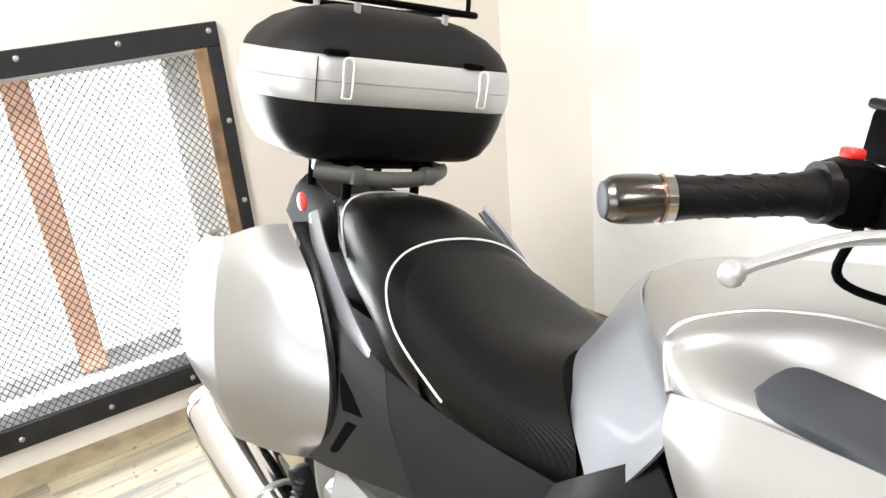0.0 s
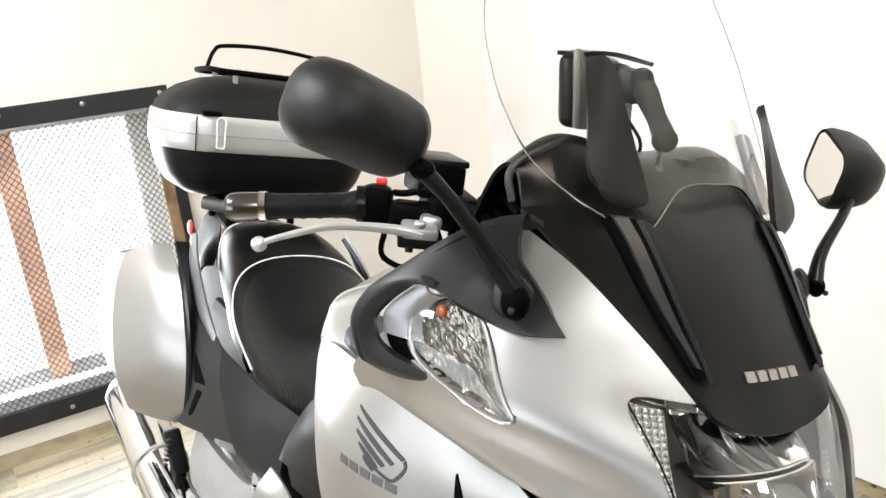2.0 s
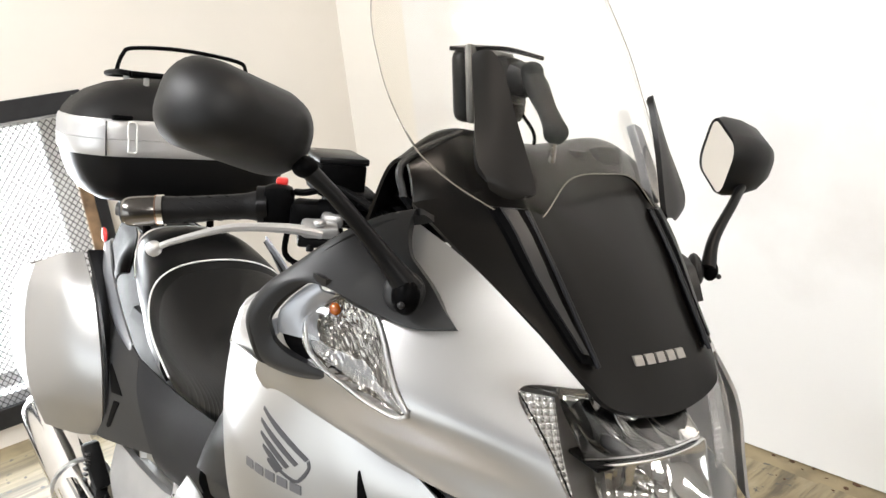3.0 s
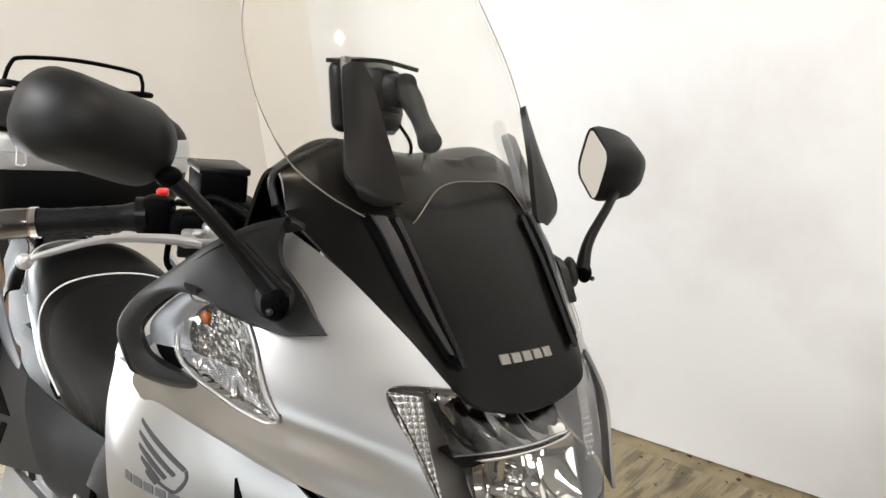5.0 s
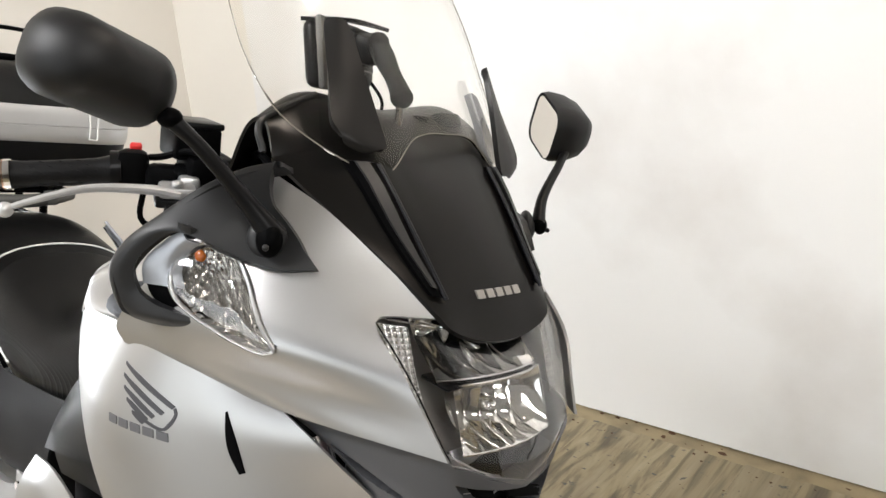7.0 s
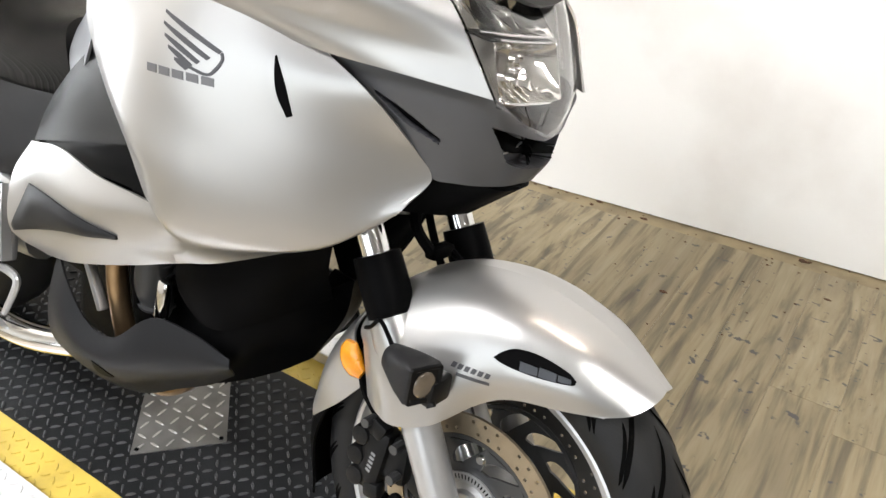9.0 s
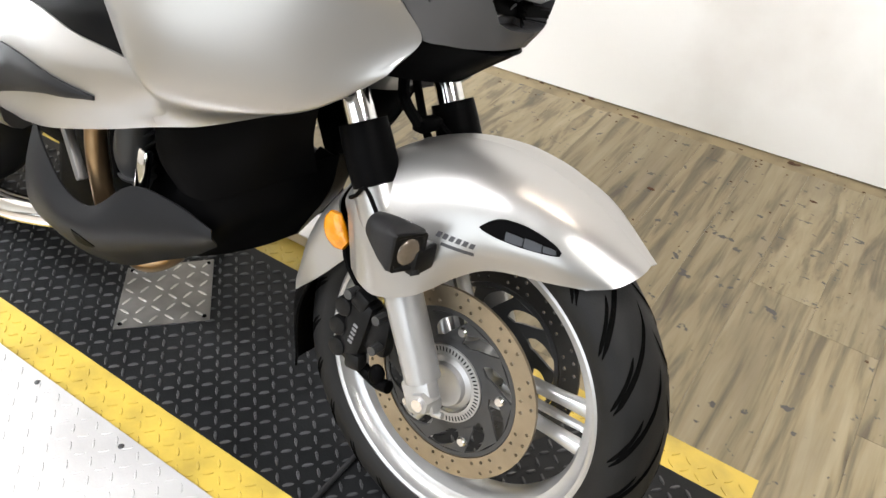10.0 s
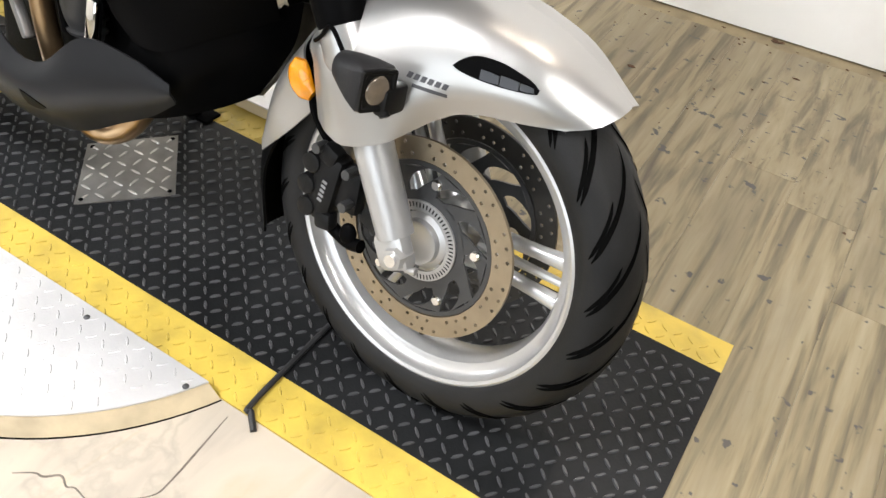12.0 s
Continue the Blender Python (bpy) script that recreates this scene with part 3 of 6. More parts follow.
def outline(upper, lower):
    """A closed outline from an upper and a lower edge."""
    return [(p.x, p.z) for p in curve([(a, 0, b) for a, b in upper], 40) + curve([(a, 0, b) for a, b in lower], 40)[::-1]]


def signal_well(bm):
    """Sinks the cowl behind the turn signal."""
    ring = outline([(p[0], p[2]) for p in LEAFU], [(p[0], p[2]) for p in LEAFL])
    for v in bm.verts:
        if within(ring, v.co.x, v.co.z):
            v.co.y += 0.035


SLOT = [(-0.178, 0.862), (-0.145, 0.847), (-0.104, 0.820)], [(-0.178, 0.858), (-0.148, 0.833), (-0.106, 0.814)]
INTAKE = [(-0.126, 0.848), (-0.100, 0.842), (-0.065, 0.835), (-0.030, 0.830)], [(-0.094, 0.806), (-0.078, 0.800), (-0.055, 0.798), (-0.030, 0.798)]


def nose_wells(bm):
    """Sinks the slots and the air intake into the lower nose."""
    slot, mouth = outline(*SLOT), outline(*INTAKE)
    for v in bm.verts:
        if within(slot, v.co.x, v.co.z):
            v.co.y += 0.032
        elif within(mouth, v.co.y, v.co.z):
            v.co.x -= 0.034


cowl_tree = shell("upper_cowl", [
    [(-0.275, -0.205, 1.135), (-0.215, -0.182, 1.105), (-0.160, -0.152, 1.060), (-0.102, -0.120, 1.009)],
    [(-0.310, -0.258, 1.075), (-0.240, -0.235, 1.055), (-0.185, -0.205, 1.032), (-0.135, -0.175, 1.005)],
    [(-0.360, -0.300, 1.010), (-0.275, -0.280, 0.995), (-0.193, -0.244, 0.975), (-0.092, -0.172, 0.961)],
    [(-0.430, -0.297, 0.948), (-0.320, -0.277, 0.938), (-0.205, -0.228, 0.930), (-0.062, -0.158, 0.915)],
    [(-0.430, -0.288, 0.922), (-0.254, -0.233, 0.900), (-0.153, -0.200, 0.892), (-0.042, -0.149, 0.883)],
], SILVER, "silver painted upper cowl", nu=90, nv=90, mid=NOSE, shape=signal_well)
nose_tree = shell("lower_nose", [
    [(-0.260, -0.222, 0.910), (-0.153, -0.190, 0.900), (-0.056, -0.140, 0.886), (-0.036, -0.075, 0.858), (-0.030, 0.000, 0.838)],
    [(-0.225, -0.209, 0.887), (-0.146, -0.173, 0.853), (-0.075, -0.127, 0.833), (-0.037, -0.068, 0.813), (-0.025, 0.000, 0.804)],
    [(-0.160, -0.146, 0.836), (-0.130, -0.118, 0.772), (-0.090, -0.099, 0.768), (-0.054, -0.053, 0.772), (-0.042, 0.000, 0.776)],
], NOSEGREY, "dark grey plastic lower nose", nu=180, nv=120, mid=NOSE, squeeze=True, shape=nose_wells)
# black sheets put the shade into the sunk slots and intake
both("air_slot", laid(nose_tree, *SLOT, -0.008, 0.002, 24, 8), BLACK, bike, "air slot with its shade as a black sheet", NOSE)
both("air_intake", laid(nose_tree, *INTAKE, -0.028, 0.003, 30, 12, 0, True), HOLE, bike, "air intake with its shade as a black sheet", NOSE)
part("intake_rod", tube([(-0.075, -0.100, 0.816), (-0.062, -0.080, 0.808), (-0.056, -0.062, 0.812), (-0.050, -0.048, 0.824)], 0.0014, 6, 20), ALU, bike)
part("intake_rod", tube([(-0.066, -0.090, 0.822), (-0.060, -0.072, 0.820), (-0.054, -0.050, 0.814)], 0.0010, 6, 16), ALU, bike)
shell("chin_panel", [
    [(-0.171, -0.175, 0.800), (-0.122, -0.120, 0.775), (-0.058, -0.053, 0.767), (-0.047, 0.000, 0.766)],
    [(-0.250, -0.150, 0.700), (-0.210, -0.110, 0.700), (-0.140, -0.050, 0.705), (-0.118, 0.000, 0.708)],
], BLACK, mid=NOSE, squeeze=True)
# wing emblem and lettering as plain bars
FEATHERS = (((-0.416, 0.902), (-0.332, 0.871)), ((-0.415, 0.889), (-0.345, 0.861)), ((-0.410, 0.876), (-0.357, 0.854)), ((-0.402, 0.864), (-0.366, 0.848)), ((-0.391, 0.852), (-0.370, 0.844)))
for k, ((x0, z0), (x1, z1)) in enumerate(FEATHERS):
    xm, zm = x0 * 0.55 + x1 * 0.45, z0 * 0.55 + z1 * 0.45
    part("emblem_bar", laid(side_tree, [(x0, z0), (xm, zm + 0.0018), (x1, z1)], [(x0 + 0.0006, z0 - 0.0035), (xm - 0.002, zm - 0.0040), (x1 - 0.004, z1 - 0.0040)], 0.0009, 0.002, 24, 4), LOGO, bike, "dark grey emblem bar")
part("emblem_bar", laid(side_tree, [(-0.331, 0.870), (-0.329, 0.861), (-0.336, 0.847), (-0.348, 0.839), (-0.374, 0.844)], [(-0.334, 0.868), (-0.3325, 0.861), (-0.339, 0.850), (-0.348, 0.8425), (-0.372, 0.847)], 0.0009, 0.002, 24, 4), LOGO, bike, "dark grey emblem bar")
for k in range(5):
    x, z = -0.432 + 0.0196 * k, 0.832 + 0.0003 * k
    part("emblem_block", laid(side_tree, [(x, z + 0.0052), (x + 0.0075, z + 0.0052), (x + 0.0155, z + 0.0052)], [(x + 0.001, z - 0.0046), (x + 0.0085, z - 0.0046), (x + 0.0165, z - 0.0046)], 0.0009, 0.002, 5, 4), LOGOMID, bike, "dark grey emblem block")
both("fairing_slit", laid(side_tree, [(-0.273, 0.880), (-0.260, 0.850), (-0.250, 0.815)], [(-0.274, 0.879), (-0.268, 0.840), (-0.255, 0.812)], 0.0015, 0.003, 24, 5), BLACK, bike, "black slit")

# mirror bracket and turn signal
bracket_edge = [
    [(-0.256, -0.200, 1.146), (-0.280, -0.226, 1.134), (-0.300, -0.255, 1.112), (-0.322, -0.288, 1.078), (-0.342, -0.308, 1.052), (-0.356, -0.318, 1.026), (-0.356, -0.314, 1.000), (-0.347, -0.300, 0.976), (-0.322, -0.284, 0.970), (-0.287, -0.268, 0.977)],
    [(-0.262, -0.219, 1.150), (-0.286, -0.243, 1.139), (-0.307, -0.275, 1.119), (-0.331, -0.309, 1.086), (-0.354, -0.331, 1.057), (-0.368, -0.340, 1.028), (-0.368, -0.336, 1.001), (-0.366, -0.322, 0.975), (-0.333, -0.301, 0.967), (-0.288, -0.281, 0.974)],
    [(-0.239, -0.235, 1.110), (-0.262, -0.254, 1.098), (-0.284, -0.279, 1.090), (-0.309, -0.307, 1.080), (-0.332, -0.326, 1.064), (-0.353, -0.340, 1.033), (-0.356, -0.336, 1.004), (-0.350, -0.325, 0.982), (-0.322, -0.306, 0.976), (-0.287, -0.285, 0.978)],
    [(-0.186, -0.213, 1.051), (-0.214, -0.243, 1.048), (-0.245, -0.267, 1.054), (-0.281, -0.291, 1.069), (-0.310, -0.307, 1.070), (-0.339, -0.327, 1.037), (-0.343, -0.323, 1.008), (-0.329, -0.313, 0.994), (-0.309, -0.300, 0.988), (-0.284, -0.284, 0.982)],
]
bracket = patch(bracket_edge, 0.010, 70, 40)
for v in bracket.verts:
    # a soft dish round the mirror's foot
    d = math.hypot(v.co.x + 0.236, v.co.z - 1.074)
    v.co.y += 0.007 * max(0.0, 1 - (d / 0.034) ** 2)
bmesh.ops.recalc_face_normals(bracket, faces=bracket.faces)
far_bracket = mirrored(bracket, NOSE)
for v in far_bracket.verts:
    v.co.z = min(v.co.z, 1.085 + 0.2 * max(0.0, v.co.z - 1.085))
    # the far hook lies closer to the cowl
    v.co.y = min(v.co.y, 0.215 + 0.15 * max(0.0, v.co.y - 0.215))
part("mirror_bracket", bracket, GREY, bike, "dark grey plastic mirror bracket")
part("mirror_bracket", far_bracket, GREY, bike, "dark grey plastic mirror bracket")


def leaf(depth, bulge, shrink, nu=26, nv=9):
    """The pointed signal lens, depth metres behind its edge, bulging outwards."""
    A, B = curve(LEAFU, nu), curve(LEAFL, nu)
    for p in A + B:
        hit = cowl_tree.ray_cast(Vector((p.x, -1, p.z)), Vector((0, 1, 0)))[0]
        if hit:
            p.y = hit.y - 0.004 - 0.012 * min(1.0, max(0.0, (-0.262 - p.x) / 0.045))
    ctr = sum(A + B, Vector()) / (2 * nu)
    out = Vector((0.33, -0.90, 0.28)).normalized()
    rows = []
    for k in range(nv):
        s = k / (nv - 1)
        rows.append([(a.lerp(b, s) - ctr) * shrink + ctr + out * (bulge * (4 * s * (1 - s)) ** 0.6 * min(1, 4 * (nu - 1 - i) / nu, 3 * (i + 0.5) / nu) - depth) for i, (a, b) in enumerate(zip(A, B))])
    return rows


rim = leaf(0.0, 0.0, 1.0)
loop = rim[0] + [r[-1] for r in rim[1:-1]] + rim[-1][::-1] + [r[0] for r in rim[-2:0:-1]]
mid_leaf = sum(loop, Vector()) / len(loop)
bm = tube([(p - mid_leaf) * 1.02 + mid_leaf + Vector((0, 0.003, 0)) for p in loop[::2]] + [(loop[0] - mid_leaf) * 1.02 + mid_leaf + Vector((0, 0.003, 0))], 0.0024, 10, 120)
both("signal_bezel", bm, SILVER, bike, "", NOSE)
both("signal_cheek", patch([
    [(-0.302, -0.298, 1.074), (-0.320, -0.306, 1.062), (-0.340, -0.318, 1.036), (-0.344, -0.316, 1.012)],
    [(-0.296, -0.296, 1.066), (-0.308, -0.303, 1.054), (-0.316, -0.306, 1.034), (-0.312, -0.304, 1.014)],
    [(-0.290, -0.285, 1.062), (-0.300, -0.290, 1.050), (-0.308, -0.292, 1.030), (-0.304, -0.290, 1.012)],
], 0.003, 30, 8), MIDSILVER, bike, "", NOSE)
# a black sheet gives the hollow beside the lens its shade
both("signal_gap", patch([
    [(-0.346, -0.312, 1.014), (-0.338, -0.306, 0.996), (-0.312, -0.292, 0.986), (-0.284, -0.276, 0.980)],
    [(-0.316, -0.303, 1.016), (-0.310, -0.300, 1.006), (-0.298, -0.292, 0.998), (-0.276, -0.280, 0.986)],
], 0.003, 20, 6), BLACK, bike, "", NOSE)
random.seed(12)
bm = bmesh.new()
R = leaf(0.009, -0.007, 0.98, 70, 26)
skin(bm, [[p + Vector((random.uniform(-1, 1), random.uniform(-1, 1), random.uniform(-1, 1))) * (0.0005 if 0 < j < 25 else 0) for p in r] for j, r in enumerate(R)])
for ob in both("signal_reflector", bm, FACET, bike, "faceted chrome reflector", NOSE):
    ob.data.shade_flat()
both("signal_bulb", ellipsoid((-0.279, -0.290, 1.052), (0.008, 0.005, 0.0065), None, 16), BULBAMBER, bike, "amber bulb", NOSE)
bm = patch(leaf(0.0, 0.011, 1.0), 0.0015, 40, 16)
bmesh.ops.recalc_face_normals(bm, faces=bm.faces)
for ob in both("turn_signal", bm, LENS, bike, "clear turn signal lens", NOSE):
    ob.visible_shadow = False

# screen base, dash and windscreen
base_tree = shell("screen_base", [
    [(-0.290, -0.207, 1.150), (-0.248, -0.125, 1.172), (-0.258, -0.080, 1.190), (-0.262, 0.000, 1.190), (-0.258, 0.080, 1.190), (-0.248, 0.125, 1.172), (-0.290, 0.207, 1.150)],
    [(-0.225, -0.186, 1.108), (-0.195, -0.125, 1.122), (-0.195, -0.070, 1.132), (-0.192, 0.000, 1.132), (-0.195, 0.070, 1.132), (-0.195, 0.125, 1.122), (-0.225, 0.186, 1.108)],
    [(-0.150, -0.146, 1.052), (-0.138, -0.105, 1.056), (-0.133, -0.060, 1.058), (-0.130, 0.000, 1.058), (-0.133, 0.060, 1.058), (-0.138, 0.105, 1.056), (-0.150, 0.146, 1.052)],
    [(-0.100, -0.117, 1.009), (-0.086, -0.100, 0.995), (-0.079, -0.055, 0.984), (-0.076, 0.000, 0.980), (-0.079, 0.055, 0.984), (-0.086, 0.100, 0.995), (-0.100, 0.117, 1.009)],
], BASEPANEL, "satin black screen base panel", 0.006, 90, 70, two=False, squeeze=True)
for s in (-1, 1):
    c = NOSE(-0.15)
    u, l = [(c + s * 0.120, 1.155), (c + s * 0.114, 1.100), (c + s * 0.096, 1.030)], [(c + s * 0.094, 1.155), (c + s * 0.091, 1.100), (c + s * 0.085, 1.028)]
    part("base_rib", laid(base_tree, u, l, 0.005, 0.010, 40, 8, 0.002, True), BLACK, bike)
    u, l = [(c + s * 0.113, 1.153), (c + s * 0.108, 1.100), (c + s * 0.093, 1.036)], [(c + s * 0.102, 1.153), (c + s * 0.098, 1.100), (c + s * 0.089, 1.035)]
    part("base_slot", laid(base_tree, u, l, 0.0090, 0.004, 40, 6, 0, True), GREY, bike)
    part("base_edge", tube([h + n * 0.006 for h, n in [base_tree.ray_cast(Vector((1, c + s * y, z)), Vector((-1, 0, 0)))[:2] for y, z in ((0.092, 1.153), (0.089, 1.100), (0.083, 1.026))] if h], 0.0025, 8, 30), MIDDARK, bike)
for k in range(5):
    y = -0.060 + 0.0160 * k
    part("badge_block", laid(base_tree, [(y, 1.0325), (y + 0.006, 1.0325), (y + 0.012, 1.0325)], [(y, 1.0245), (y + 0.006, 1.0245), (y + 0.012, 1.0245)], 0.002, 0.003, 6, 5, 0, True), BADGE, bike, "pale badge block")
shell("dash_hood", [
    [(-0.284, -0.207, 1.142), (-0.243, -0.125, 1.164), (-0.256, 0.000, 1.182), (-0.243, 0.125, 1.164), (-0.284, 0.207, 1.142)],
    [(-0.305, -0.205, 1.190), (-0.318, -0.125, 1.222), (-0.312, 0.000, 1.212), (-0.318, 0.125, 1.222), (-0.305, 0.205, 1.190)],
    [(-0.340, -0.205, 1.185), (-0.360, -0.125, 1.215), (-0.365, 0.000, 1.205), (-0.360, 0.125, 1.215), (-0.340, 0.205, 1.185)],
    [(-0.390, -0.195, 1.120), (-0.430, -0.120, 1.130), (-0.440, 0.000, 1.120), (-0.430, 0.120, 1.130), (-0.390, 0.195, 1.120)],
], BASEPANEL, "dark grey instrument hood", 0.004, 40, 24, two=False, squeeze=True)
part("dash_seal", tube([(-0.292, -0.214, 1.158), (-0.307, -0.207, 1.192), (-0.320, -0.127, 1.225)], 0.004, 8, 20), GREY, bike)
SCREENY = [-0.203, -0.165, -0.112, -0.055, 0.002, 0.058, 0.108, 0.155, 0.190]


def screen_point(y, z):
    """A place on the curved windscreen."""
    x0 = float(np.interp(z, [1.05, 1.15, 1.245, 1.36, 1.485], [-0.134, -0.198, -0.252, -0.324, -0.412]))
    return (x0 - 1.65 * (y - NOSE(x0)) ** 2, y, z)


screen_rows = [[screen_point(-0.007 + (y + 0.007) * k, z) for y, z in zip(SCREENY, zs)] for k, zs in (
    (1.0, (1.200, 1.166, 1.146, 1.188, 1.195, 1.189, 1.146, 1.166, 1.200)), (1.07, (1.240, 1.215, 1.208, 1.218, 1.222, 1.218, 1.208, 1.215, 1.240)))]
screen_rows += [[screen_point(-0.007 + (y + 0.007) * k, zc - dz * ((y + 0.007) / 0.207) ** 2) for y in SCREENY] for k, zc, dz in ((1.09, 1.297, 0.012), (1.05, 1.37, 0.018), (0.82, 1.49, 0.035))]
ob = part("windscreen", patch(screen_rows, 0.0035, 90, 50), CLEAR, bike, "clear acrylic windscreen")
ob.visible_shadow = False
rim_line = [Vector(r[0]) for r in screen_rows[:0:-1]] + [Vector(p) for p in screen_rows[0]] + [Vector(r[-1]) for r in screen_rows[1:]]
part("screen_edge", tube(rim_line, 0.0007, 6, 240), EDGEGREY, bike, "polished edge of the windscreen")
deflector = patch([
    [(-0.294, -0.138, 1.302), (-0.287, -0.132, 1.308), (-0.281, -0.126, 1.306)],
    [(-0.288, -0.144, 1.288), (-0.279, -0.134, 1.293), (-0.271, -0.122, 1.293)],
    [(-0.266, -0.155, 1.245), (-0.256, -0.140, 1.248), (-0.249, -0.120, 1.248)],
    [(-0.242, -0.168, 1.200), (-0.229, -0.144, 1.194), (-0.221, -0.114, 1.189)],
    [(-0.232, -0.163, 1.186), (-0.220, -0.140, 1.177), (-0.213, -0.114, 1.172)],
    [(-0.226, -0.149, 1.176), (-0.219, -0.136, 1.172), (-0.214, -0.124, 1.170)],
], 0.008, 16, 40)
far_deflector = mirrored(deflector, NOSE)
for v in far_deflector.verts:
    v.co += Vector((0, 0.028, -0.024))
part("wind_deflector", deflector, DEFLECTOR, bike, "satin dark grey wind deflector")
part("wind_deflector", far_deflector, DEFLECTOR, bike, "satin dark grey wind deflector")
mount_bm = patch([
    [(-0.292, 0.128, 1.246), (-0.286, 0.106, 1.250)], [(-0.272, 0.138, 1.206), (-0.262, 0.106, 1.208)], [(-0.250, 0.140, 1.162), (-0.240, 0.106, 1.160)]], 0.010, 8, 16)
bmesh.ops.recalc_face_normals(mount_bm, faces=mount_bm.faces)
part("deflector_mount", mount_bm, MIDGREY, bike, "grey deflector mount")
part("dash_clamp", joined(block((-0.302, 0.075, 1.205), (0.035, 0.045, 0.026), 0.008, (0, -20, 0)), block((-0.300, 0.030, 1.206), (0.020, 0.020, 0.016), 0.004)), BLACKSATIN, bike)

# headlamp
ob = part("headlamp", squeezed(patch([
    [(-0.142, -0.180, 1.009), (-0.106, -0.116, 1.000), (-0.092, 0.000, 0.980), (-0.106, 0.116, 1.000), (-0.142, 0.180, 1.009)],
    [(-0.092, -0.172, 0.961), (-0.063, -0.095, 0.950), (-0.055, 0.000, 0.945), (-0.065, 0.090, 0.950), (-0.094, 0.155, 0.961)],
    [(-0.045, -0.150, 0.888), (-0.033, -0.085, 0.878), (-0.030, 0.000, 0.874), (-0.035, 0.076, 0.878), (-0.050, 0.131, 0.889)],
    [(-0.048, -0.116, 0.870), (-0.030, -0.060, 0.850), (-0.024, 0.000, 0.836), (-0.031, 0.054, 0.844), (-0.050, 0.100, 0.865)],
], 0.003, 40, 24)), LENS, bike, "clear headlamp lens")
ob.visible_shadow = False
head = ob


def lamp_face(y, z, back):
    """A place back metres behind the lamp's lens."""
    x0 = float(np.interp(z, [0.836, 0.875, 0.945, 0.98, 1.0], [-0.024, -0.030, -0.055, -0.092, -0.104]))
    return x0 - 2.2 * (y + 0.031) ** 2 - back


def lamp_cell(name, y0, y1, z0, z1, depth, flutes, bow):
    """A chromed reflector with pressed upright flutes and side walls."""
    bm = bmesh.new()
    for f in range(flutes):
        rows = []
        for i in range(5):
            u = (f + i / 4) / flutes
            row = []
            for j in range(15):
                w = j / 14
                hollow = (1 - abs(2 * u - 1) ** 5) * (1 - abs(2 * w - 1) ** 4)
                sag = bow * (1 - (i / 2 - 1) ** 2) + 0.3 * bow * math.sin(7.0 * w + 1.3 * f)
                y, z = y0 + (y1 - y0) * u, z0 + (z1 - z0) * w
                row.append((lamp_face(y, z, 0.016) - depth * hollow + sag * hollow, y, z))
            rows.append(row)
        skin(bm, rows)
    bmesh.ops.recalc_face_normals(bm, faces=bm.faces)
    ob = part(name, bm, REFLECTOR, head, "chromed reflector with pressed flutes")
    edge = [Vector((lamp_face(y, z, 0.016), y, z)) for y, z in [(y0 + (y1 - y0) * k / 8, z1) for k in range(9)] + [(y1, z1 + (z0 - z1) * k / 4) for k in range(1, 5)] + [(y1 + (y0 - y1) * k / 8, z0) for k in range(1, 9)]]
    part("reflector_rim", tube(edge, 0.0015, 6, 80), CHROME, head)
    return ob


random.seed(21)
lamp_cell("upper_reflector", -0.124, 0.030, 0.946, 1.002, 0.042, 5, 0.016)
lamp_cell("lower_reflector", -0.108, 0.040, 0.872, 0.940, 0.050, 6, 0.014)
part("lamp_shelf", joined(block((-0.098, -0.045, 0.941), (0.040, 0.150, 0.004), 0.001, (0, 6, 0)), block((-0.128, -0.060, 0.994), (0.030, 0.050, 0.008), 0.002)), BLACK, head, "black lamp shelf")
part("lamp_bulb", ellipsoid((-0.098, -0.035, 0.905), (0.020, 0.008, 0.008), None, 12), CHROME, head, "bulb")
part("lamp_bulb", ellipsoid((-0.120, -0.045, 0.968), (0.018, 0.007, 0.007), None, 12), CHROME, head, "bulb")
for s in (-1, 1):
    part("corner_reflector", squeezed(patch([
        [(-0.140, s * 0.174, 1.002), (-0.122, s * 0.140, 0.998)],
        [(-0.112, s * 0.164, 0.955), (-0.105, s * 0.140, 0.952)],
        [(-0.082, s * 0.150, 0.905), (-0.082, s * 0.134, 0.900)],
    ], 0.002, 12, 16)), RIBBED, head, "ribbed corner reflector")
part("lamp_back", squeezed(patch([
    [(-0.185, -0.165, 1.000), (-0.185, 0.0, 0.995), (-0.185, 0.165, 1.000)],
    [(-0.160, -0.150, 0.940), (-0.160, 0.0, 0.935), (-0.160, 0.150, 0.940)],
    [(-0.120, -0.120, 0.850), (-0.125, 0.0, 0.838), (-0.120, 0.120, 0.850)],
], 0.003, 24, 12)), LAMPGREY, head, "grey lamp housing")

# GPS on its mount behind the screen
gps = thing("satnav", box(0.028, 0.125, 0.085, pose(-0.408, -0.034, 1.276, 0, -8, 26), 0.012, 3), BLACKSATIN, "black satellite navigation unit on a mount behind the windscreen", "satnav")
gps.matrix_world = LEAN_M
part("rim", box(0.010, 0.128, 0.090, pose(-0.396, -0.030, 1.278, 0, -8, 26), 0.004, 2), CARRIERGREY, gps)
part("visor", patch([[(-0.400, -0.095, 1.314), (-0.386, -0.050, 1.320), (-0.366, -0.012, 1.318)], [(-0.378, -0.090, 1.313), (-0.360, -0.044, 1.319), (-0.334, -0.008, 1.312)]], 0.005, 14, 6), BLACKSATIN, gps, "black sun visor")
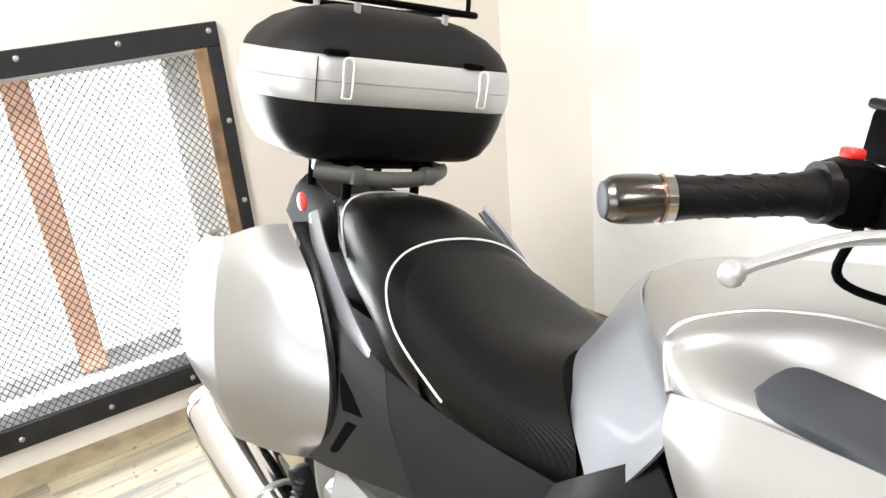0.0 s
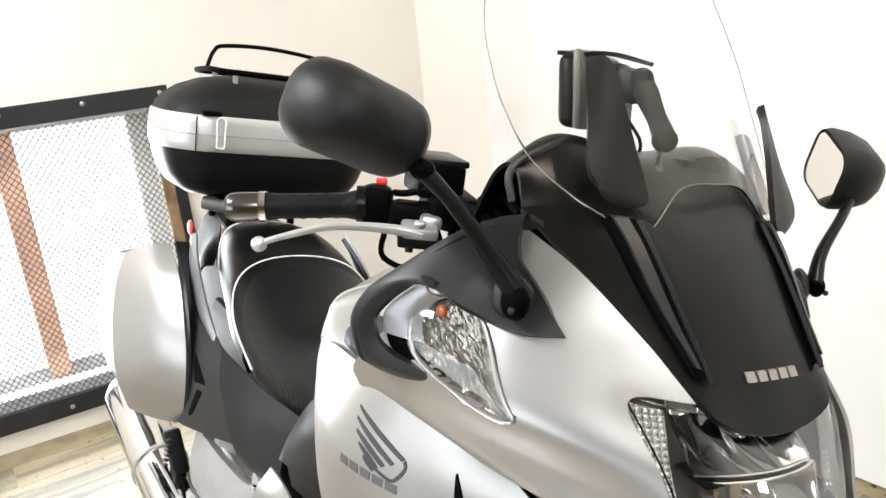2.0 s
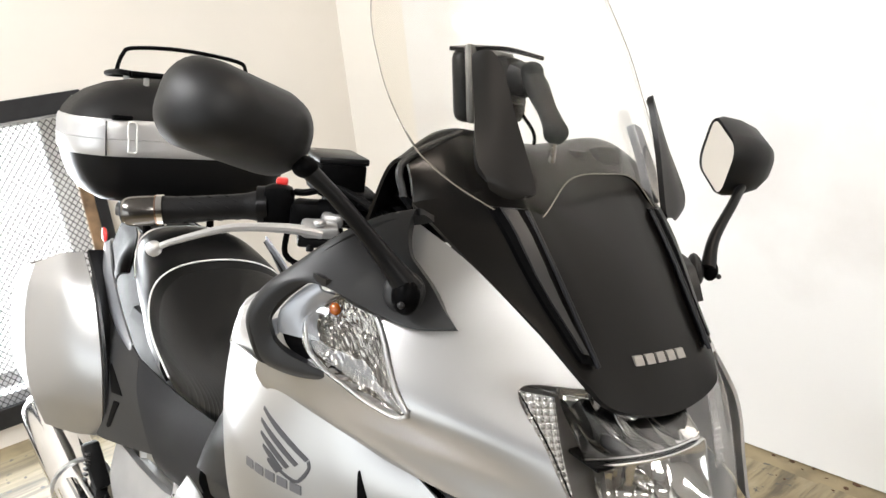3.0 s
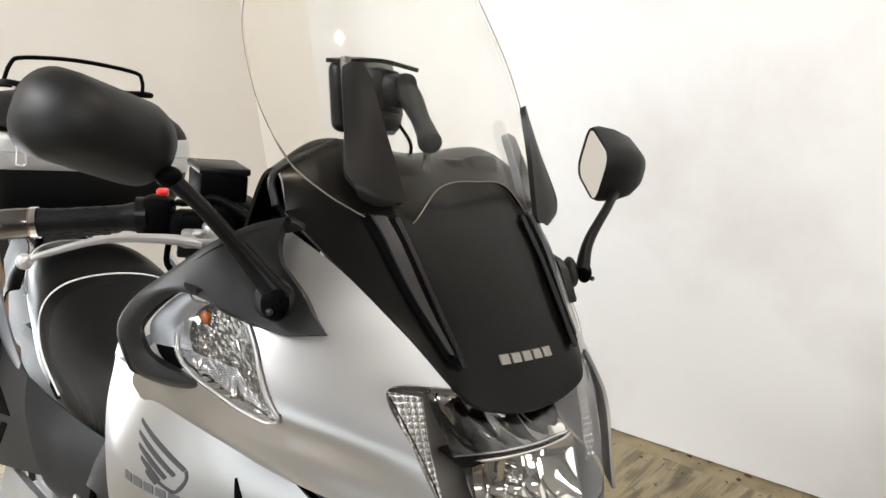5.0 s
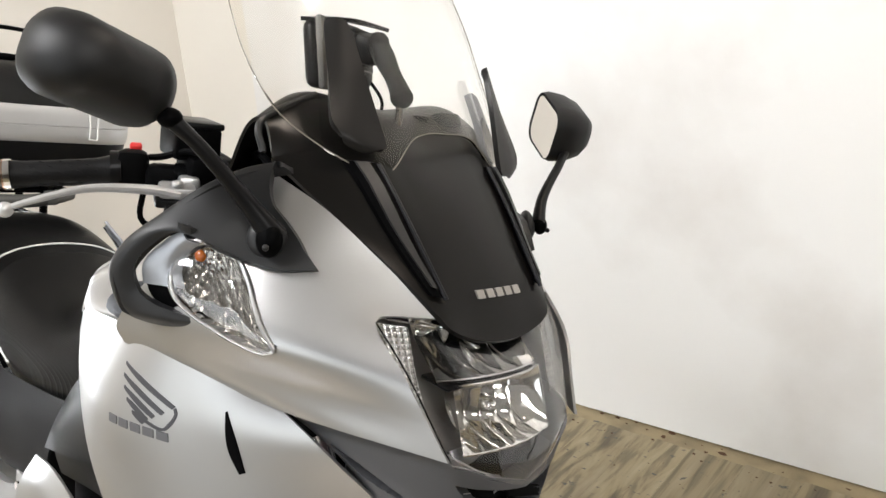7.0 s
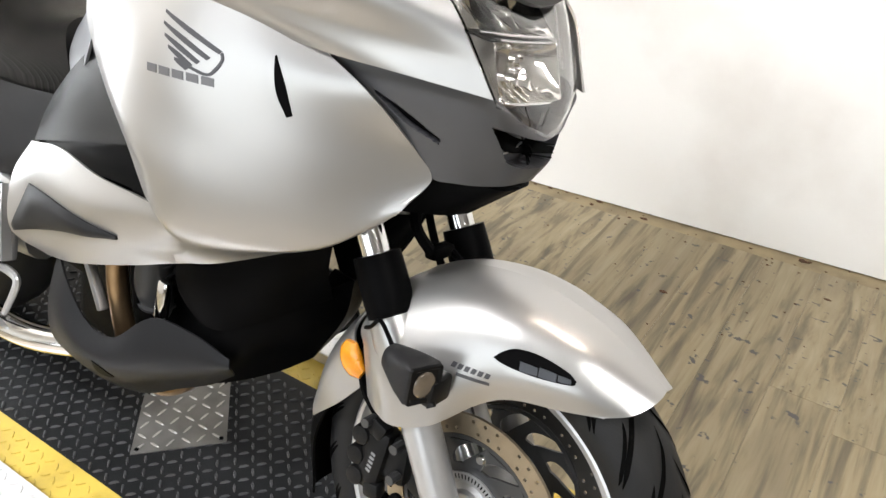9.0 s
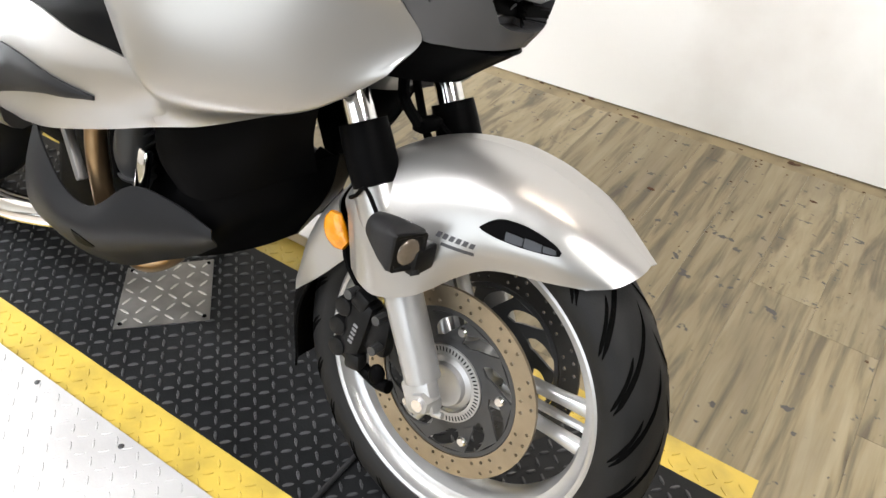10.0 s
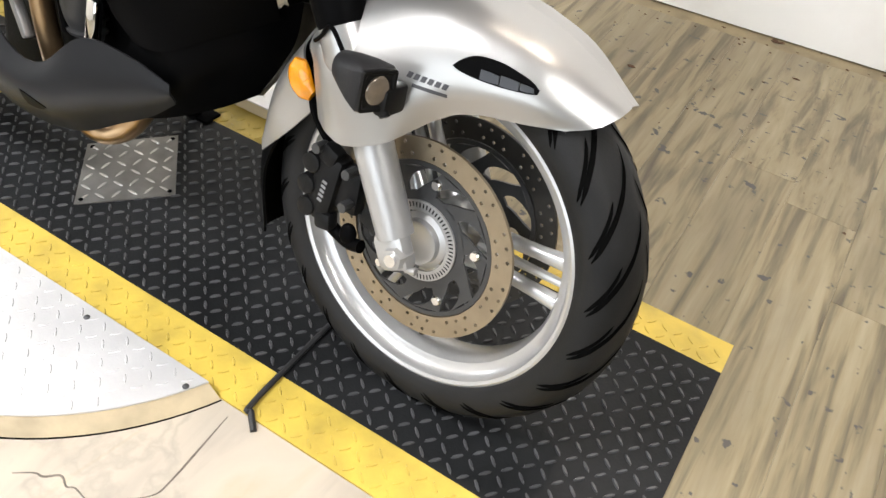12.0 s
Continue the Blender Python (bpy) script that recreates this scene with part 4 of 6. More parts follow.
part("cradle", joined(joined(block((-0.366, -0.036, 1.280), (0.040, 0.060, 0.066), 0.012, (0, -8, 26)), block((-0.338, -0.034, 1.288), (0.036, 0.036, 0.036), 0.010, (10, 20, 20))), block((-0.350, -0.040, 1.252), (0.030, 0.046, 0.024), 0.008, (0, 10, 26))), BLACKSATIN, gps)
part("mount_arm", tube([(-0.322, -0.038, 1.298), (-0.308, -0.030, 1.272), (-0.292, -0.022, 1.243), (-0.286, -0.020, 1.231)], [0.012, 0.014, 0.011, 0.013, 0.011], 14, 30), BLACKSATIN, gps)
part("mount_ball", ellipsoid((-0.287, -0.020, 1.233), (0.0145, 0.0145, 0.014), None, 16), BLACK, gps)
part("mount_ball", ellipsoid((-0.320, -0.036, 1.296), (0.0135, 0.0135, 0.013), None, 16), BLACK, gps)
part("mount_foot", tube([(-0.287, -0.022, 1.226), (-0.287, -0.022, 1.198)], 0.0045, 8, 6), CHROME, gps)
part("cable", tube([(-0.345, -0.022, 1.250), (-0.330, -0.012, 1.226), (-0.332, -0.014, 1.200)], 0.0022, 6, 12), BLACK, gps)

# ---- motorcycle: mirrors and bars ----
def mirror_head(centre, yaw, tilt, s, roll, kw, kh, lip=0.0, skew=0.0):
    """Housing with a glass face; the glass looks along local -x."""
    m = pose(*centre, 0, tilt, yaw) @ pose(0, 0, 0, roll)
    rows = []
    for x, w, h, r in ((-0.034, 0.136, 0.082, 0.032), (-0.040, 0.146, 0.090, 0.036), (-0.030, 0.154, 0.097, 0.040), (-0.005, 0.150, 0.094, 0.042), (0.020, 0.128, 0.078, 0.036), (0.036, 0.090, 0.052, 0.025), (0.043, 0.040, 0.022, 0.010)):
        rows.append([m @ Vector((x, y + (0.035 + x) * 0.12 * s + skew * z, z + 0.004 * math.cos(y * 18))) for y, z in rounded(w * kw, h * kh, r * min(kw, kh), 8)])
    bm = bmesh.new()
    skin(bm, rows, True, True)
    bmesh.ops.recalc_face_normals(bm, faces=bm.faces)
    ob = part("mirror", bm, MIRRORBLACK, bike, "satin black rear-view mirror")
    g = bmesh.new()
    skin(g, [[m @ Vector((x - lip, y + skew * z, z)) for y, z in rounded((0.134 + 2 * lip) * kw, (0.080 + 2 * lip) * kh, 0.029 * min(kw, kh), 8)] for x in (-0.036, -0.0335)], True, True)
    bmesh.ops.recalc_face_normals(g, faces=g.faces)
    part("mirror_glass", g, MIRROR, ob, "mirror glass")
    return ob


mirror_head((-0.284, -0.382, 1.2195), 12, 4, -1, -16, 0.93, 0.82)
mirror_head((-0.292, 0.352, 1.213), 62, 4, 1, 26, 0.66, 0.86, 0.002, 0.2)
for s, top, dy in ((-1, (-0.268, -0.336, 1.188), 0.0), (1, (-0.278, 0.345, 1.188), -0.036)):
    part("mirror_stalk", tube([(-0.220, s * 0.244 + dy, 1.080), (-0.236, s * 0.271 + dy, 1.116), (-0.253, s * 0.309 + dy * 0.5, 1.161), top], [0.0135, 0.0100, 0.0078, 0.0072, 0.0085] if s < 0 else [0.010, 0.008, 0.0068, 0.0065, 0.008], 12, 30), BLACKSATIN, bike, "glossy black mirror stalk")
    part("mirror_boot", ellipsoid((-0.236, s * 0.241 + dy, 1.076), (0.021, 0.010, 0.021), pose(0, 0, 0, s * 18, 30, s * -35)), GREY, bike)
    part("stalk_pivot", ellipsoid((-0.220, s * 0.250 + dy, 1.077), (0.015, 0.013, 0.018) if s < 0 else (0.010, 0.009, 0.013)), BLACK, bike)
    part("stalk_joint", ellipsoid(top, (0.012, 0.012, 0.010)), BLACK, bike)
    part("pivot_screw", ellipsoid((-0.209, s * (0.262 if s < 0 else 0.253) + dy, 1.072), (0.0035, 0.0035, 0.0035), None, 10), GREY, bike)
for s in (-1, 1):
    part("handlebar", tube([(-0.49, s * 0.03, 1.06), (-0.525, s * 0.15, 1.095), (-0.57, s * 0.254, 1.104), (-0.63, s * 0.37, 1.088)], 0.0115, 10), BLACK, bike)
    root, tip = Vector((-0.567, s * 0.247, 1.105)), Vector((-0.621, s * 0.347, 1.091))
    d = (tip - root).normalized()
    side_v = d.cross(Vector((0, 0, 1))).normalized() * s
    up = side_v.cross(d).normalized() * s
    g = tube([root, root.lerp(tip, 0.5), tip], [0.0195, 0.0165, 0.0160, 0.0160, 0.0160, 0.0160, 0.0162, 0.0178], 20, 40)
    grip = part("grip", g, GRIP, bike, "black rubber grip")
    for k in range(8):
        c = root.lerp(tip, 0.14 + 0.093 * k)
        for a in range(6):
            w = 2 * math.pi * (a + 0.5 * (k % 2)) / 6
            pts = [c + d * (0.0035 * (q - 1)) + (side_v * math.cos(w + 0.12 * q) + up * math.sin(w + 0.12 * q)) * 0.0160 for q in range(3)]
            part("tread_nub", tube(pts, [0.0004, 0.0011, 0.0004], 5, 6), GRIP, grip)
    part("bar_end", tube([tip + d * 0.003, tip + d * 0.026, tip + d * 0.0505], [0.0165, 0.0178, 0.0184, 0.0187, 0.0188, 0.0188, 0.0187, 0.0184, 0.0172, 0.0135], 24, 40), BAREND, bike, "smoked chrome bar end weight")
    part("bar_end_cap", tube([tip + d * 0.0500, tip + d * 0.0512, tip + d * 0.0518], [0.0140, 0.0138, 0.0120], 24, 5), SLATE, bike, "grey end cap")
    part("bar_end_ring", tube([tip + d * 0.0005, tip + d * 0.0075], 0.0196, 24, 4), CHROME, bike, "chrome ring")
    part("ring_band", tube([tip + d * 0.0078, tip + d * 0.0094], 0.0194, 24, 3), COPPER, bike, "copper red band")
    part("lever", tube([(-0.462, s * 0.212, 1.088), (-0.475, s * 0.250, 1.093), (-0.500, s * 0.310, 1.090), (-0.522, s * 0.365, 1.072), (-0.530, s * 0.384, 1.063)], [0.0085, 0.0085, 0.0070, 0.0058, 0.0050, 0.0050], 10, 30, flat=0.75), SATINSILVER, bike, "silver lever")
    part("lever_ball", ellipsoid((-0.531, s * 0.386, 1.062), (0.0092, 0.0092, 0.0092), None, 16), SATINSILVER, bike)
    part("lever_perch", joined(block((-0.474, s * 0.208, 1.092), (0.038, 0.044, 0.015), 0.005, (0, 10, s * 25)), joined(ellipsoid((-0.464, s * 0.214, 1.101), (0.008, 0.008, 0.005), None, 12), block((-0.486, s * 0.186, 1.100), (0.030, 0.026, 0.018), 0.006, (0, 0, s * 25)))), ALU, bike)
    part("perch_clamp", joined(block((-0.482, s * 0.205, 1.079), (0.044, 0.052, 0.012), 0.004, (0, 10, s * 25)), tube([(-0.470, s * 0.222, 1.074), (-0.470, s * 0.222, 1.066)], 0.005, 10, 3)), BLACKSATIN, bike, "black lever clamp")
    sw = part("switch_housing", joined(block((-0.556, s * 0.226, 1.108), (0.045, 0.040, 0.052), 0.012, (0, 0, s * 28)), block((-0.530, s * 0.196, 1.100), (0.050, 0.045, 0.036), 0.010, (0, 0, s * 28))), BLACK, bike)
    part("switch_ring", tube([(-0.568, s * 0.248, 1.106), (-0.562, s * 0.237, 1.107)], 0.024, 18, 4), BLACKSATIN, sw)
part("stop_switch", block((-0.562, -0.219, 1.137), (0.015, 0.015, 0.010), 0.003, (0, 0, -28)), RED, bike, "red stop switch")
res = part("fluid_reservoir", block((-0.532, -0.160, 1.150), (0.080, 0.060, 0.044), 0.006, (0, 3, -14)), BLACK, bike, "black brake fluid reservoir")
part("cap", block((-0.532, -0.160, 1.174), (0.085, 0.064, 0.009), 0.003, (0, 3, -14)), BLACKSATIN, res)
part("cap_screw", ellipsoid((-0.560, -0.180, 1.179), (0.003, 0.003, 0.002), None, 8), CHROME, res)
part("master_cylinder", tube([(-0.515, -0.190, 1.108), (-0.480, -0.140, 1.106), (-0.465, -0.100, 1.100)], [0.014, 0.017, 0.013], 12), BLACK, bike)
for pts, r in (([(-0.47, -0.13, 1.09), (-0.45, -0.15, 1.05), (-0.44, -0.13, 0.99)], 0.006), ([(-0.50, -0.17, 1.09), (-0.47, -0.16, 1.04), (-0.46, -0.13, 0.98)], 0.005),
               ([(-0.545, -0.215, 1.085), (-0.555, -0.21, 1.04), (-0.52, -0.17, 1.025), (-0.47, -0.15, 1.03), (-0.45, -0.14, 0.99)], 0.004), ([(-0.48, -0.12, 1.13), (-0.42, -0.14, 1.14), (-0.36, -0.17, 1.15), (-0.32, -0.18, 1.14)], 0.005),
               ([(-0.47, -0.11, 1.11), (-0.42, -0.12, 1.08), (-0.40, -0.10, 1.00)], 0.006)):
    part("control_cable", tube(pts, r, 8, 24), BLACK, bike, "black control cable")
part("cylinder_body", joined(block((-0.505, -0.150, 1.118), (0.075, 0.062, 0.036), 0.008, (0, 6, -14)), block((-0.478, -0.125, 1.098), (0.050, 0.045, 0.034), 0.008, (0, 10, -20))), BLACK, bike, "black brake master cylinder body")
for pts, r in (([(-0.575, -0.215, 1.100), (-0.540, -0.190, 1.094), (-0.500, -0.165, 1.118), (-0.430, -0.150, 1.122), (-0.350, -0.165, 1.112)], 0.0075), ([(-0.560, -0.200, 1.124), (-0.530, -0.200, 1.128), (-0.480, -0.185, 1.140), (-0.400, -0.180, 1.128), (-0.330, -0.190, 1.115)], 0.0045),
               ([(-0.520, -0.160, 1.075), (-0.490, -0.150, 1.055), (-0.470, -0.145, 1.035), (-0.450, -0.140, 1.000)], 0.006), ([(-0.500, -0.140, 1.085), (-0.482, -0.138, 1.050), (-0.466, -0.136, 1.000)], 0.010), ([(-0.455, -0.135, 1.110), (-0.448, -0.132, 1.060), (-0.452, -0.130, 1.000)], 0.008)):
    part("control_cable", tube(pts, r, 8, 24), BLACK, bike, "black control cable")
for k in range(3):
    part("cable_tie", tube([(-0.482 + 0.006 * k, -0.150, 1.052 - 0.012 * k), (-0.470 + 0.006 * k, -0.122, 1.052 - 0.012 * k)], 0.010, 8, 4), BLACKSATIN, bike)
part("perch_screw", ellipsoid((-0.560, -0.222, 1.112), (0.006, 0.008, 0.006), None, 10), CHROME, bike)
part("cable_union", ellipsoid((-0.452, -0.142, 1.085), (0.010, 0.008, 0.010), None, 12), COPPER, bike)
part("instrument_pod", block((-0.43, 0.0, 1.12), (0.09, 0.24, 0.07), 0.02, (0, -25, 0)), BLACK, bike)
part("top_yoke", block((-0.46, 0, 1.04), (0.10, 0.26, 0.035), 0.012), BLACK, bike)

# ---- motorcycle: tank, seat and tail ----
tank_tree = shell("fuel_tank", [
    [(-0.930, 0.000, 0.880), (-0.880, -0.070, 0.870), (-0.800, -0.135, 0.850), (-0.715, -0.165, 0.845), (-0.710, -0.175, 0.835), (-0.700, -0.180, 0.815)],
    [(-0.915, 0.000, 0.912), (-0.860, -0.070, 0.905), (-0.780, -0.140, 0.898), (-0.722, -0.176, 0.892), (-0.710, -0.188, 0.885), (-0.695, -0.195, 0.862)],
    [(-0.840, 0.000, 0.958), (-0.800, -0.070, 0.954), (-0.706, -0.194, 0.937), (-0.692, -0.212, 0.920), (-0.680, -0.221, 0.905), (-0.680, -0.215, 0.880)],
    [(-0.720, 0.000, 0.992), (-0.700, -0.070, 0.988), (-0.648, -0.170, 0.973), (-0.632, -0.206, 0.944), (-0.622, -0.243, 0.908), (-0.622, -0.232, 0.875)],
    [(-0.580, 0.000, 1.018), (-0.570, -0.080, 1.014), (-0.560, -0.162, 0.995), (-0.556, -0.200, 0.948), (-0.545, -0.246, 0.920), (-0.545, -0.232, 0.880)],
    [(-0.460, 0.000, 1.020), (-0.455, -0.090, 1.016), (-0.440, -0.182, 1.000), (-0.445, -0.212, 0.953), (-0.435, -0.266, 0.928), (-0.435, -0.245, 0.890)],
    [(-0.380, 0.000, 1.010), (-0.380, -0.090, 1.005), (-0.360, -0.190, 0.990), (-0.360, -0.225, 0.953), (-0.360, -0.258, 0.926), (-0.360, -0.245, 0.890)],
], SILVER, "silver painted tank cover with side recesses", flip=True, nu=60, nv=60)
shell("tank_flank", [
    [(-0.985, 0.000, 0.800), (-0.950, -0.065, 0.790), (-0.880, -0.130, 0.755), (-0.800, -0.175, 0.720), (-0.790, -0.185, 0.690)],
    [(-0.955, 0.000, 0.850), (-0.905, -0.070, 0.838), (-0.835, -0.132, 0.810), (-0.745, -0.188, 0.780), (-0.730, -0.200, 0.750)],
    [(-0.925, 0.000, 0.900), (-0.872, -0.070, 0.893), (-0.797, -0.133, 0.880), (-0.700, -0.200, 0.862), (-0.664, -0.222, 0.848)],
    [(-0.905, 0.000, 0.924), (-0.855, -0.072, 0.918), (-0.775, -0.142, 0.912), (-0.712, -0.193, 0.905), (-0.674, -0.222, 0.893)],
], MIDSILVER, "satin grey tank flank", flip=True)
both("tank_crease", tube([(-0.672, -0.230, 0.892), (-0.692, -0.216, 0.910), (-0.705, -0.203, 0.926), (-0.707, -0.194, 0.940), (-0.690, -0.184, 0.955), (-0.648, -0.170, 0.975), (-0.605, -0.164, 0.988), (-0.560, -0.162, 0.997), (-0.500, -0.168, 1.002), (-0.440, -0.182, 1.002)], 0.0042, 12, 60), SILVER, bike, "rolled silver rim of the tank cover")
both("tank_pad", laid(tank_tree, [(-0.588, 0.934), (-0.577, 0.952), (-0.535, 0.956), (-0.455, 0.958)], [(-0.588, 0.931), (-0.568, 0.922), (-0.530, 0.922), (-0.455, 0.929)], 0.002, 0.003, 24, 8, 0.005), SLATE, bike, "dark grey pad in the tank recess")


def saddle(secs, n=36, m=40, low=0.03):
    """Cushion from (x middle, x edge, half width, edge height, top height) sections."""
    mid, size = curve([(a[0], a[1], 0) for a in secs], m), curve([(a[2], a[3], a[4]) for a in secs], m)
    S = []
    for k in range(m):
        w, ze, zt = size[k]
        pts = [(mid[k].y, -w * 0.93, ze - low)]
        for i in range(n):
            a = math.pi * i / (n - 1)
            c, sn = math.cos(a), math.sin(a)
            q = abs(c) ** 2.2
            pts.append((mid[k].x * (1 - q) + mid[k].y * q, -w * math.copysign(abs(c) ** 0.7, c), ze + (zt - ze) * abs(sn) ** 0.75))
        pts.append((mid[k].y, w * 0.93, ze - low))
        S.append(pts)
    bm = bmesh.new()
    skin(bm, S, True, True)
    bmesh.ops.recalc_face_normals(bm, faces=bm.faces)
    return bm


RIDER = [(-0.968, -0.825, 0.165, 0.685, 0.800), (-1.06, -0.93, 0.180, 0.685, 0.785), (-1.16, -1.08, 0.185, 0.690, 0.798), (-1.26, -1.22, 0.175, 0.712, 0.822), (-1.35, -1.33, 0.152, 0.750, 0.846)]
PILLION = [(-1.23, -1.15, 0.184, 0.685, 0.808), (-1.30, -1.25, 0.178, 0.705, 0.828), (-1.38, -1.35, 0.164, 0.745, 0.868), (-1.48, -1.46, 0.146, 0.780, 0.893), (-1.57, -1.56, 0.122, 0.815, 0.888), (-1.65, -1.65, 0.09, 0.845, 0.872)]
seat_bm = saddle(RIDER)
pill_bm = saddle(PILLION)
both_tree = bmesh.new()
for b in (seat_bm, pill_bm):
    joined(both_tree, b.copy())
seat_tree = BVHTree.FromBMesh(both_tree)
both_tree.free()
part("rider_seat", seat_bm, CARBONVINYL, bike, "black textured vinyl rider seat")
part("pillion_seat", pill_bm, LEATHER, bike, "black vinyl pillion seat")
for pts in ([(-1.079, -0.180, 0.690), (-1.220, -0.176, 0.730), (-1.296, -0.156, 0.778), (-1.332, -0.098, 0.818), (-1.345, 0.0, 0.842)],
            [(-1.480, -0.138, 0.785), (-1.545, -0.120, 0.835), (-1.585, -0.085, 0.868), (-1.600, -0.040, 0.885), (-1.602, 0.0, 0.888)]):
    full = curve(pts + [(x, -y, z) for x, y, z in pts[-2::-1]], 50)
    snapped = []
    for p in full:
        axis = Vector((p.x + 0.02, 0, 0.70))
        way = (axis - p).normalized()
        h, nn, _, _ = seat_tree.ray_cast(p - way * 0.3, way)
        snapped.append(h + nn * 0.001 if h else p)
    for _ in range(3):
        snapped = [snapped[0]] + [(a + b + c) / 3 for a, b, c in zip(snapped, snapped[1:], snapped[2:])] + [snapped[-1]]
    snapped = [p + (p - Vector((p.x, 0, 0.70))).normalized() * 0.0015 for p in snapped]
    part("seat_piping", tube(snapped, 0.0021, 6, 140), PIPING, bike, "white seat piping")
shell("tail_cover", [
    [(-1.500, -0.150, 0.795), (-1.570, -0.120, 0.835), (-1.660, -0.090, 0.860), (-1.840, -0.060, 0.875)],
    [(-1.520, -0.172, 0.780), (-1.590, -0.150, 0.805), (-1.680, -0.110, 0.825), (-1.850, -0.080, 0.845)],
    [(-1.520, -0.180, 0.710), (-1.610, -0.160, 0.725), (-1.700, -0.130, 0.760), (-1.850, -0.100, 0.790)],
], BLACK, "black tail cover", flip=True)
part("tail_top", patch([[(-1.60, -0.085, 0.858), (-1.60, 0, 0.868), (-1.60, 0.085, 0.858)], [(-1.86, -0.06, 0.870), (-1.86, 0, 0.875), (-1.86, 0.06, 0.870)]], 0.01, 12, 8), BLACK, bike)
cover_a = shell("side_cover", [
    [(-1.540, -0.195, 0.850), (-1.440, -0.206, 0.790), (-1.330, -0.206, 0.722), (-1.205, -0.206, 0.690)],
    [(-1.480, -0.240, 0.760), (-1.380, -0.246, 0.700), (-1.280, -0.240, 0.650), (-1.150, -0.222, 0.630)],
    [(-1.440, -0.246, 0.480), (-1.350, -0.250, 0.475), (-1.220, -0.238, 0.505), (-1.075, -0.214, 0.540)],
], GREY, "dark grey plastic side cover")
shell("front_side_cover", [
    [(-1.203, -0.206, 0.690), (-1.080, -0.190, 0.676), (-0.960, -0.182, 0.678), (-0.835, -0.178, 0.690)],
    [(-1.148, -0.222, 0.630), (-1.050, -0.210, 0.622), (-0.950, -0.202, 0.630), (-0.845, -0.192, 0.640)],
    [(-1.073, -0.214, 0.540), (-1.000, -0.208, 0.545), (-0.930, -0.204, 0.560), (-0.855, -0.200, 0.590)],
    [(-1.060, -0.190, 0.500), (-1.000, -0.190, 0.510), (-0.930, -0.190, 0.530), (-0.860, -0.190, 0.560)],
], MIDDARK, "dark grey plastic front side cover")
both("cover_vent", laid(cover_a, [(-1.280, 0.658), (-1.245, 0.638), (-1.210, 0.612)], [(-1.281, 0.654), (-1.270, 0.628), (-1.258, 0.604)], 0.0015, 0.002, 14, 4), BLACK, bike, "black vent")
both("cover_vent", laid(cover_a, [(-1.245, 0.590), (-1.235, 0.592), (-1.220, 0.594)], [(-1.283, 0.522), (-1.275, 0.520), (-1.262, 0.528)], 0.0015, 0.002, 14, 6), BLACK, bike, "black vent")
both("cover_screw", ellipsoid((-1.12, -0.219, 0.610), (0.005, 0.003, 0.005), None, 10), ALU, bike)
both("tail_trim", patch([
    [(-1.518, -0.188, 0.868), (-1.430, -0.203, 0.815), (-1.335, -0.207, 0.752), (-1.238, -0.204, 0.687)],
    [(-1.524, -0.196, 0.862), (-1.450, -0.214, 0.803), (-1.355, -0.217, 0.738), (-1.238, -0.208, 0.684)],
    [(-1.530, -0.194, 0.855), (-1.470, -0.210, 0.790), (-1.376, -0.213, 0.722), (-1.238, -0.205, 0.681)],
], 0.006, 24, 10), MIDSILVER, bike, "satin grey trim strip")
part("tail_lamp", ellipsoid((-1.600, -0.184, 0.868), (0.020, 0.006, 0.017), pose(0, 0, 0, 0, 25, 0)), RED, bike, "red tail lamp")
P = patch([
    [(-1.512, -0.250, 0.848), (-1.388, -0.255, 0.782), (-1.296, -0.260, 0.670), (-1.287, -0.258, 0.568), (-1.344, -0.246, 0.472)],
    [(-1.535, -0.292, 0.840), (-1.445, -0.306, 0.774), (-1.385, -0.316, 0.668), (-1.380, -0.312, 0.560), (-1.395, -0.285, 0.464)],
    [(-1.575, -0.330, 0.814), (-1.535, -0.348, 0.758), (-1.510, -0.358, 0.662), (-1.490, -0.353, 0.552), (-1.460, -0.320, 0.460)],
    [(-1.605, -0.338, 0.802), (-1.575, -0.359, 0.750), (-1.560, -0.367, 0.655), (-1.545, -0.361, 0.545), (-1.510, -0.332, 0.458)],
    [(-1.700, -0.330, 0.784), (-1.720, -0.356, 0.724), (-1.730, -0.364, 0.635), (-1.720, -0.356, 0.535), (-1.680, -0.308, 0.455)],
    [(-1.800, -0.270, 0.770), (-1.830, -0.292, 0.715), (-1.840, -0.300, 0.630), (-1.830, -0.292, 0.535), (-1.780, -0.255, 0.455)],
], 0.006, 40, 60, flip=True)
pan = part("pannier", P, SILVER, bike, "silver painted pannier")
L = patch([
    [(-1.508, -0.240, 0.852), (-1.383, -0.246, 0.785), (-1.290, -0.250, 0.672), (-1.282, -0.248, 0.566), (-1.340, -0.236, 0.466)],
    [(-1.535, -0.200, 0.845), (-1.430, -0.208, 0.770), (-1.345, -0.214, 0.665), (-1.340, -0.212, 0.560), (-1.400, -0.200, 0.464)],
], 0.006, 24, 8)
part("pannier_base", L, BLACKSATIN, pan, "black pannier base")
# black boxes added under the seat so its gaps look dark
part("subframe", joined(block((-1.20, 0, 0.62), (0.80, 0.26, 0.16), 0.03), block((-1.55, 0, 0.70), (0.50, 0.22, 0.22), 0.03)), BLACK, bike)

# ---- top case ----
def case_part(levels, cx=-1.702, n=12):
    bm = bmesh.new()
    skin(bm, [[(cx + x, y + 0.006, z) for x, y in rounded(2 * hx - 0.086, 2 * hy - 0.012, r - 0.030, n)] for z, hx, hy, r in levels], True, True)
    bmesh.ops.recalc_face_normals(bm, faces=bm.faces)
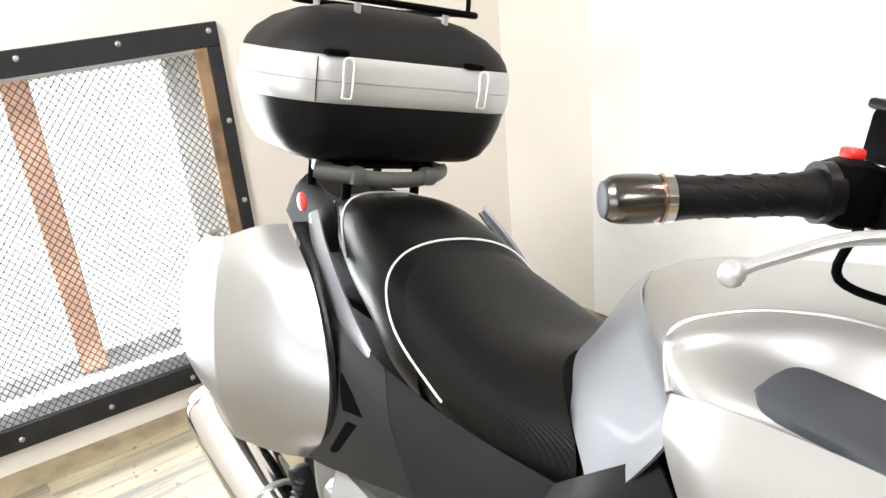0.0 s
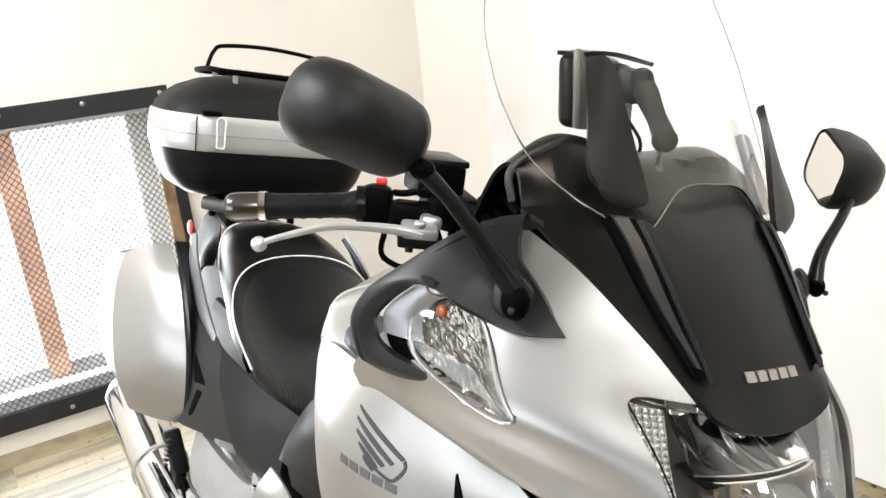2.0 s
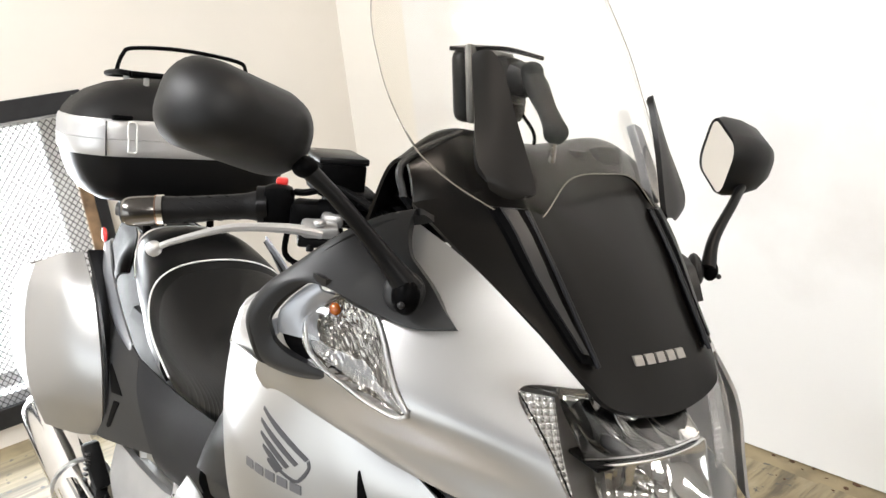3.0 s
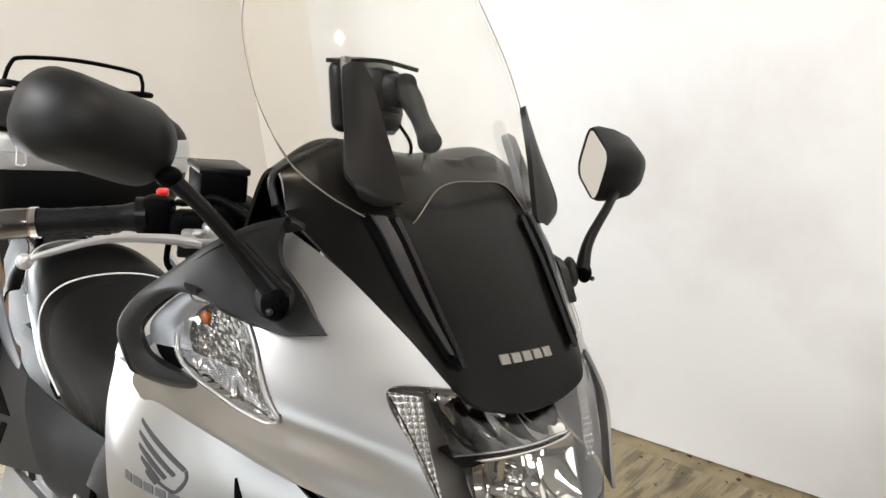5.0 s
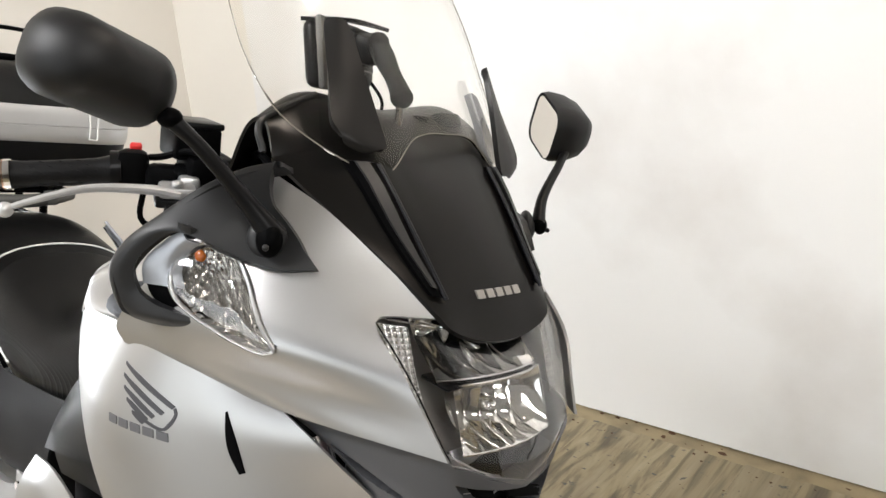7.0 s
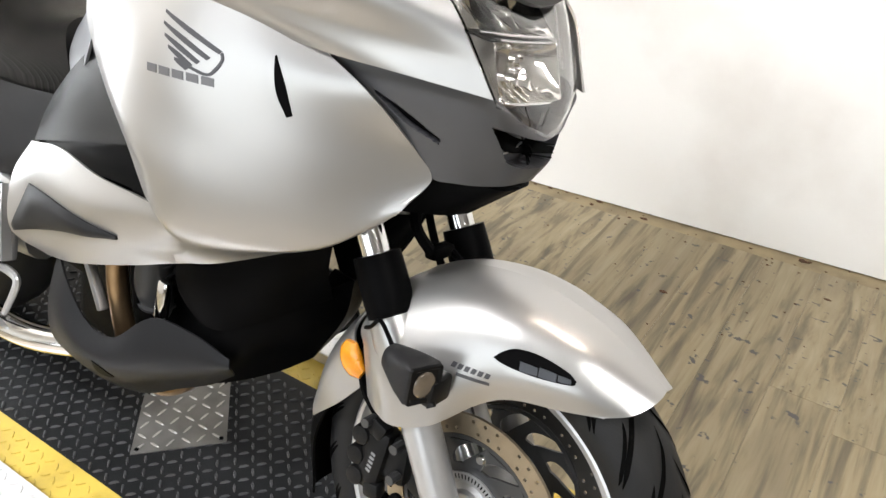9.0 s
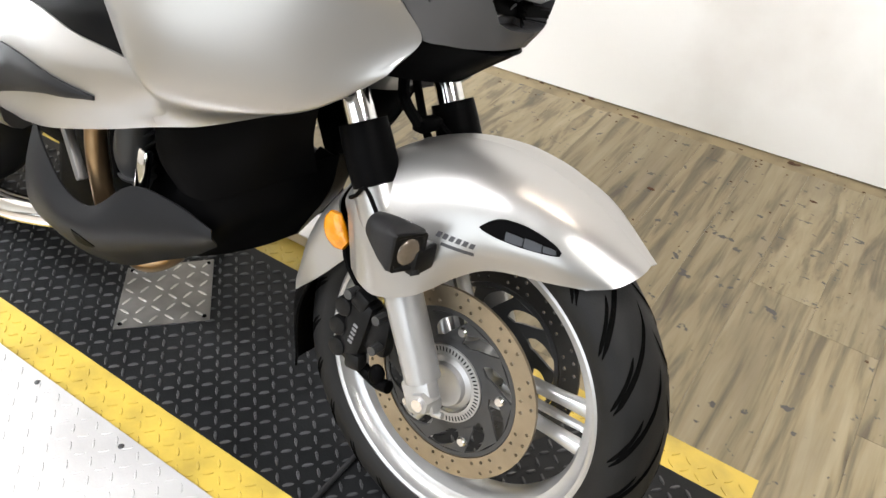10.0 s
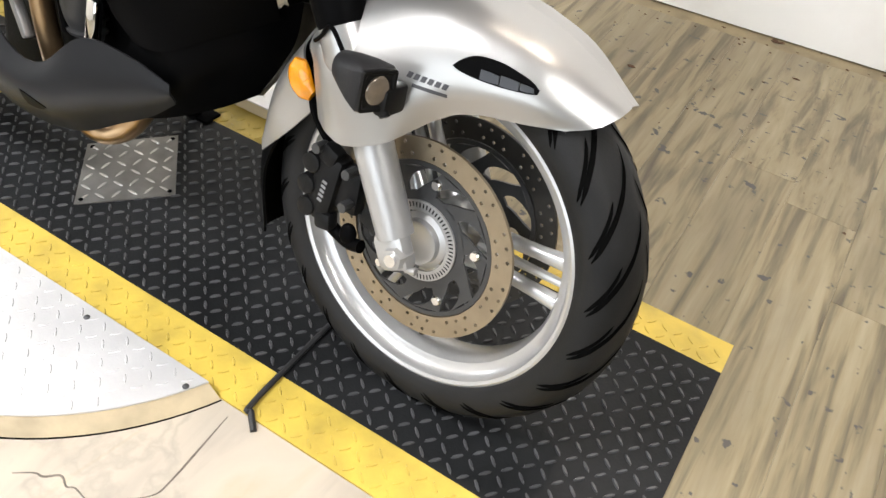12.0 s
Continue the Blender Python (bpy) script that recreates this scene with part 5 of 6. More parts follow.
    return bm


case = thing("top_case", case_part([(0.945, 0.12, 0.18, 0.05), (0.950, 0.145, 0.21, 0.08), (0.965, 0.165, 0.236, 0.10), (0.995, 0.182, 0.258, 0.12), (1.03, 0.192, 0.271, 0.13), (1.064, 0.197, 0.278, 0.135)]), BLACKSATIN, "black and silver hard top case behind the seat", "top case")
case.matrix_world = LEAN_M @ Matrix.Translation((0, 0.010, 0))
band = part("silver_band", case_part([(1.060, 0.198, 0.279, 0.140), (1.064, 0.2005, 0.2815, 0.141), (1.080, 0.2025, 0.2835, 0.142), (1.098, 0.2035, 0.2845, 0.143), (1.0995, 0.2015, 0.2825, 0.142), (1.101, 0.2035, 0.2845, 0.143), (1.125, 0.2025, 0.2835, 0.142), (1.141, 0.2005, 0.2815, 0.141), (1.145, 0.198, 0.279, 0.140)]), SATINSILVER, case, "silver band round the case")
part("lid", case_part([(1.141, 0.197, 0.278, 0.138), (1.160, 0.193, 0.271, 0.136), (1.180, 0.184, 0.256, 0.13), (1.205, 0.162, 0.224, 0.115), (1.226, 0.128, 0.176, 0.09), (1.239, 0.08, 0.115, 0.06), (1.244, 0.03, 0.04, 0.02)]), DARKLID, case, "dark grey lid")
for y in (-0.152, 0.152):
    part("latch", tube([(-1.536, y - 0.009, 1.072), (-1.533, y - 0.009, 1.10), (-1.536, y - 0.009, 1.138), (-1.535, y + 0.009, 1.138), (-1.533, y + 0.009, 1.10), (-1.536, y + 0.009, 1.072), (-1.536, y - 0.009, 1.072)], 0.0022, 6, 48), PIPING, case, "pale latch loop")
    part("hinge", block((-1.548, y - 0.02, 1.150), (0.020, 0.045, 0.012), 0.004), BLACK, case)
part("band_seam", block((-1.552, -0.205, 1.101), (0.008, 0.0015, 0.078), 0.0, (0, 0, -28)), BLACK, case)
rk = part("roof_rack", tube([(-1.60, -0.14, 1.250), (-1.60, 0.14, 1.250), (-1.66, 0.155, 1.252), (-1.85, 0.13, 1.245), (-1.86, 0, 1.245), (-1.85, -0.13, 1.245), (-1.66, -0.155, 1.252), (-1.60, -0.14, 1.250)], 0.007, 8, 80), BLACK, case, "black metal case rack")
part("rail", tube([(-1.60, 0.14, 1.250), (-1.61, 0.142, 1.285), (-1.63, 0.125, 1.305), (-1.66, 0.0, 1.318), (-1.69, -0.11, 1.312), (-1.70, -0.135, 1.295), (-1.70, -0.15, 1.252)], 0.005, 8, 60), BLACK, rk)
for x, y in ((-1.62, -0.10), (-1.62, 0.10), (-1.80, -0.10), (-1.80, 0.10)):
    part("foot", tube([(x, y, 1.205), (x, y, 1.252)], 0.007, 8, 4), ALU, rk)
cast = tube([(-1.625, -0.150, 0.926), (-1.590, -0.105, 0.922), (-1.574, -0.050, 0.917), (-1.572, 0.000, 0.915), (-1.574, 0.050, 0.917), (-1.590, 0.105, 0.922), (-1.625, 0.150, 0.926)], 0.011, 12, 40, flat=1.5)
for y in (-0.082, 0.082):
    joined(cast, block((-1.580, y, 0.922), (0.034, 0.032, 0.036), 0.009))
    joined(cast, block((-1.640, y * 1.55, 0.930), (0.060, 0.026, 0.026), 0.008))
rack = part("case_rack", cast, CARRIERGREY, bike, "grey cast metal case carrier")
part("carrier_plate", block((-1.700, 0, 0.934), (0.17, 0.25, 0.010), 0.004), BLACK, rack)
for x, y in ((-1.62, -0.08), (-1.62, 0.08), (-1.78, -0.08), (-1.78, 0.08)):
    part("carrier_post", tube([(x, y, 0.865), (x, y, 0.945)], 0.010, 8, 4), BLACK, rack)

# ---- motorcycle: front end ----
for s in (-1, 1):
    y = s * 0.105
    leg = part("fork_leg", joined(tube([(-0.018, y, 0.318), (-0.075, y, 0.418), (-0.125, y, 0.505)], [0.026, 0.027, 0.0275, 0.029], 20), block((-0.010, s * 0.112, 0.300), (0.052, 0.030, 0.056), 0.012, (0, -30, 0))), ALU, bike, "silver fork leg")
    part("axle_nut", tube([(0.000, s * 0.105, 0.299), (0.000, s * 0.133, 0.299)], [0.019, 0.019, 0.015], 6, 4), ALU, leg)
    part("axle_bolt", tube([(0.000, s * 0.125, 0.299), (0.000, s * 0.138, 0.299)], 0.009, 12, 4), CHROME, leg)
    part("pinch_bolt", tube([(0.014, s * 0.114, 0.283), (0.030, s * 0.114, 0.288)], 0.005, 8, 4), ALU, leg)
    part("fork_collar", tube([(-0.118, y, 0.494), (-0.158, y, 0.562)], [0.034, 0.036, 0.033], 20, 8), SILVER, leg)
    part("fork_shroud", tube([(-0.150, y, 0.548), (-0.198, y, 0.632)], [0.0325, 0.0345, 0.0345, 0.033], 20, 10), BLACK, leg, "black fork shroud")
    part("stanchion", tube([(-0.19, y, 0.615), (-0.30, y, 0.805)], 0.0205, 20, 6), CHROME, leg, "chrome fork stanchion")
fender_tree = shell("front_fender", [
    [(-0.163, -0.120, 0.431), (-0.135, -0.133, 0.424), (-0.098, -0.141, 0.426), (-0.048, -0.132, 0.450), (0.000, -0.104, 0.495), (0.040, -0.096, 0.519), (0.105, -0.084, 0.531), (0.150, -0.070, 0.539)],
    [(-0.186, -0.116, 0.497), (-0.155, -0.134, 0.500), (-0.112, -0.143, 0.502), (-0.044, -0.130, 0.518), (0.010, -0.113, 0.545), (0.050, -0.104, 0.556), (0.112, -0.086, 0.562), (0.177, -0.056, 0.550)],
    [(-0.198, -0.110, 0.528), (-0.165, -0.118, 0.552), (-0.105, -0.112, 0.578), (-0.040, -0.107, 0.595), (0.010, -0.098, 0.603), (0.050, -0.088, 0.603), (0.112, -0.070, 0.595), (0.191, -0.037, 0.561)],
    [(-0.190, -0.060, 0.577), (-0.160, -0.066, 0.597), (-0.105, -0.068, 0.619), (-0.040, -0.066, 0.631), (0.010, -0.062, 0.631), (0.050, -0.056, 0.626), (0.112, -0.044, 0.611), (0.197, -0.020, 0.570)],
    [(-0.180, 0.000, 0.587), (-0.160, 0.000, 0.606), (-0.105, 0.000, 0.629), (-0.040, 0.000, 0.641), (0.010, 0.000, 0.640), (0.050, 0.000, 0.634), (0.112, 0.000, 0.617), (0.196, 0.000, 0.574)],
], SILVER, "silver painted front fender", 0.003, 120, 60)
shell("fender_rear", [
    [(-0.180, -0.098, 0.440), (-0.235, -0.090, 0.372), (-0.303, -0.064, 0.302)],
    [(-0.225, -0.092, 0.500), (-0.275, -0.082, 0.415), (-0.310, -0.058, 0.318)],
    [(-0.215, -0.050, 0.545), (-0.280, -0.045, 0.455), (-0.322, -0.035, 0.335)],
    [(-0.210, 0.000, 0.555), (-0.285, 0.000, 0.470), (-0.326, 0.000, 0.345)],
], SILVER, "silver painted rear fender blade", 0.003, flip=True)
shell("mud_flap", [
    [(-0.250, -0.078, 0.380), (-0.285, -0.074, 0.280), (-0.275, -0.070, 0.170)],
    [(-0.290, -0.050, 0.400), (-0.318, -0.045, 0.280), (-0.295, -0.045, 0.165)],
    [(-0.300, 0.000, 0.410), (-0.325, 0.000, 0.280), (-0.300, 0.000, 0.162)],
], BLACK, "black mud flap", 0.004, flip=True)
vent_u = [(0.009, 0.572), (0.018, 0.582), (0.033, 0.590), (0.063, 0.5905), (0.096, 0.583), (0.110, 0.575)]
vent_l = [(0.009, 0.571), (0.019, 0.568), (0.040, 0.566), (0.071, 0.566), (0.106, 0.5695), (0.110, 0.573)]
both("fender_vent", laid(fender_tree, vent_u, vent_l, 0.0014, 0.003, 40, 8), BLACK, bike, "black fender vent")
for x0, x1, zu, zl in ((0.042, 0.064, 0.5775, 0.5670), (0.0655, 0.087, 0.5780, 0.5675), (0.0885, 0.1035, 0.5765, 0.5700)):
    xm = (x0 + x1) / 2
    both("vent_slat", laid(fender_tree, [(x0, zu), (xm, zu), (x1, zu - 0.001)], [(x0 + 0.002, zl), (xm + 0.002, zl), (x1 + 0.002, zl + 0.001)], 0.0026, 0.002, 8, 4), SLATE, bike, "grey vent slat")
for k in range(6):
    x = -0.038 + 0.0088 * k
    part("mark_bar", laid(fender_tree, [(x, 0.548), (x + 0.003, 0.548), (x + 0.006, 0.548)], [(x - 0.002, 0.541), (x + 0.001, 0.541), (x + 0.004, 0.541)], 0.0009, 0.002, 5, 4), LOGO, bike, "dark grey lettering bar")
part("mark_bar", laid(fender_tree, [(-0.030, 0.536), (-0.01, 0.536), (0.012, 0.536)], [(-0.030, 0.532), (-0.01, 0.532), (0.012, 0.532)], 0.0009, 0.002, 10, 4), LOGO, bike, "dark grey lettering bar")
bean = tube([(-0.213, -0.108, 0.492), (-0.211, -0.108, 0.472), (-0.204, -0.108, 0.460), (-0.186, -0.108, 0.451)], [0.010, 0.0185, 0.0205, 0.0205, 0.0185, 0.010], 18, 26)
for v in bean.verts:
    v.co.y = -0.109 + (v.co.y + 0.108) * 0.45
both("side_reflector", bean, AMBER, bike, "amber bean-shaped side reflector")
for s in (-1, 1):
    m = pose(-0.060, s * 0.176, 0.536, 0, 0, s * 18)
    secs = ((0.022, 0.047, 0.050, 0.004), (0.018, 0.051, 0.054, 0.006), (-0.004, 0.050, 0.054, 0.014), (-0.028, 0.042, 0.048, 0.018), (-0.048, 0.032, 0.038, 0.016), (-0.055, 0.018, 0.022, 0.009))
    body = bmesh.new()
    skin(body, [[m @ Vector((x, y, z)) for y, z in rounded(w, h, r, 6)] for x, w, h, r in secs], True, True)
    bmesh.ops.recalc_face_normals(body, faces=body.faces)
    lamp = part("fog_lamp", body, LAMPBLACK, bike, "dark grey auxiliary lamp")
    face = bmesh.new()
    skin(face, [[m @ Vector((x, y, z)) for y, z in rounded(w, h, 0.004, 4)] for x, w, h in ((0.0215, 0.048, 0.051), (0.026, 0.047, 0.050), (0.026, 0.040, 0.043), (0.0235, 0.036, 0.039))], True, True)
    bmesh.ops.recalc_face_normals(face, faces=face.faces)
    part("lamp_ring", face, BLACKSATIN, lamp, "black lamp face")
    part("lamp_lens", ellipsoid(m @ Vector((0.0240, 0, 0)), (0.005, 0.0165, 0.0185), pose(0, 0, 0, 0, 0, s * 18), 20), LAMPLENS, lamp, "round lamp lens")
    part("lamp_bracket", joined(block((-0.036, s * 0.155, 0.520), (0.018, 0.044, 0.036), 0.005), tube([(-0.034, s * 0.170, 0.512), (-0.028, s * 0.172, 0.504)], 0.0065, 10, 4)), BLACKSATIN, lamp)
    part("lamp_wire", tube([(-0.105, s * 0.160, 0.545), (-0.140, s * 0.150, 0.568), (-0.165, s * 0.135, 0.545), (-0.185, s * 0.120, 0.530)], 0.003, 6, 20), BLACK, lamp)
    # brake caliper
    cal = block((-0.150, s * 0.090, 0.325), (0.046, 0.036, 0.112), 0.012, (0, 8, 0))
    for dx, dz in ((-0.020, 0.032), (-0.024, -0.004), (-0.019, -0.038)):
        joined(cal, tube([(-0.152 + dx, s * 0.078, 0.325 + dz), (-0.152 + dx, s * 0.108, 0.325 + dz), (-0.152 + dx, s * 0.111, 0.325 + dz)], [0.0155, 0.0155, 0.011], 18, 6))
    joined(cal, block((-0.118, s * 0.085, 0.335), (0.050, 0.026, 0.070), 0.008))
    joined(cal, block((-0.146, s * 0.098, 0.378), (0.030, 0.024, 0.030), 0.007, (0, 20, 0)))
    joined(cal, block((-0.140, s * 0.098, 0.276), (0.030, 0.024, 0.028), 0.007, (0, -10, 0)))
    caliper = part("brake_caliper", cal, CALIPER, bike, "black brake caliper")
    for k in range(5):
        part("caliper_mark", block((-0.1445 - 0.0012 * k, s * 0.1083, 0.338 - 0.0075 * k), (0.008, 0.001, 0.0042), 0.0, (0, 14, 0)), MIDGREY, caliper)
    for dx, dz in ((0.045, 0.045), (0.048, -0.005), (-0.01, 0.06)):
        part("caliper_bolt", tube([(-0.152 + dx, s * 0.095, 0.325 + dz), (-0.152 + dx, s * 0.117, 0.325 + dz)], 0.0075, 8, 4), CARRIER, caliper)
    part("caliper_pin", joined(tube([(-0.135, s * 0.088, 0.262), (-0.100, s * 0.092, 0.256), (-0.075, s * 0.095, 0.262)], 0.010, 10, 10), ellipsoid((-0.100, s * 0.095, 0.270), (0.014, 0.010, 0.018), None, 12)), BLACK, caliper)
    part("brake_hose", tube([(-0.16, s * 0.085, 0.38), (-0.19, s * 0.10, 0.44), (-0.20, s * 0.085, 0.54), (-0.23, s * 0.07, 0.62), (-0.27, s * 0.06, 0.72)], 0.007, 8, 30), BLACK, bike)

part("hose_junction", joined(block((-0.185, 0.030, 0.612), (0.022, 0.050, 0.020), 0.005), joined(tube([(-0.185, 0.01, 0.612), (-0.215, 0.00, 0.650), (-0.235, 0.015, 0.715), (-0.260, 0.02, 0.770)], 0.009, 8, 20), tube([(-0.178, 0.05, 0.612), (-0.160, 0.070, 0.585), (-0.170, 0.085, 0.560)], 0.006, 8, 14))), BLACK, bike, "black brake hose junction")
# front wheel
wheel = part("front_wheel", lathe([(0.2325, -0.0525), (0.228, -0.0545), (0.223, -0.052), (0.2215, -0.044), (0.214, -0.034), (0.204, -0.030), (0.199, -0.020), (0.197, 0.0), (0.199, 0.020), (0.204, 0.030), (0.214, 0.034), (0.2215, 0.044), (0.223, 0.052), (0.228, 0.0545), (0.2325, 0.0525), (0.226, 0.0)], 120, close=True), RIMPAINT, bike, "silver cast front wheel")
wheel.matrix_basis = Matrix.Translation((0, 0, 0.3)) @ Matrix.Rotation(radians(-2.2), 4, "Z")
TYRE_PROFILE = [(0.229, -0.051), (0.236, -0.057), (0.250, -0.0605), (0.264, -0.060), (0.277, -0.054), (0.288, -0.042), (0.2955, -0.026), (0.2992, -0.010), (0.3, 0.0)]
part("tyre", lathe(TYRE_PROFILE + [(r, -h) for r, h in TYRE_PROFILE[-2::-1]], 128), RUBBER, wheel, "black road tyre with curved grooves")


def on_tyre(a, s):
    """A point on the tread: a round the wheel, s from -1 to 1 across it."""
    q = [float(np.interp(abs(s), np.linspace(0, 1, 7), [p[k] for p in TYRE_PROFILE[:1:-1]])) for k in (0, 1)]
    return Vector((q[0] * math.cos(a), q[1] * (1 if s < 0 else -1), q[0] * math.sin(a))), Vector((math.cos(a), 0, math.sin(a)))


# dark sheets just above the tread stand for the shade in its grooves
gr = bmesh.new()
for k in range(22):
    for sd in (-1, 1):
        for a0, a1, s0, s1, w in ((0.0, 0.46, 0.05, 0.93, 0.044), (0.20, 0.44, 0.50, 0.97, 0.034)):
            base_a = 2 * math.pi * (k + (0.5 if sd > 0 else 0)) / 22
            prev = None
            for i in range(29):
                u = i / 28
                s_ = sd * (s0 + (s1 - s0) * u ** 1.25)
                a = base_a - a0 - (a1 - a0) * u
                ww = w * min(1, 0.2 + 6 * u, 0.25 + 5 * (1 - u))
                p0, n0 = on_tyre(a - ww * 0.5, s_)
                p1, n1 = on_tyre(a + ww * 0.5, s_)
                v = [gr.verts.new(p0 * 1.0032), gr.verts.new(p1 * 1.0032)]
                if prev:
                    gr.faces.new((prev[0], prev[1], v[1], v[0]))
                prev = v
tg = part("tread_groove", gr, GROOVE, wheel, "dark sheets drawing the shaded tread grooves")
tg["kind"] = "stuff"
for ang in (4, 124, 244):
    for off in (-0.026, 0.026):
        sp = tube([(0.045, 0.0, off), (0.12, 0.0, off * 1.05), (0.203, 0.0, off * 1.25)], [0.017, 0.0105, 0.0100, 0.013], 12, 14, flat=1.0)
        sp.transform(Matrix.Rotation(-radians(ang), 4, "Y"))
        part("spoke", sp, RIMPAINT, wheel)
    sp = tube([(0.06, 0.0, 0.0), (0.20, 0.0, 0.0)], [0.008, 0.006], 8, 6)
    sp.transform(Matrix.Rotation(-radians(ang), 4, "Y"))
    part("spoke_web", sp, RIMPAINT, wheel)
part("hub", lathe([(0.0, -0.055), (0.030, -0.055), (0.040, -0.050), (0.046, -0.030), (0.044, 0.0), (0.046, 0.030), (0.040, 0.050), (0.030, 0.055), (0.0, 0.055)], 48), RIMPAINT, wheel)


def drilled_ring(s):
    """A brake disc with two rows of holes bored right through it."""
    bm = bmesh.new()
    n, bands = 44, ((0.1165, 0.1325, 0.0), (0.1325, 0.148, 0.5))
    for r0, r1, shift in bands:
        for k in range(n):
            a0, a1 = 2 * math.pi * (k + shift) / n, 2 * math.pi * (k + 1 + shift) / n
            am, rm, bore = (a0 + a1) / 2, (r0 + r1) / 2, 0.0028 if k % 4 else 0.0
            outer = [(r0, a0), (r0, am), (r0, a1), (rm, a1), (r1, a1), (r1, am), (r1, a0), (rm, a0)]
            flat = [Vector((r * math.cos(a), 0, r * math.sin(a))) for r, a in outer]
            mid_p = Vector((rm * math.cos(am), 0, rm * math.sin(am)))
            hole = [mid_p + (p - mid_p).normalized() * bore for p in flat]
            sides = []
            for y in (s * 0.0580, s * 0.0630):
                sides.append([[bm.verts.new((p.x, y, p.z)) for p in ring] for ring in (flat, hole)])
            for i in range(8):
                j = (i + 1) % 8
                for (o, h) in sides:
                    if bore:
                        bm.faces.new((o[i], o[j], h[j], h[i]))
                if bore:
                    bm.faces.new((sides[0][1][i], sides[0][1][j], sides[1][1][j], sides[1][1][i]))
            if not bore:
                for o, h in sides:
                    bm.faces.new(o)
                    bmesh.ops.delete(bm, geom=h, context="VERTS")
            edge = (0, 1) if r0 < 0.12 else (4, 5)
            for i in edge:
                bm.faces.new((sides[0][0][i], sides[0][0][i + 1], sides[1][0][i + 1], sides[1][0][i]))
    bmesh.ops.remove_doubles(bm, verts=bm.verts, dist=1e-5)
    bmesh.ops.recalc_face_normals(bm, faces=bm.faces)
    return bm


part("valve", tube([(0.008, 0.0, -0.200), (0.008, -0.004, -0.178)], [0.006, 0.005, 0.004], 8, 6), BLACK, wheel)
for s in (-1, 1):
    # the far disc takes the darkened steel for the shade it stands in
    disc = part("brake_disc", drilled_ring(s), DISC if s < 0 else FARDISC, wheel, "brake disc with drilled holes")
    car = part("disc_carrier", lathe([(0.052, s * 0.0570), (0.0720, s * 0.0570), (0.0720, s * 0.0615), (0.052, s * 0.0615)], 96, close=True), CARRIER, wheel, "dark grey disc carrier")
    part("carrier_rim", lathe([(0.1085, s * 0.0570), (0.1150, s * 0.0570), (0.1150, s * 0.0615), (0.1085, s * 0.0615)], 96, close=True), CARRIER, car)
    arm_b = bmesh.new()
    low_r, high_r = 0.0715, 0.1090
    near_row, far_row = [], []
    for i in range(9):
        r = low_r + (high_r - low_r) * i / 8
        turn = -0.42 * (i / 8) ** 1.3
        half = 0.30 - 0.13 * math.sin(math.pi * i / 8)
        near_row.append([(r * math.cos(turn + d), s * 0.0615, r * math.sin(turn + d)) for d in (-half * 0.75, half * 0.75)])
        far_row.append([(r * math.cos(turn + d), s * 0.0572, r * math.sin(turn + d)) for d in (-half * 0.75, half * 0.75)])
    skin(arm_b, [a + b[::-1] for a, b in zip(near_row, far_row)], True, True)
    bmesh.ops.recalc_face_normals(arm_b, faces=arm_b.faces)
    for k in range(10):
        b = arm_b.copy()
        b.transform(Matrix.Rotation(2 * math.pi * (k + 0.3) / 10, 4, "Y"))
        part("carrier_arm", b, CARRIER, car)
    arm_b.free()
    for k in range(5):
        a = math.radians(90 - 3 + 72 * k)
        bb = tube([(0.0905 * math.cos(a), s * 0.060, 0.0905 * math.sin(a)), (0.0905 * math.cos(a), s * 0.0665, 0.0905 * math.sin(a))], [0.0085, 0.0085, 0.006], 12, 4)
        part("disc_bolt", bb, CHROME, car)
    ring = part("abs_ring", lathe([(0.0455, s * 0.0620), (0.0600, s * 0.0620), (0.0600, s * 0.0655), (0.0455, s * 0.0655)], 96, close=True), ALU, wheel, "toothed sensor ring")
    # dark faces just above the uncut ring stand for its shaded slots
    h = bmesh.new()
    for k in range(60):
        a = 2 * math.pi * k / 60
        vs = [h.verts.new((r * math.cos(a + da), s * 0.0659, r * math.sin(a + da))) for r, da in ((0.0505, -0.02), (0.0575, -0.02), (0.0575, 0.02), (0.0505, 0.02))]
        h.faces.new(vs if s > 0 else vs[::-1])
    part("ring_slots", h, HOLE, ring)["kind"] = "stuff"
    part("hub_cap", lathe([(0.0, s * 0.068), (0.020, s * 0.068), (0.026, s * 0.072), (0.032, s * 0.072), (0.034, s * 0.064), (0.042, s * 0.060)], 40), ALU, wheel)

# ---- motorcycle: engine, exhaust and rear ----
rear = part("rear_wheel", lathe([(0.232, -0.062), (0.222, -0.060), (0.212, -0.045), (0.200, -0.02), (0.200, 0.02), (0.212, 0.045), (0.222, 0.060), (0.232, 0.062), (0.226, 0)], 72, close=True), RIMPAINT, bike, "silver cast rear wheel")
rear.matrix_basis = Matrix.Translation((-1.476, 0, 0.305))
part("tyre", lathe([(0.228, -0.06), (0.250, -0.074), (0.272, -0.068), (0.292, -0.043), (0.303, 0), (0.292, 0.043), (0.272, 0.068), (0.250, 0.074), (0.228, 0.06)], 80), RUBBER, rear, "black rear tyre")
for k in range(3):
    sp = tube([(0.03, 0, 0), (0.20, 0, 0)], [0.03, 0.018], 10, 6)
    sp.transform(Matrix.Rotation(radians(30 + 120 * k), 4, "Y"))
    part("spoke", sp, RIMPAINT, rear)
part("hub", lathe([(0, -0.09), (0.06, -0.09), (0.06, 0.09), (0, 0.09)], 32), ALU, rear)
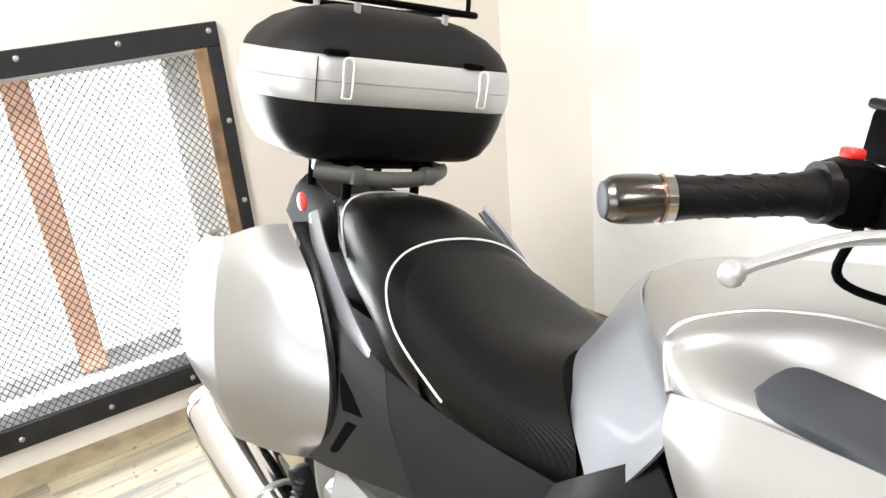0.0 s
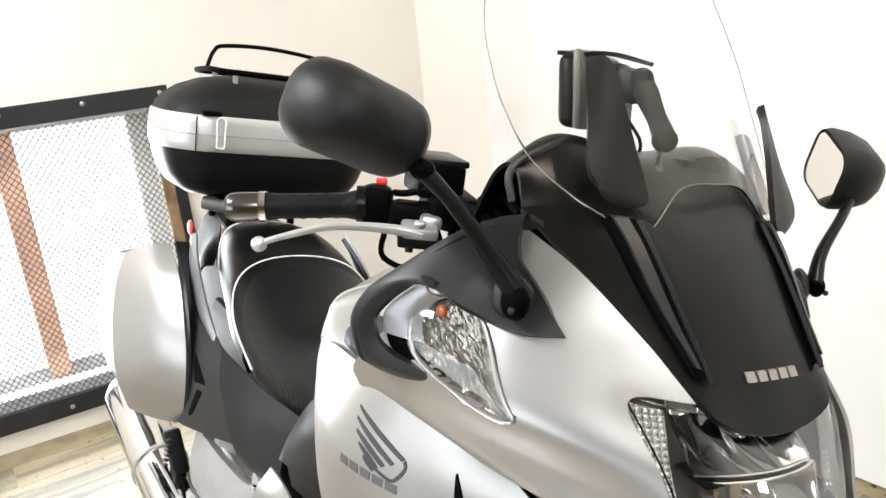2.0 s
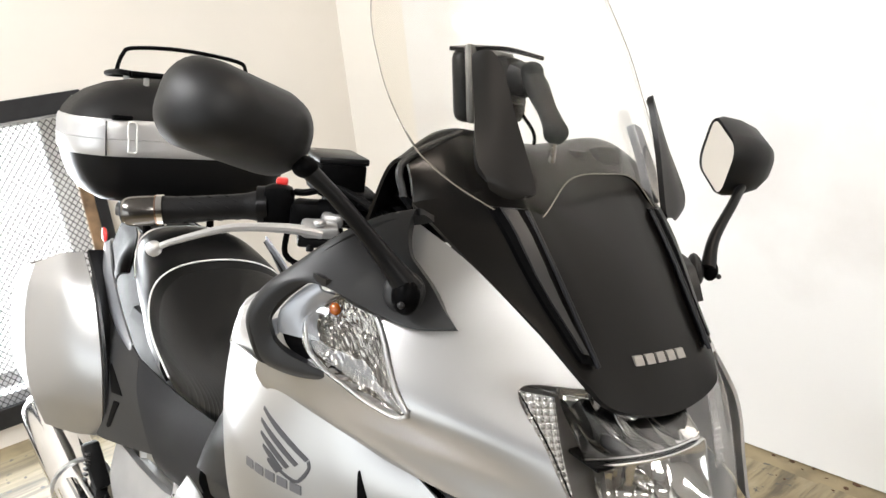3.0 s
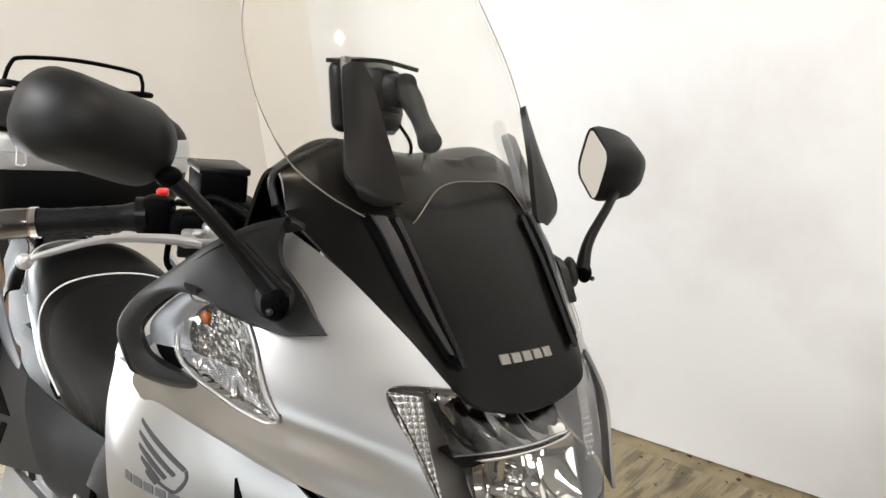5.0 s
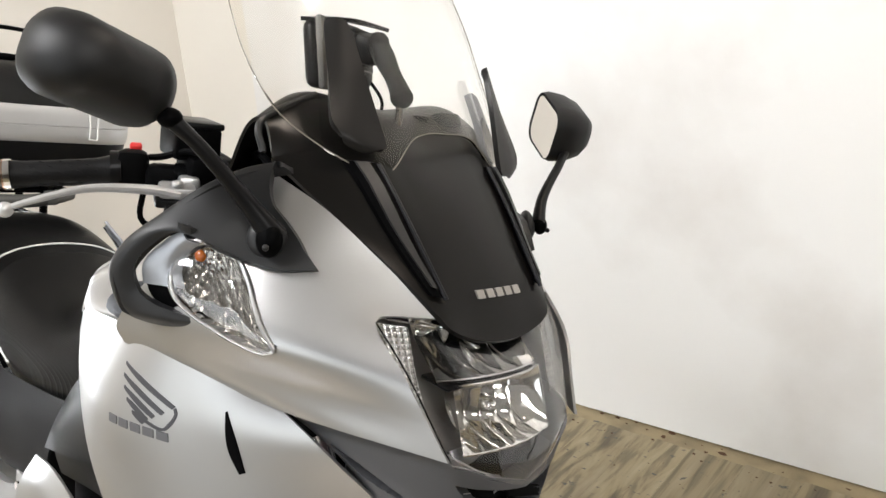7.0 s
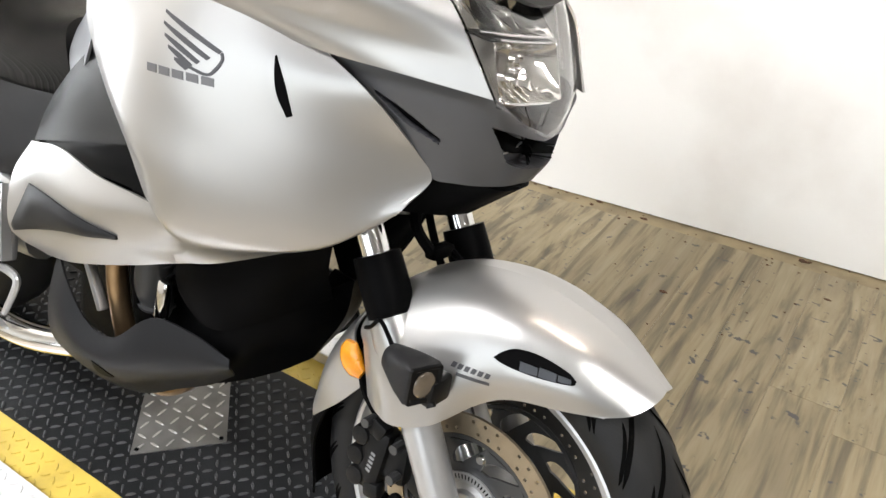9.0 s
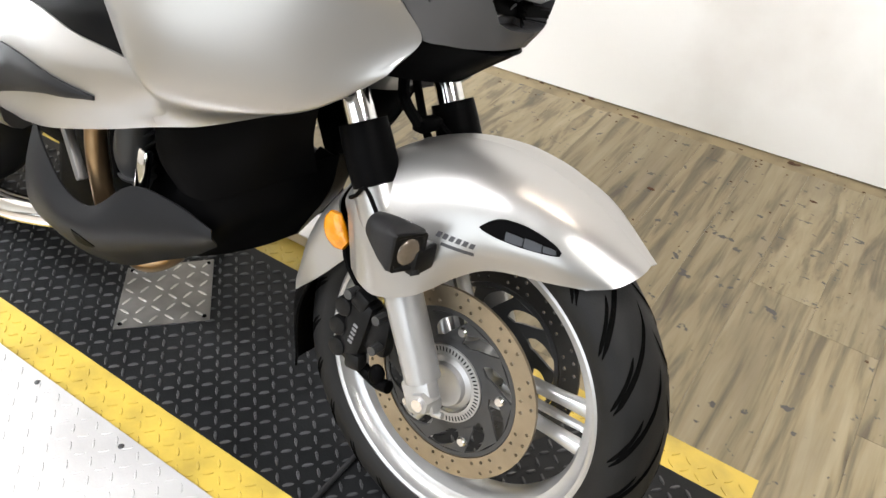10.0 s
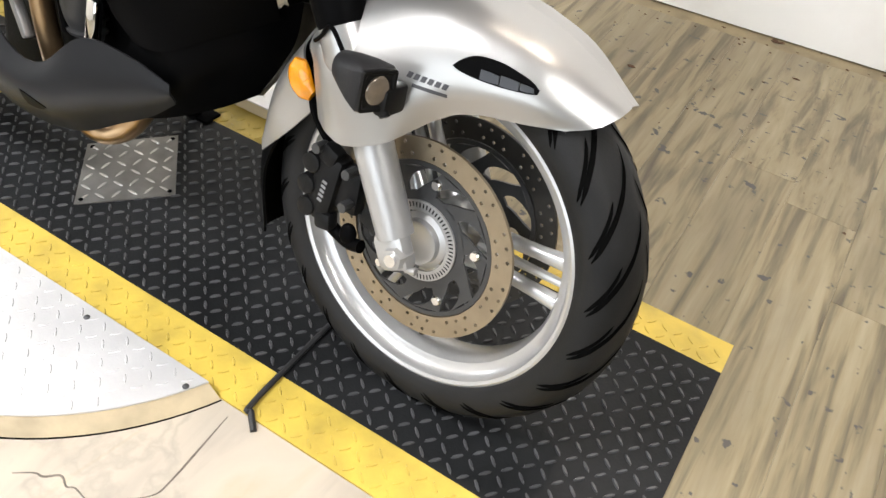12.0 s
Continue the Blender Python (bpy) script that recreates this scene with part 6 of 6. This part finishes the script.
part("swingarm", tube([(-1.476, -0.12, 0.305), (-1.2, -0.13, 0.34), (-0.98, -0.12, 0.37)], [0.03, 0.035, 0.04], 12), ALU, bike)
part("swingarm", tube([(-1.476, 0.12, 0.305), (-1.2, 0.13, 0.34), (-0.98, 0.12, 0.37)], [0.03, 0.035, 0.04], 12), ALU, bike)
part("engine_block", joined(joined(block((-0.66, 0, 0.42), (0.36, 0.24, 0.26), 0.04), block((-0.60, 0, 0.60), (0.30, 0.24, 0.22), 0.05)), block((-0.90, 0, 0.45), (0.20, 0.22, 0.26), 0.04)), BLACK, bike, "black engine block")
# black block added so the gap behind the belly pan stays dark
part("gearbox", block((-0.80, 0, 0.33), (0.24, 0.20, 0.24), 0.04), BLACK, bike, "black block added to darken the gap behind the belly pan")
part("cylinder", tube([(-0.625, -0.09, 0.37), (-0.620, -0.135, 0.42), (-0.615, -0.14, 0.50)], [0.036, 0.032, 0.032], 18), CARRIER, bike, "dark engine cylinder")
for k in range(5):
    part("cooling_fin", tube([(-0.620, -0.122 - 0.002 * k, 0.395 + 0.020 * k), (-0.6195, -0.124 - 0.002 * k, 0.400 + 0.020 * k)], 0.039, 18, 3), CARRIER, bike)
part("engine_strap", block((-0.578, -0.150, 0.415), (0.026, 0.016, 0.075), 0.006, (0, 6, 0)), CHROME, bike, "polished engine strap")
part("exhaust_header", tube([(-0.690, -0.150, 0.52), (-0.697, -0.155, 0.44), (-0.690, -0.150, 0.36), (-0.68, -0.13, 0.26), (-0.70, -0.08, 0.20)], 0.0185, 14, 30), BRONZE, bike, "heat-tinted exhaust header")
part("frame_strut", block((-0.752, -0.160, 0.385), (0.014, 0.018, 0.11), 0.004, (0, -30, 0)), ALU, bike, "bare aluminium strut")
part("hose", tube([(-0.58, -0.16, 0.50), (-0.63, -0.165, 0.47), (-0.64, -0.15, 0.38)], 0.009, 8, 16), BLACK, bike)
shell("radiator_side", [
    [(-0.535, -0.165, 0.530), (-0.450, -0.170, 0.560), (-0.330, -0.150, 0.600), (-0.270, -0.110, 0.640)],
    [(-0.510, -0.172, 0.470), (-0.440, -0.172, 0.500), (-0.350, -0.140, 0.540), (-0.290, -0.090, 0.570)],
    [(-0.470, -0.160, 0.425), (-0.425, -0.150, 0.430), (-0.360, -0.100, 0.470), (-0.318, -0.040, 0.500)],
], BLACK, "satin black radiator side panel")
shell("front_lower_cowl", [
    [(-0.480, -0.150, 0.440), (-0.420, -0.145, 0.440), (-0.350, -0.085, 0.490), (-0.315, 0.000, 0.520)],
    [(-0.520, -0.145, 0.370), (-0.420, -0.128, 0.380), (-0.360, -0.070, 0.420), (-0.325, 0.000, 0.450)],
    [(-0.620, -0.100, 0.240), (-0.500, -0.095, 0.280), (-0.420, -0.050, 0.320), (-0.380, 0.000, 0.350)],
], BLACK, "black lower cowl")
belly_tree = shell("belly_pan", [
    [(-0.806, -0.190, 0.430), (-0.760, -0.205, 0.395), (-0.690, -0.210, 0.345), (-0.620, -0.206, 0.345), (-0.545, -0.192, 0.410), (-0.470, -0.168, 0.405), (-0.412, -0.148, 0.382)],
    [(-0.800, -0.212, 0.340), (-0.750, -0.222, 0.320), (-0.690, -0.226, 0.305), (-0.620, -0.218, 0.310), (-0.545, -0.198, 0.345), (-0.470, -0.170, 0.365), (-0.408, -0.150, 0.372)],
    [(-0.795, -0.205, 0.270), (-0.740, -0.205, 0.260), (-0.690, -0.202, 0.255), (-0.620, -0.192, 0.265), (-0.545, -0.176, 0.300), (-0.470, -0.158, 0.335), (-0.408, -0.146, 0.366)],
    [(-0.785, -0.160, 0.205), (-0.740, -0.150, 0.195), (-0.690, -0.140, 0.195), (-0.620, -0.135, 0.215), (-0.545, -0.130, 0.260), (-0.470, -0.130, 0.305), (-0.412, -0.135, 0.352)],
], MIDDARK, "dark grey belly pan", nu=36)
both("belly_vent", laid(belly_tree, [(-0.655, 0.292), (-0.640, 0.285), (-0.625, 0.268)], [(-0.662, 0.262), (-0.650, 0.258), (-0.632, 0.262)], 0.0015, 0.002, 8, 4), BLACK, bike, "black vent")
both("belly_screw", ellipsoid((-0.478, -0.166, 0.398), (0.006, 0.004, 0.006), None, 10), CHROME, bike)
part("exhaust_collector", tube([(-0.80, -0.03, 0.170), (-0.765, -0.02, 0.128), (-0.735, 0.0, 0.120), (-0.70, 0.02, 0.150), (-0.66, 0.03, 0.22)], 0.024, 14, 30), BRONZE, bike, "heat-tinted exhaust collector")
part("exhaust_pipe", tube([(-0.76, -0.15, 0.245), (-0.90, -0.20, 0.225), (-1.05, -0.235, 0.245), (-1.20, -0.250, 0.275)], 0.026, 14, 24), CHROME, bike, "chrome exhaust pipe")
muf = part("muffler", tube([(-1.12, -0.240, 0.255), (-1.20, -0.250, 0.275), (-1.40, -0.262, 0.315), (-1.70, -0.280, 0.372), (-1.78, -0.284, 0.388)], [0.030, 0.055, 0.062, 0.062, 0.062, 0.060, 0.045], 24, 40), CHROME, bike, "polished chrome muffler")
part("heat_shield", tube([(-1.02, -0.255, 0.285), (-1.15, -0.285, 0.315), (-1.37, -0.305, 0.355)], [0.018, 0.026, 0.022], 14, 20), CHROME, muf)
part("clamp", tube([(-1.435, -0.2640, 0.322), (-1.443, -0.2645, 0.3235)], 0.066, 28, 3), ALU, muf)
hanger = part("peg_hanger", patch([
    [(-1.310, -0.205, 0.470), (-1.200, -0.190, 0.455), (-1.080, -0.175, 0.450), (-0.960, -0.190, 0.500)],
    [(-1.290, -0.222, 0.410), (-1.200, -0.205, 0.400), (-1.080, -0.190, 0.400), (-0.950, -0.200, 0.430)],
    [(-1.280, -0.218, 0.360), (-1.200, -0.205, 0.340), (-1.080, -0.195, 0.345), (-0.940, -0.205, 0.360)],
], 0.018, 24, 12), ALU, bike, "cast aluminium footrest hanger")
# black ellipsoid on the casting stands for a shaded hollow
part("hanger_recess", ellipsoid((-1.235, -0.214, 0.418), (0.020, 0.006, 0.018), None, 14), BLACK, hanger)
part("passenger_peg", block((-1.345, -0.255, 0.405), (0.034, 0.036, 0.105), 0.008, (12, -18, 0)), GRIP, bike, "grey ribbed passenger footrest")
for k in range(6):
    part("peg_rib", block((-1.345 + 0.0046 * (k - 2.5), -0.275, 0.405 + 0.014 * (k - 2.5)), (0.030, 0.008, 0.006), 0.002, (12, -18, 0)), GREY, bike)
part("rider_peg", tube([(-0.98, -0.18, 0.355), (-0.985, -0.285, 0.350)], [0.014, 0.016, 0.016], 12, 6), GRIP, bike, "rider footrest")
part("rider_plate", block((-0.985, -0.190, 0.430), (0.070, 0.016, 0.160), 0.006, (0, 8, 0)), ALU, bike, "aluminium rider footrest plate")
for z in (0.37, 0.42, 0.49):
    part("plate_bolt", tube([(-0.98, -0.195, z), (-0.98, -0.206, z)], 0.010, 10, 3), CHROME, bike)
pedal = part("brake_pedal", tube([(-1.00, -0.205, 0.33), (-0.930, -0.215, 0.345), (-0.905, -0.215, 0.33), (-0.935, -0.222, 0.26)], [0.008, 0.008, 0.007, 0.006], 8, 20), ALU, bike, "aluminium brake pedal")
part("pedal_pad", block((-0.945, -0.225, 0.243), (0.050, 0.045, 0.010), 0.003, (-14, 12, 0)), ALU, pedal)
for k in range(5):
    part("pad_rib", block((-0.963 + 0.009 * k, -0.2255, 0.2495 - 0.0018 * k), (0.003, 0.040, 0.003), 0.0, (-14, 12, 0)), MIDGREY, pedal)
part("side_stand", tube([(-0.82, 0.14, 0.24), (-0.80, 0.22, 0.10), (-0.79, 0.265, 0.073)], [0.016, 0.013, 0.012], 10), BLACK, bike, "black side stand")
part("stand_foot", block((-0.785, 0.272, 0.072), (0.07, 0.045, 0.008), 0.003, (14, 0, 0)), BLACK, bike)

# ---- mat, turntable and floor ----
MAT_TURN = radians(3.3)
MT = Matrix.Rotation(MAT_TURN, 4, "Z")
MX0, MX1 = -1.735, 0.4375


def mat_strip(y0, y1):
    b = aabb(MX0, MX1, y0, y1, ZF, 0.0)
    b.transform(MT)
    return b


def lozenge(bm, x, y, z, a, ln, wd, ht, m):
    """One raised bar of a tread pattern."""
    c, s = math.cos(a), math.sin(a)
    ring = []
    for k in range(8):
        t = 2 * math.pi * k / 8
        px, py = ln / 2 * math.cos(t), wd / 2 * math.sin(t) * (0.8 if k % 4 else 1)
        ring.append((px, py))
    out = [bm.verts.new(m @ Vector((x + px * c - py * s, y + px * s + py * c, z))) for px, py in ring]
    top = [bm.verts.new(m @ Vector((x + 0.72 * (px * c - py * s), y + 0.72 * (px * s + py * c), z + ht))) for px, py in ring]
    bm.faces.new(top)
    for k in range(8):
        j = (k + 1) % 8
        bm.faces.new((out[k], out[j], top[j], top[k]))


def tread(inside, x0, x1, y0, y1, z, m, pitch, ln, wd, ht):
    bm = bmesh.new()
    nx, ny = int((x1 - x0) / pitch), int((y1 - y0) / pitch)
    for i in range(nx):
        for j in range(ny):
            x, y = x0 + (i + 0.5) * pitch, y0 + (j + 0.5) * pitch
            if inside(x, y):
                lozenge(bm, x, y, z, radians(48 if (i + j) % 2 else -42), ln, wd, ht, m)
    return bm


rubber_mat = thing("rubber_mat", mat_strip(-0.1147, 0.3238), MATBLACK, "black rubber tread mat with worn yellow edges on the floor", "mat", smooth=False)
PITCH = 0.0246
tr = part("tread", tread(lambda x, y: True, MX0, MX1, -0.1130, 0.3230, 0.0, MT, PITCH, 0.0215, 0.0068, 0.0036), TREADBAR, rubber_mat)
tr["kind"] = "stuff"
for y0, y1 in ((-0.2013, -0.1147), (0.3238, 0.3974)):
    edge = part("yellow_edge", mat_strip(y0, y1), MATYELLOW, rubber_mat, "worn yellow edge stripe", False)
    tr = part("edge_tread", tread(lambda x, y: True, MX0, MX1, y0 + 0.001, y1, 0.0, MT, PITCH, 0.0205, 0.0060, 0.0020), MATYELLOW, edge)
    tr["kind"] = "stuff"

# round aluminium tread plate on a board, to both sides of the mat
TC, TR = Vector((-0.7115, -0.003)), 0.534


def disc_outline(sign, r, lim):
    """The part of the disc beyond the mat's edge."""
    c, s = math.cos(MAT_TURN), math.sin(MAT_TURN)
    cx, cy = TC.x * c + TC.y * s, -TC.x * s + TC.y * c
    h = abs(lim - cy)
    a0 = math.asin(min(1, h / r))
    pts = []
    for k in range(49):
        a = a0 + (math.pi - 2 * a0) * k / 48
        pts.append((cx + r * math.cos(a), cy + sign * r * math.sin(a)))
    return [tuple((MT @ Vector((x, y, 0)))[:2]) for x, y in (pts if sign > 0 else pts[::-1])]


def sloped(foot, rim, low, high):
    bm = bmesh.new()
    skin(bm, [[(x, y, low) for x, y in foot], [(x, y, high) for x, y in rim]], True, True)
    bmesh.ops.recalc_face_normals(bm, faces=bm.faces)
    return bm


for sign, lim in ((-1, -0.2035), (1, 0.3995)):
    board = thing("turntable_board", sloped(disc_outline(sign, TR + 0.020, lim), disc_outline(sign, TR - 0.002, lim), ZF, 0.0265), BOARD, "round wooden turntable board with an aluminium tread plate top", "turntable", smooth=False)
    plate = part("tread_plate", slab(disc_outline(sign, TR, lim), 0.0268, 0.030), TREADPLATE, board, "bright aluminium tread plate", False)
    c0, s0 = math.cos(MAT_TURN), math.sin(MAT_TURN)
    ctr = (TC.x * c0 + TC.y * s0, -TC.x * s0 + TC.y * c0)
    inside = (lambda x, y, sg=sign, lm=lim: sg * y > sg * lm + 0.012 and math.hypot(x - ctr[0], y - ctr[1]) < TR - 0.014)
    pt = part("plate_tread", tread(inside, ctr[0] - TR, ctr[0] + TR, ctr[1] - TR, ctr[1] + TR, 0.030, MT, 0.0262, 0.0195, 0.0052, 0.0016), TREADPLATE, plate)
    pt["kind"] = "stuff"
    for x, y in ((-0.242, -0.245), (-0.469, -0.252), (-0.70, -0.262), (-0.92, -0.272)):
        if sign < 0:
            part("screw", ellipsoid((x, y, 0.0305), (0.0055, 0.0055, 0.003), None, 10), CARRIER, plate)
    # thin black slab draws the shade line round the board's foot
    part("board_gap", slab(disc_outline(sign, TR + 0.0212, lim), ZF, ZF + 0.0028), BLACK, board, "", False)

sq = [Vector((-0.876, 0.051)), Vector((-0.762, 0.192)), Vector((-0.620, 0.060)), Vector((-0.742, -0.082))]
steel = thing("steel_plate", slab([tuple(p) for p in sq], 0.0018, 0.0045), DULLPLATE, "square of worn steel tread plate screwed to the mat", "steel plate", smooth=False)
e1, e2 = (sq[1] - sq[0]), (sq[3] - sq[0])
bm = bmesh.new()
for i in range(6):
    for j in range(6):
        p = sq[0] + e1 * ((i + 0.5) / 6) + e2 * ((j + 0.5) / 6)
        lozenge(bm, p.x, p.y, 0.0045, math.atan2(e1.y, e1.x) + radians(45 if (i + j) % 2 else -45), 0.026, 0.0065, 0.0020, Matrix())
part("plate_tread", bm, PLATEBAR, steel)["kind"] = "stuff"
for k, f in ((0, 0.07), (1, 0.07), (2, 0.07), (3, 0.07)):
    p = sq[k].lerp((sq[0] + sq[2]) / 2, 0.12)
    part("screw", ellipsoid((p.x, p.y, 0.0052), (0.005, 0.005, 0.002), None, 10), BLACK, steel)
thing("tie_bar", tube([(-0.168, 0.045, 0.006), (-0.163, -0.060, 0.006), (-0.154, -0.196, 0.006), (-0.145, -0.206, 0.005), (-0.120, -0.226, ZF + 0.005)], 0.0052, 8, 40), STEELBLACK, "thin black steel bar lying across the mat", "bar")

bm = slab([tuple((MT @ Vector((x, y, 0)))[:2]) for x, y in ((-1.25, -0.2025), (0.36, -0.2025), (0.44, -0.60), (0.30, -1.30), (-1.25, -1.30))], ZF, ZF + 0.0025)
thing("floor_veneer", bm, PALEFLOOR, "pale marbled veneer sheet with dark cracks on the floor", "floor sheet", kind="structure", smooth=False)
for pts in ([(-0.171, -0.231), (-0.163, -0.29), (-0.155, -0.355), (-0.158, -0.388), (-0.197, -0.428)], [(-0.339, -0.485), (-0.315, -0.466), (-0.300, -0.462), (-0.282, -0.446), (-0.262, -0.452), (-0.25, -0.446), (-0.219, -0.447), (-0.197, -0.430)]):
    thing("floor_crack", tube([(x, y, ZF + 0.0022) for x, y in pts], [0.0010, 0.0020, 0.0014, 0.0008], 5, 30), CRACK, "thin dark crack in the pale floor sheet", "crack", "cracks in the floor sheet")

# planks
def plank_mesh(w, ln):
    b = box(w - 0.0004, ln - 0.0004, 0.006, None, 0.0003, 1)
    me = bpy.data.meshes.new("plank")
    b.to_mesh(me)
    b.free()
    me.materials.append(PLANKMAT)
    return me


floor = bpy.data.objects["floor"]
PW, PL = 0.152, 1.22
pm = plank_mesh(PW, PL)
random.seed(4)
FT = Matrix.Rotation(radians(3.3), 4, "Z")
far = bmesh.new()
for i in range(-17, 33):
    x = i * PW + 0.03
    # the row starts at the foot of the wall
    top = 1.50 + (x + 0.09) * (math.tan(WALL_TURN) - math.tan(radians(3.3)))
    first = random.uniform(0.35, 1.0)
    for j in range(7):
        ln = first if j == 0 else 1.0
        y = top - first * PL / 2 if j == 0 else top - (first + j - 0.5) * PL
        p = FT @ Vector((x, y, ZF - 0.003))
        if not (-2.50 < p.x < 4.95 and -4.4 < p.y):
            continue
        m = Matrix.Translation(p) @ FT @ Matrix.Diagonal((1, ln, 1, 1))
        if p.x < 2.3 and p.y > -2.6:
            ob = new("plank", pm)
            ob.parent = floor
            ob.matrix_basis = m
        else:
            box(PW - 0.0004, PL - 0.0004, 0.006, m, 0.0, 1, far)
ob = part("far_planks", far, PLANKMAT, floor, "", False)
ob["kind"] = "stuff"
# worn chips where the planks meet the wall
random.seed(7)
for k in range(16):
    s = random.uniform(-0.8, 1.6)
    p = along_wall(s, random.uniform(0.015, 0.05) if k % 3 else random.uniform(0.05, 0.5), ZF + 0.0012)
    b = bmesh.new()
    n = random.randint(5, 8)
    r = random.uniform(0.004, 0.016)
    slab([(p.x + r * random.uniform(0.5, 1.6) * math.cos(2 * math.pi * q / n), p.y + r * random.uniform(0.3, 0.9) * math.sin(2 * math.pi * q / n)) for q in range(n)], ZF, ZF + 0.0012, b)
    thing("floor_chip", b, CHIP, "small dark brown chip on the plank floor", "debris", "chips on the floor", smooth=False)

bm = bmesh.new()
for k in range(130):
    near = random.random() < 0.5
    p = along_wall(random.uniform(-0.9, 1.9), random.uniform(0.01, 0.12) if near else random.uniform(0.12, 1.1), 0)
    n, r = random.randint(4, 6), random.uniform(0.0012, 0.0065) * (1.0 if near else 0.7)
    t = random.uniform(0, 3)
    slab([(p.x + r * random.uniform(0.6, 1.5) * math.cos(2 * math.pi * q / n + t), p.y + r * random.uniform(0.4, 1.0) * math.sin(2 * math.pi * q / n + t)) for q in range(n)], ZF, ZF + 0.0010, bm)
thing("floor_grit", bm, CHIP, "fine dark grit scattered on the plank floor", "debris", kind="stuff", smooth=False)

# ---- window and its guard ----
win = thing("window_1", aabb(XW - 0.20, XW - 0.15, -0.765, -0.700, 0.12, 1.11), PAINTWHITE, "low white-framed window with a brown mullion, glaring daylight behind", "window", kind="structure", smooth=False)
part("window_frame", aabb(XW - 0.20, XW - 0.15, 0.120, 0.185, 0.12, 1.11), PAINTWHITE, win, "", False)
part("window_frame", aabb(XW - 0.20, XW - 0.15, -0.700, 0.120, 1.055, 1.11), PAINTWHITE, win, "", False)
part("window_sill", aabb(XW - 0.215, XW - 0.012, -0.764, 0.184, 0.1205, 0.175, None, 0.004), SILLGREY, win, "grey window sill", False)
part("mullion", aabb(-2.72, -2.66, -0.333, -0.262, 0.175, 1.108, None, 0.004), POSTWOOD, win, "brown wooden mullion", False)
pane = part("pane", aabb(XW - 0.182, XW - 0.178, -0.700, 0.120, 0.175, 1.055), PANEGLASS, win, "window glass", False)
pane.visible_shadow = False
thing("backdrop", aabb(-3.40, -3.38, -3.0, 2.4, -0.5, 3.0), DAYGLOW, "bright overexposed daylight outside the window", "backdrop", kind="structure", smooth=False)

guard = thing("window_guard", aabb(XW, XW + 0.018, -0.83, 0.245, 1.088, 1.155, None, 0.002), STEELBLACK, "black steel window guard with expanded mesh bolted to the wall", "window guard", smooth=False)
part("bottom_bar", aabb(XW, XW + 0.018, -0.83, 0.245, 0.062, 0.135, None, 0.002), STEELBLACK, guard, "", False)
part("side_bar", aabb(XW, XW + 0.0178, -0.83, -0.762, 0.1355, 1.0875, None, 0.002), STEELBLACK, guard, "", False)
part("side_bar", aabb(XW, XW + 0.0178, 0.207, 0.245, 0.1355, 1.0875, None, 0.002), STEELBLACK, guard, "", False)
part("inner_batten", aabb(XW, XW + 0.014, 0.166, 0.2065, 0.1355, 1.0875, None, 0.002), RUSTWOOD, guard, "stained brown wooden batten", False)
part("inner_edge", aabb(XW, XW + 0.022, -0.762, 0.166, 1.080, 1.0875), ALU, guard, "bare steel edge", False)
part("inner_edge", aabb(XW, XW + 0.022, -0.765, -0.760, 0.1355, 1.080), ALU, guard, "bare steel edge", False)
for y, z in [(0.218 - 0.252 * k, 1.132) for k in range(5)] + [(0.228, 0.87), (0.228, 0.62), (0.228, 0.36)] + [(-0.796 + 0.25 * k, 0.094) for k in range(5)] + [(-0.800, 0.40), (-0.800, 0.62), (-0.800, 0.87)]:
    b = ellipsoid((XW + 0.019, y, z), (0.006, 0.0085, 0.0085), None, 10)
    part("bolt", b, ALU, guard, "bolt head")
# expanded mesh
bm = bmesh.new()
DY, DZ, HW = 0.0430, 0.0255, 0.0021
y0, y1, z0, z1 = -0.760, 0.168, 0.130, 1.085
nj = int((z1 - z0) / DZ)
for j in range(nj):
    for sgn in (1, -1):
        k = 0
        y = y0
        while y < y1 - 1e-6:
            za = z0 + j * DZ + (DZ if (k % 2 == 0) == (sgn > 0) else 0)
            zb = z0 + j * DZ + (0 if (k % 2 == 0) == (sgn > 0) else DZ)
            ye = y + DY / 2
            xs = XW + 0.004
            v = [bm.verts.new(p) for p in ((xs, y, za - HW), (xs, ye, zb - HW), (xs, ye, zb + HW), (xs, y, za + HW), (xs - 0.003, y, za - HW), (xs - 0.003, ye, zb - HW))]
            bm.faces.new((v[0], v[1], v[2], v[3]))
            bm.faces.new((v[1], v[0], v[4], v[5]))
            y = ye
            k += 1
me_ob = part("expanded_mesh", bm, MESHWIRE, guard, "black expanded metal mesh", False)
me_ob["kind"] = "stuff"
part("lock_plate", aabb(XW - 0.010, XW - 0.006, -0.760, -0.640, 0.240, 0.378), STEELBLACK, guard, "black steel lock plate", False)
part("lock_plate", aabb(XW - 0.010, XW - 0.006, -0.760, -0.625, 0.850, 0.982), STEELBLACK, guard, "black steel lock plate", False)
latch = part("slide_latch", joined(aabb(XW + 0.018, XW + 0.026, -0.820, -0.772, 0.285, 0.335, None, 0.002), aabb(XW + 0.018, XW + 0.028, -0.755, -0.705, 0.300, 0.345, None, 0.002)), BRASSY, guard, "worn steel slide latch")
part("latch_rod", tube([(XW + 0.032, -0.80, 0.312), (XW + 0.032, -0.715, 0.322), (XW + 0.034, -0.695, 0.322), (XW + 0.036, -0.692, 0.300), (XW + 0.036, -0.690, 0.262)], 0.005, 8, 40), ALU, latch)
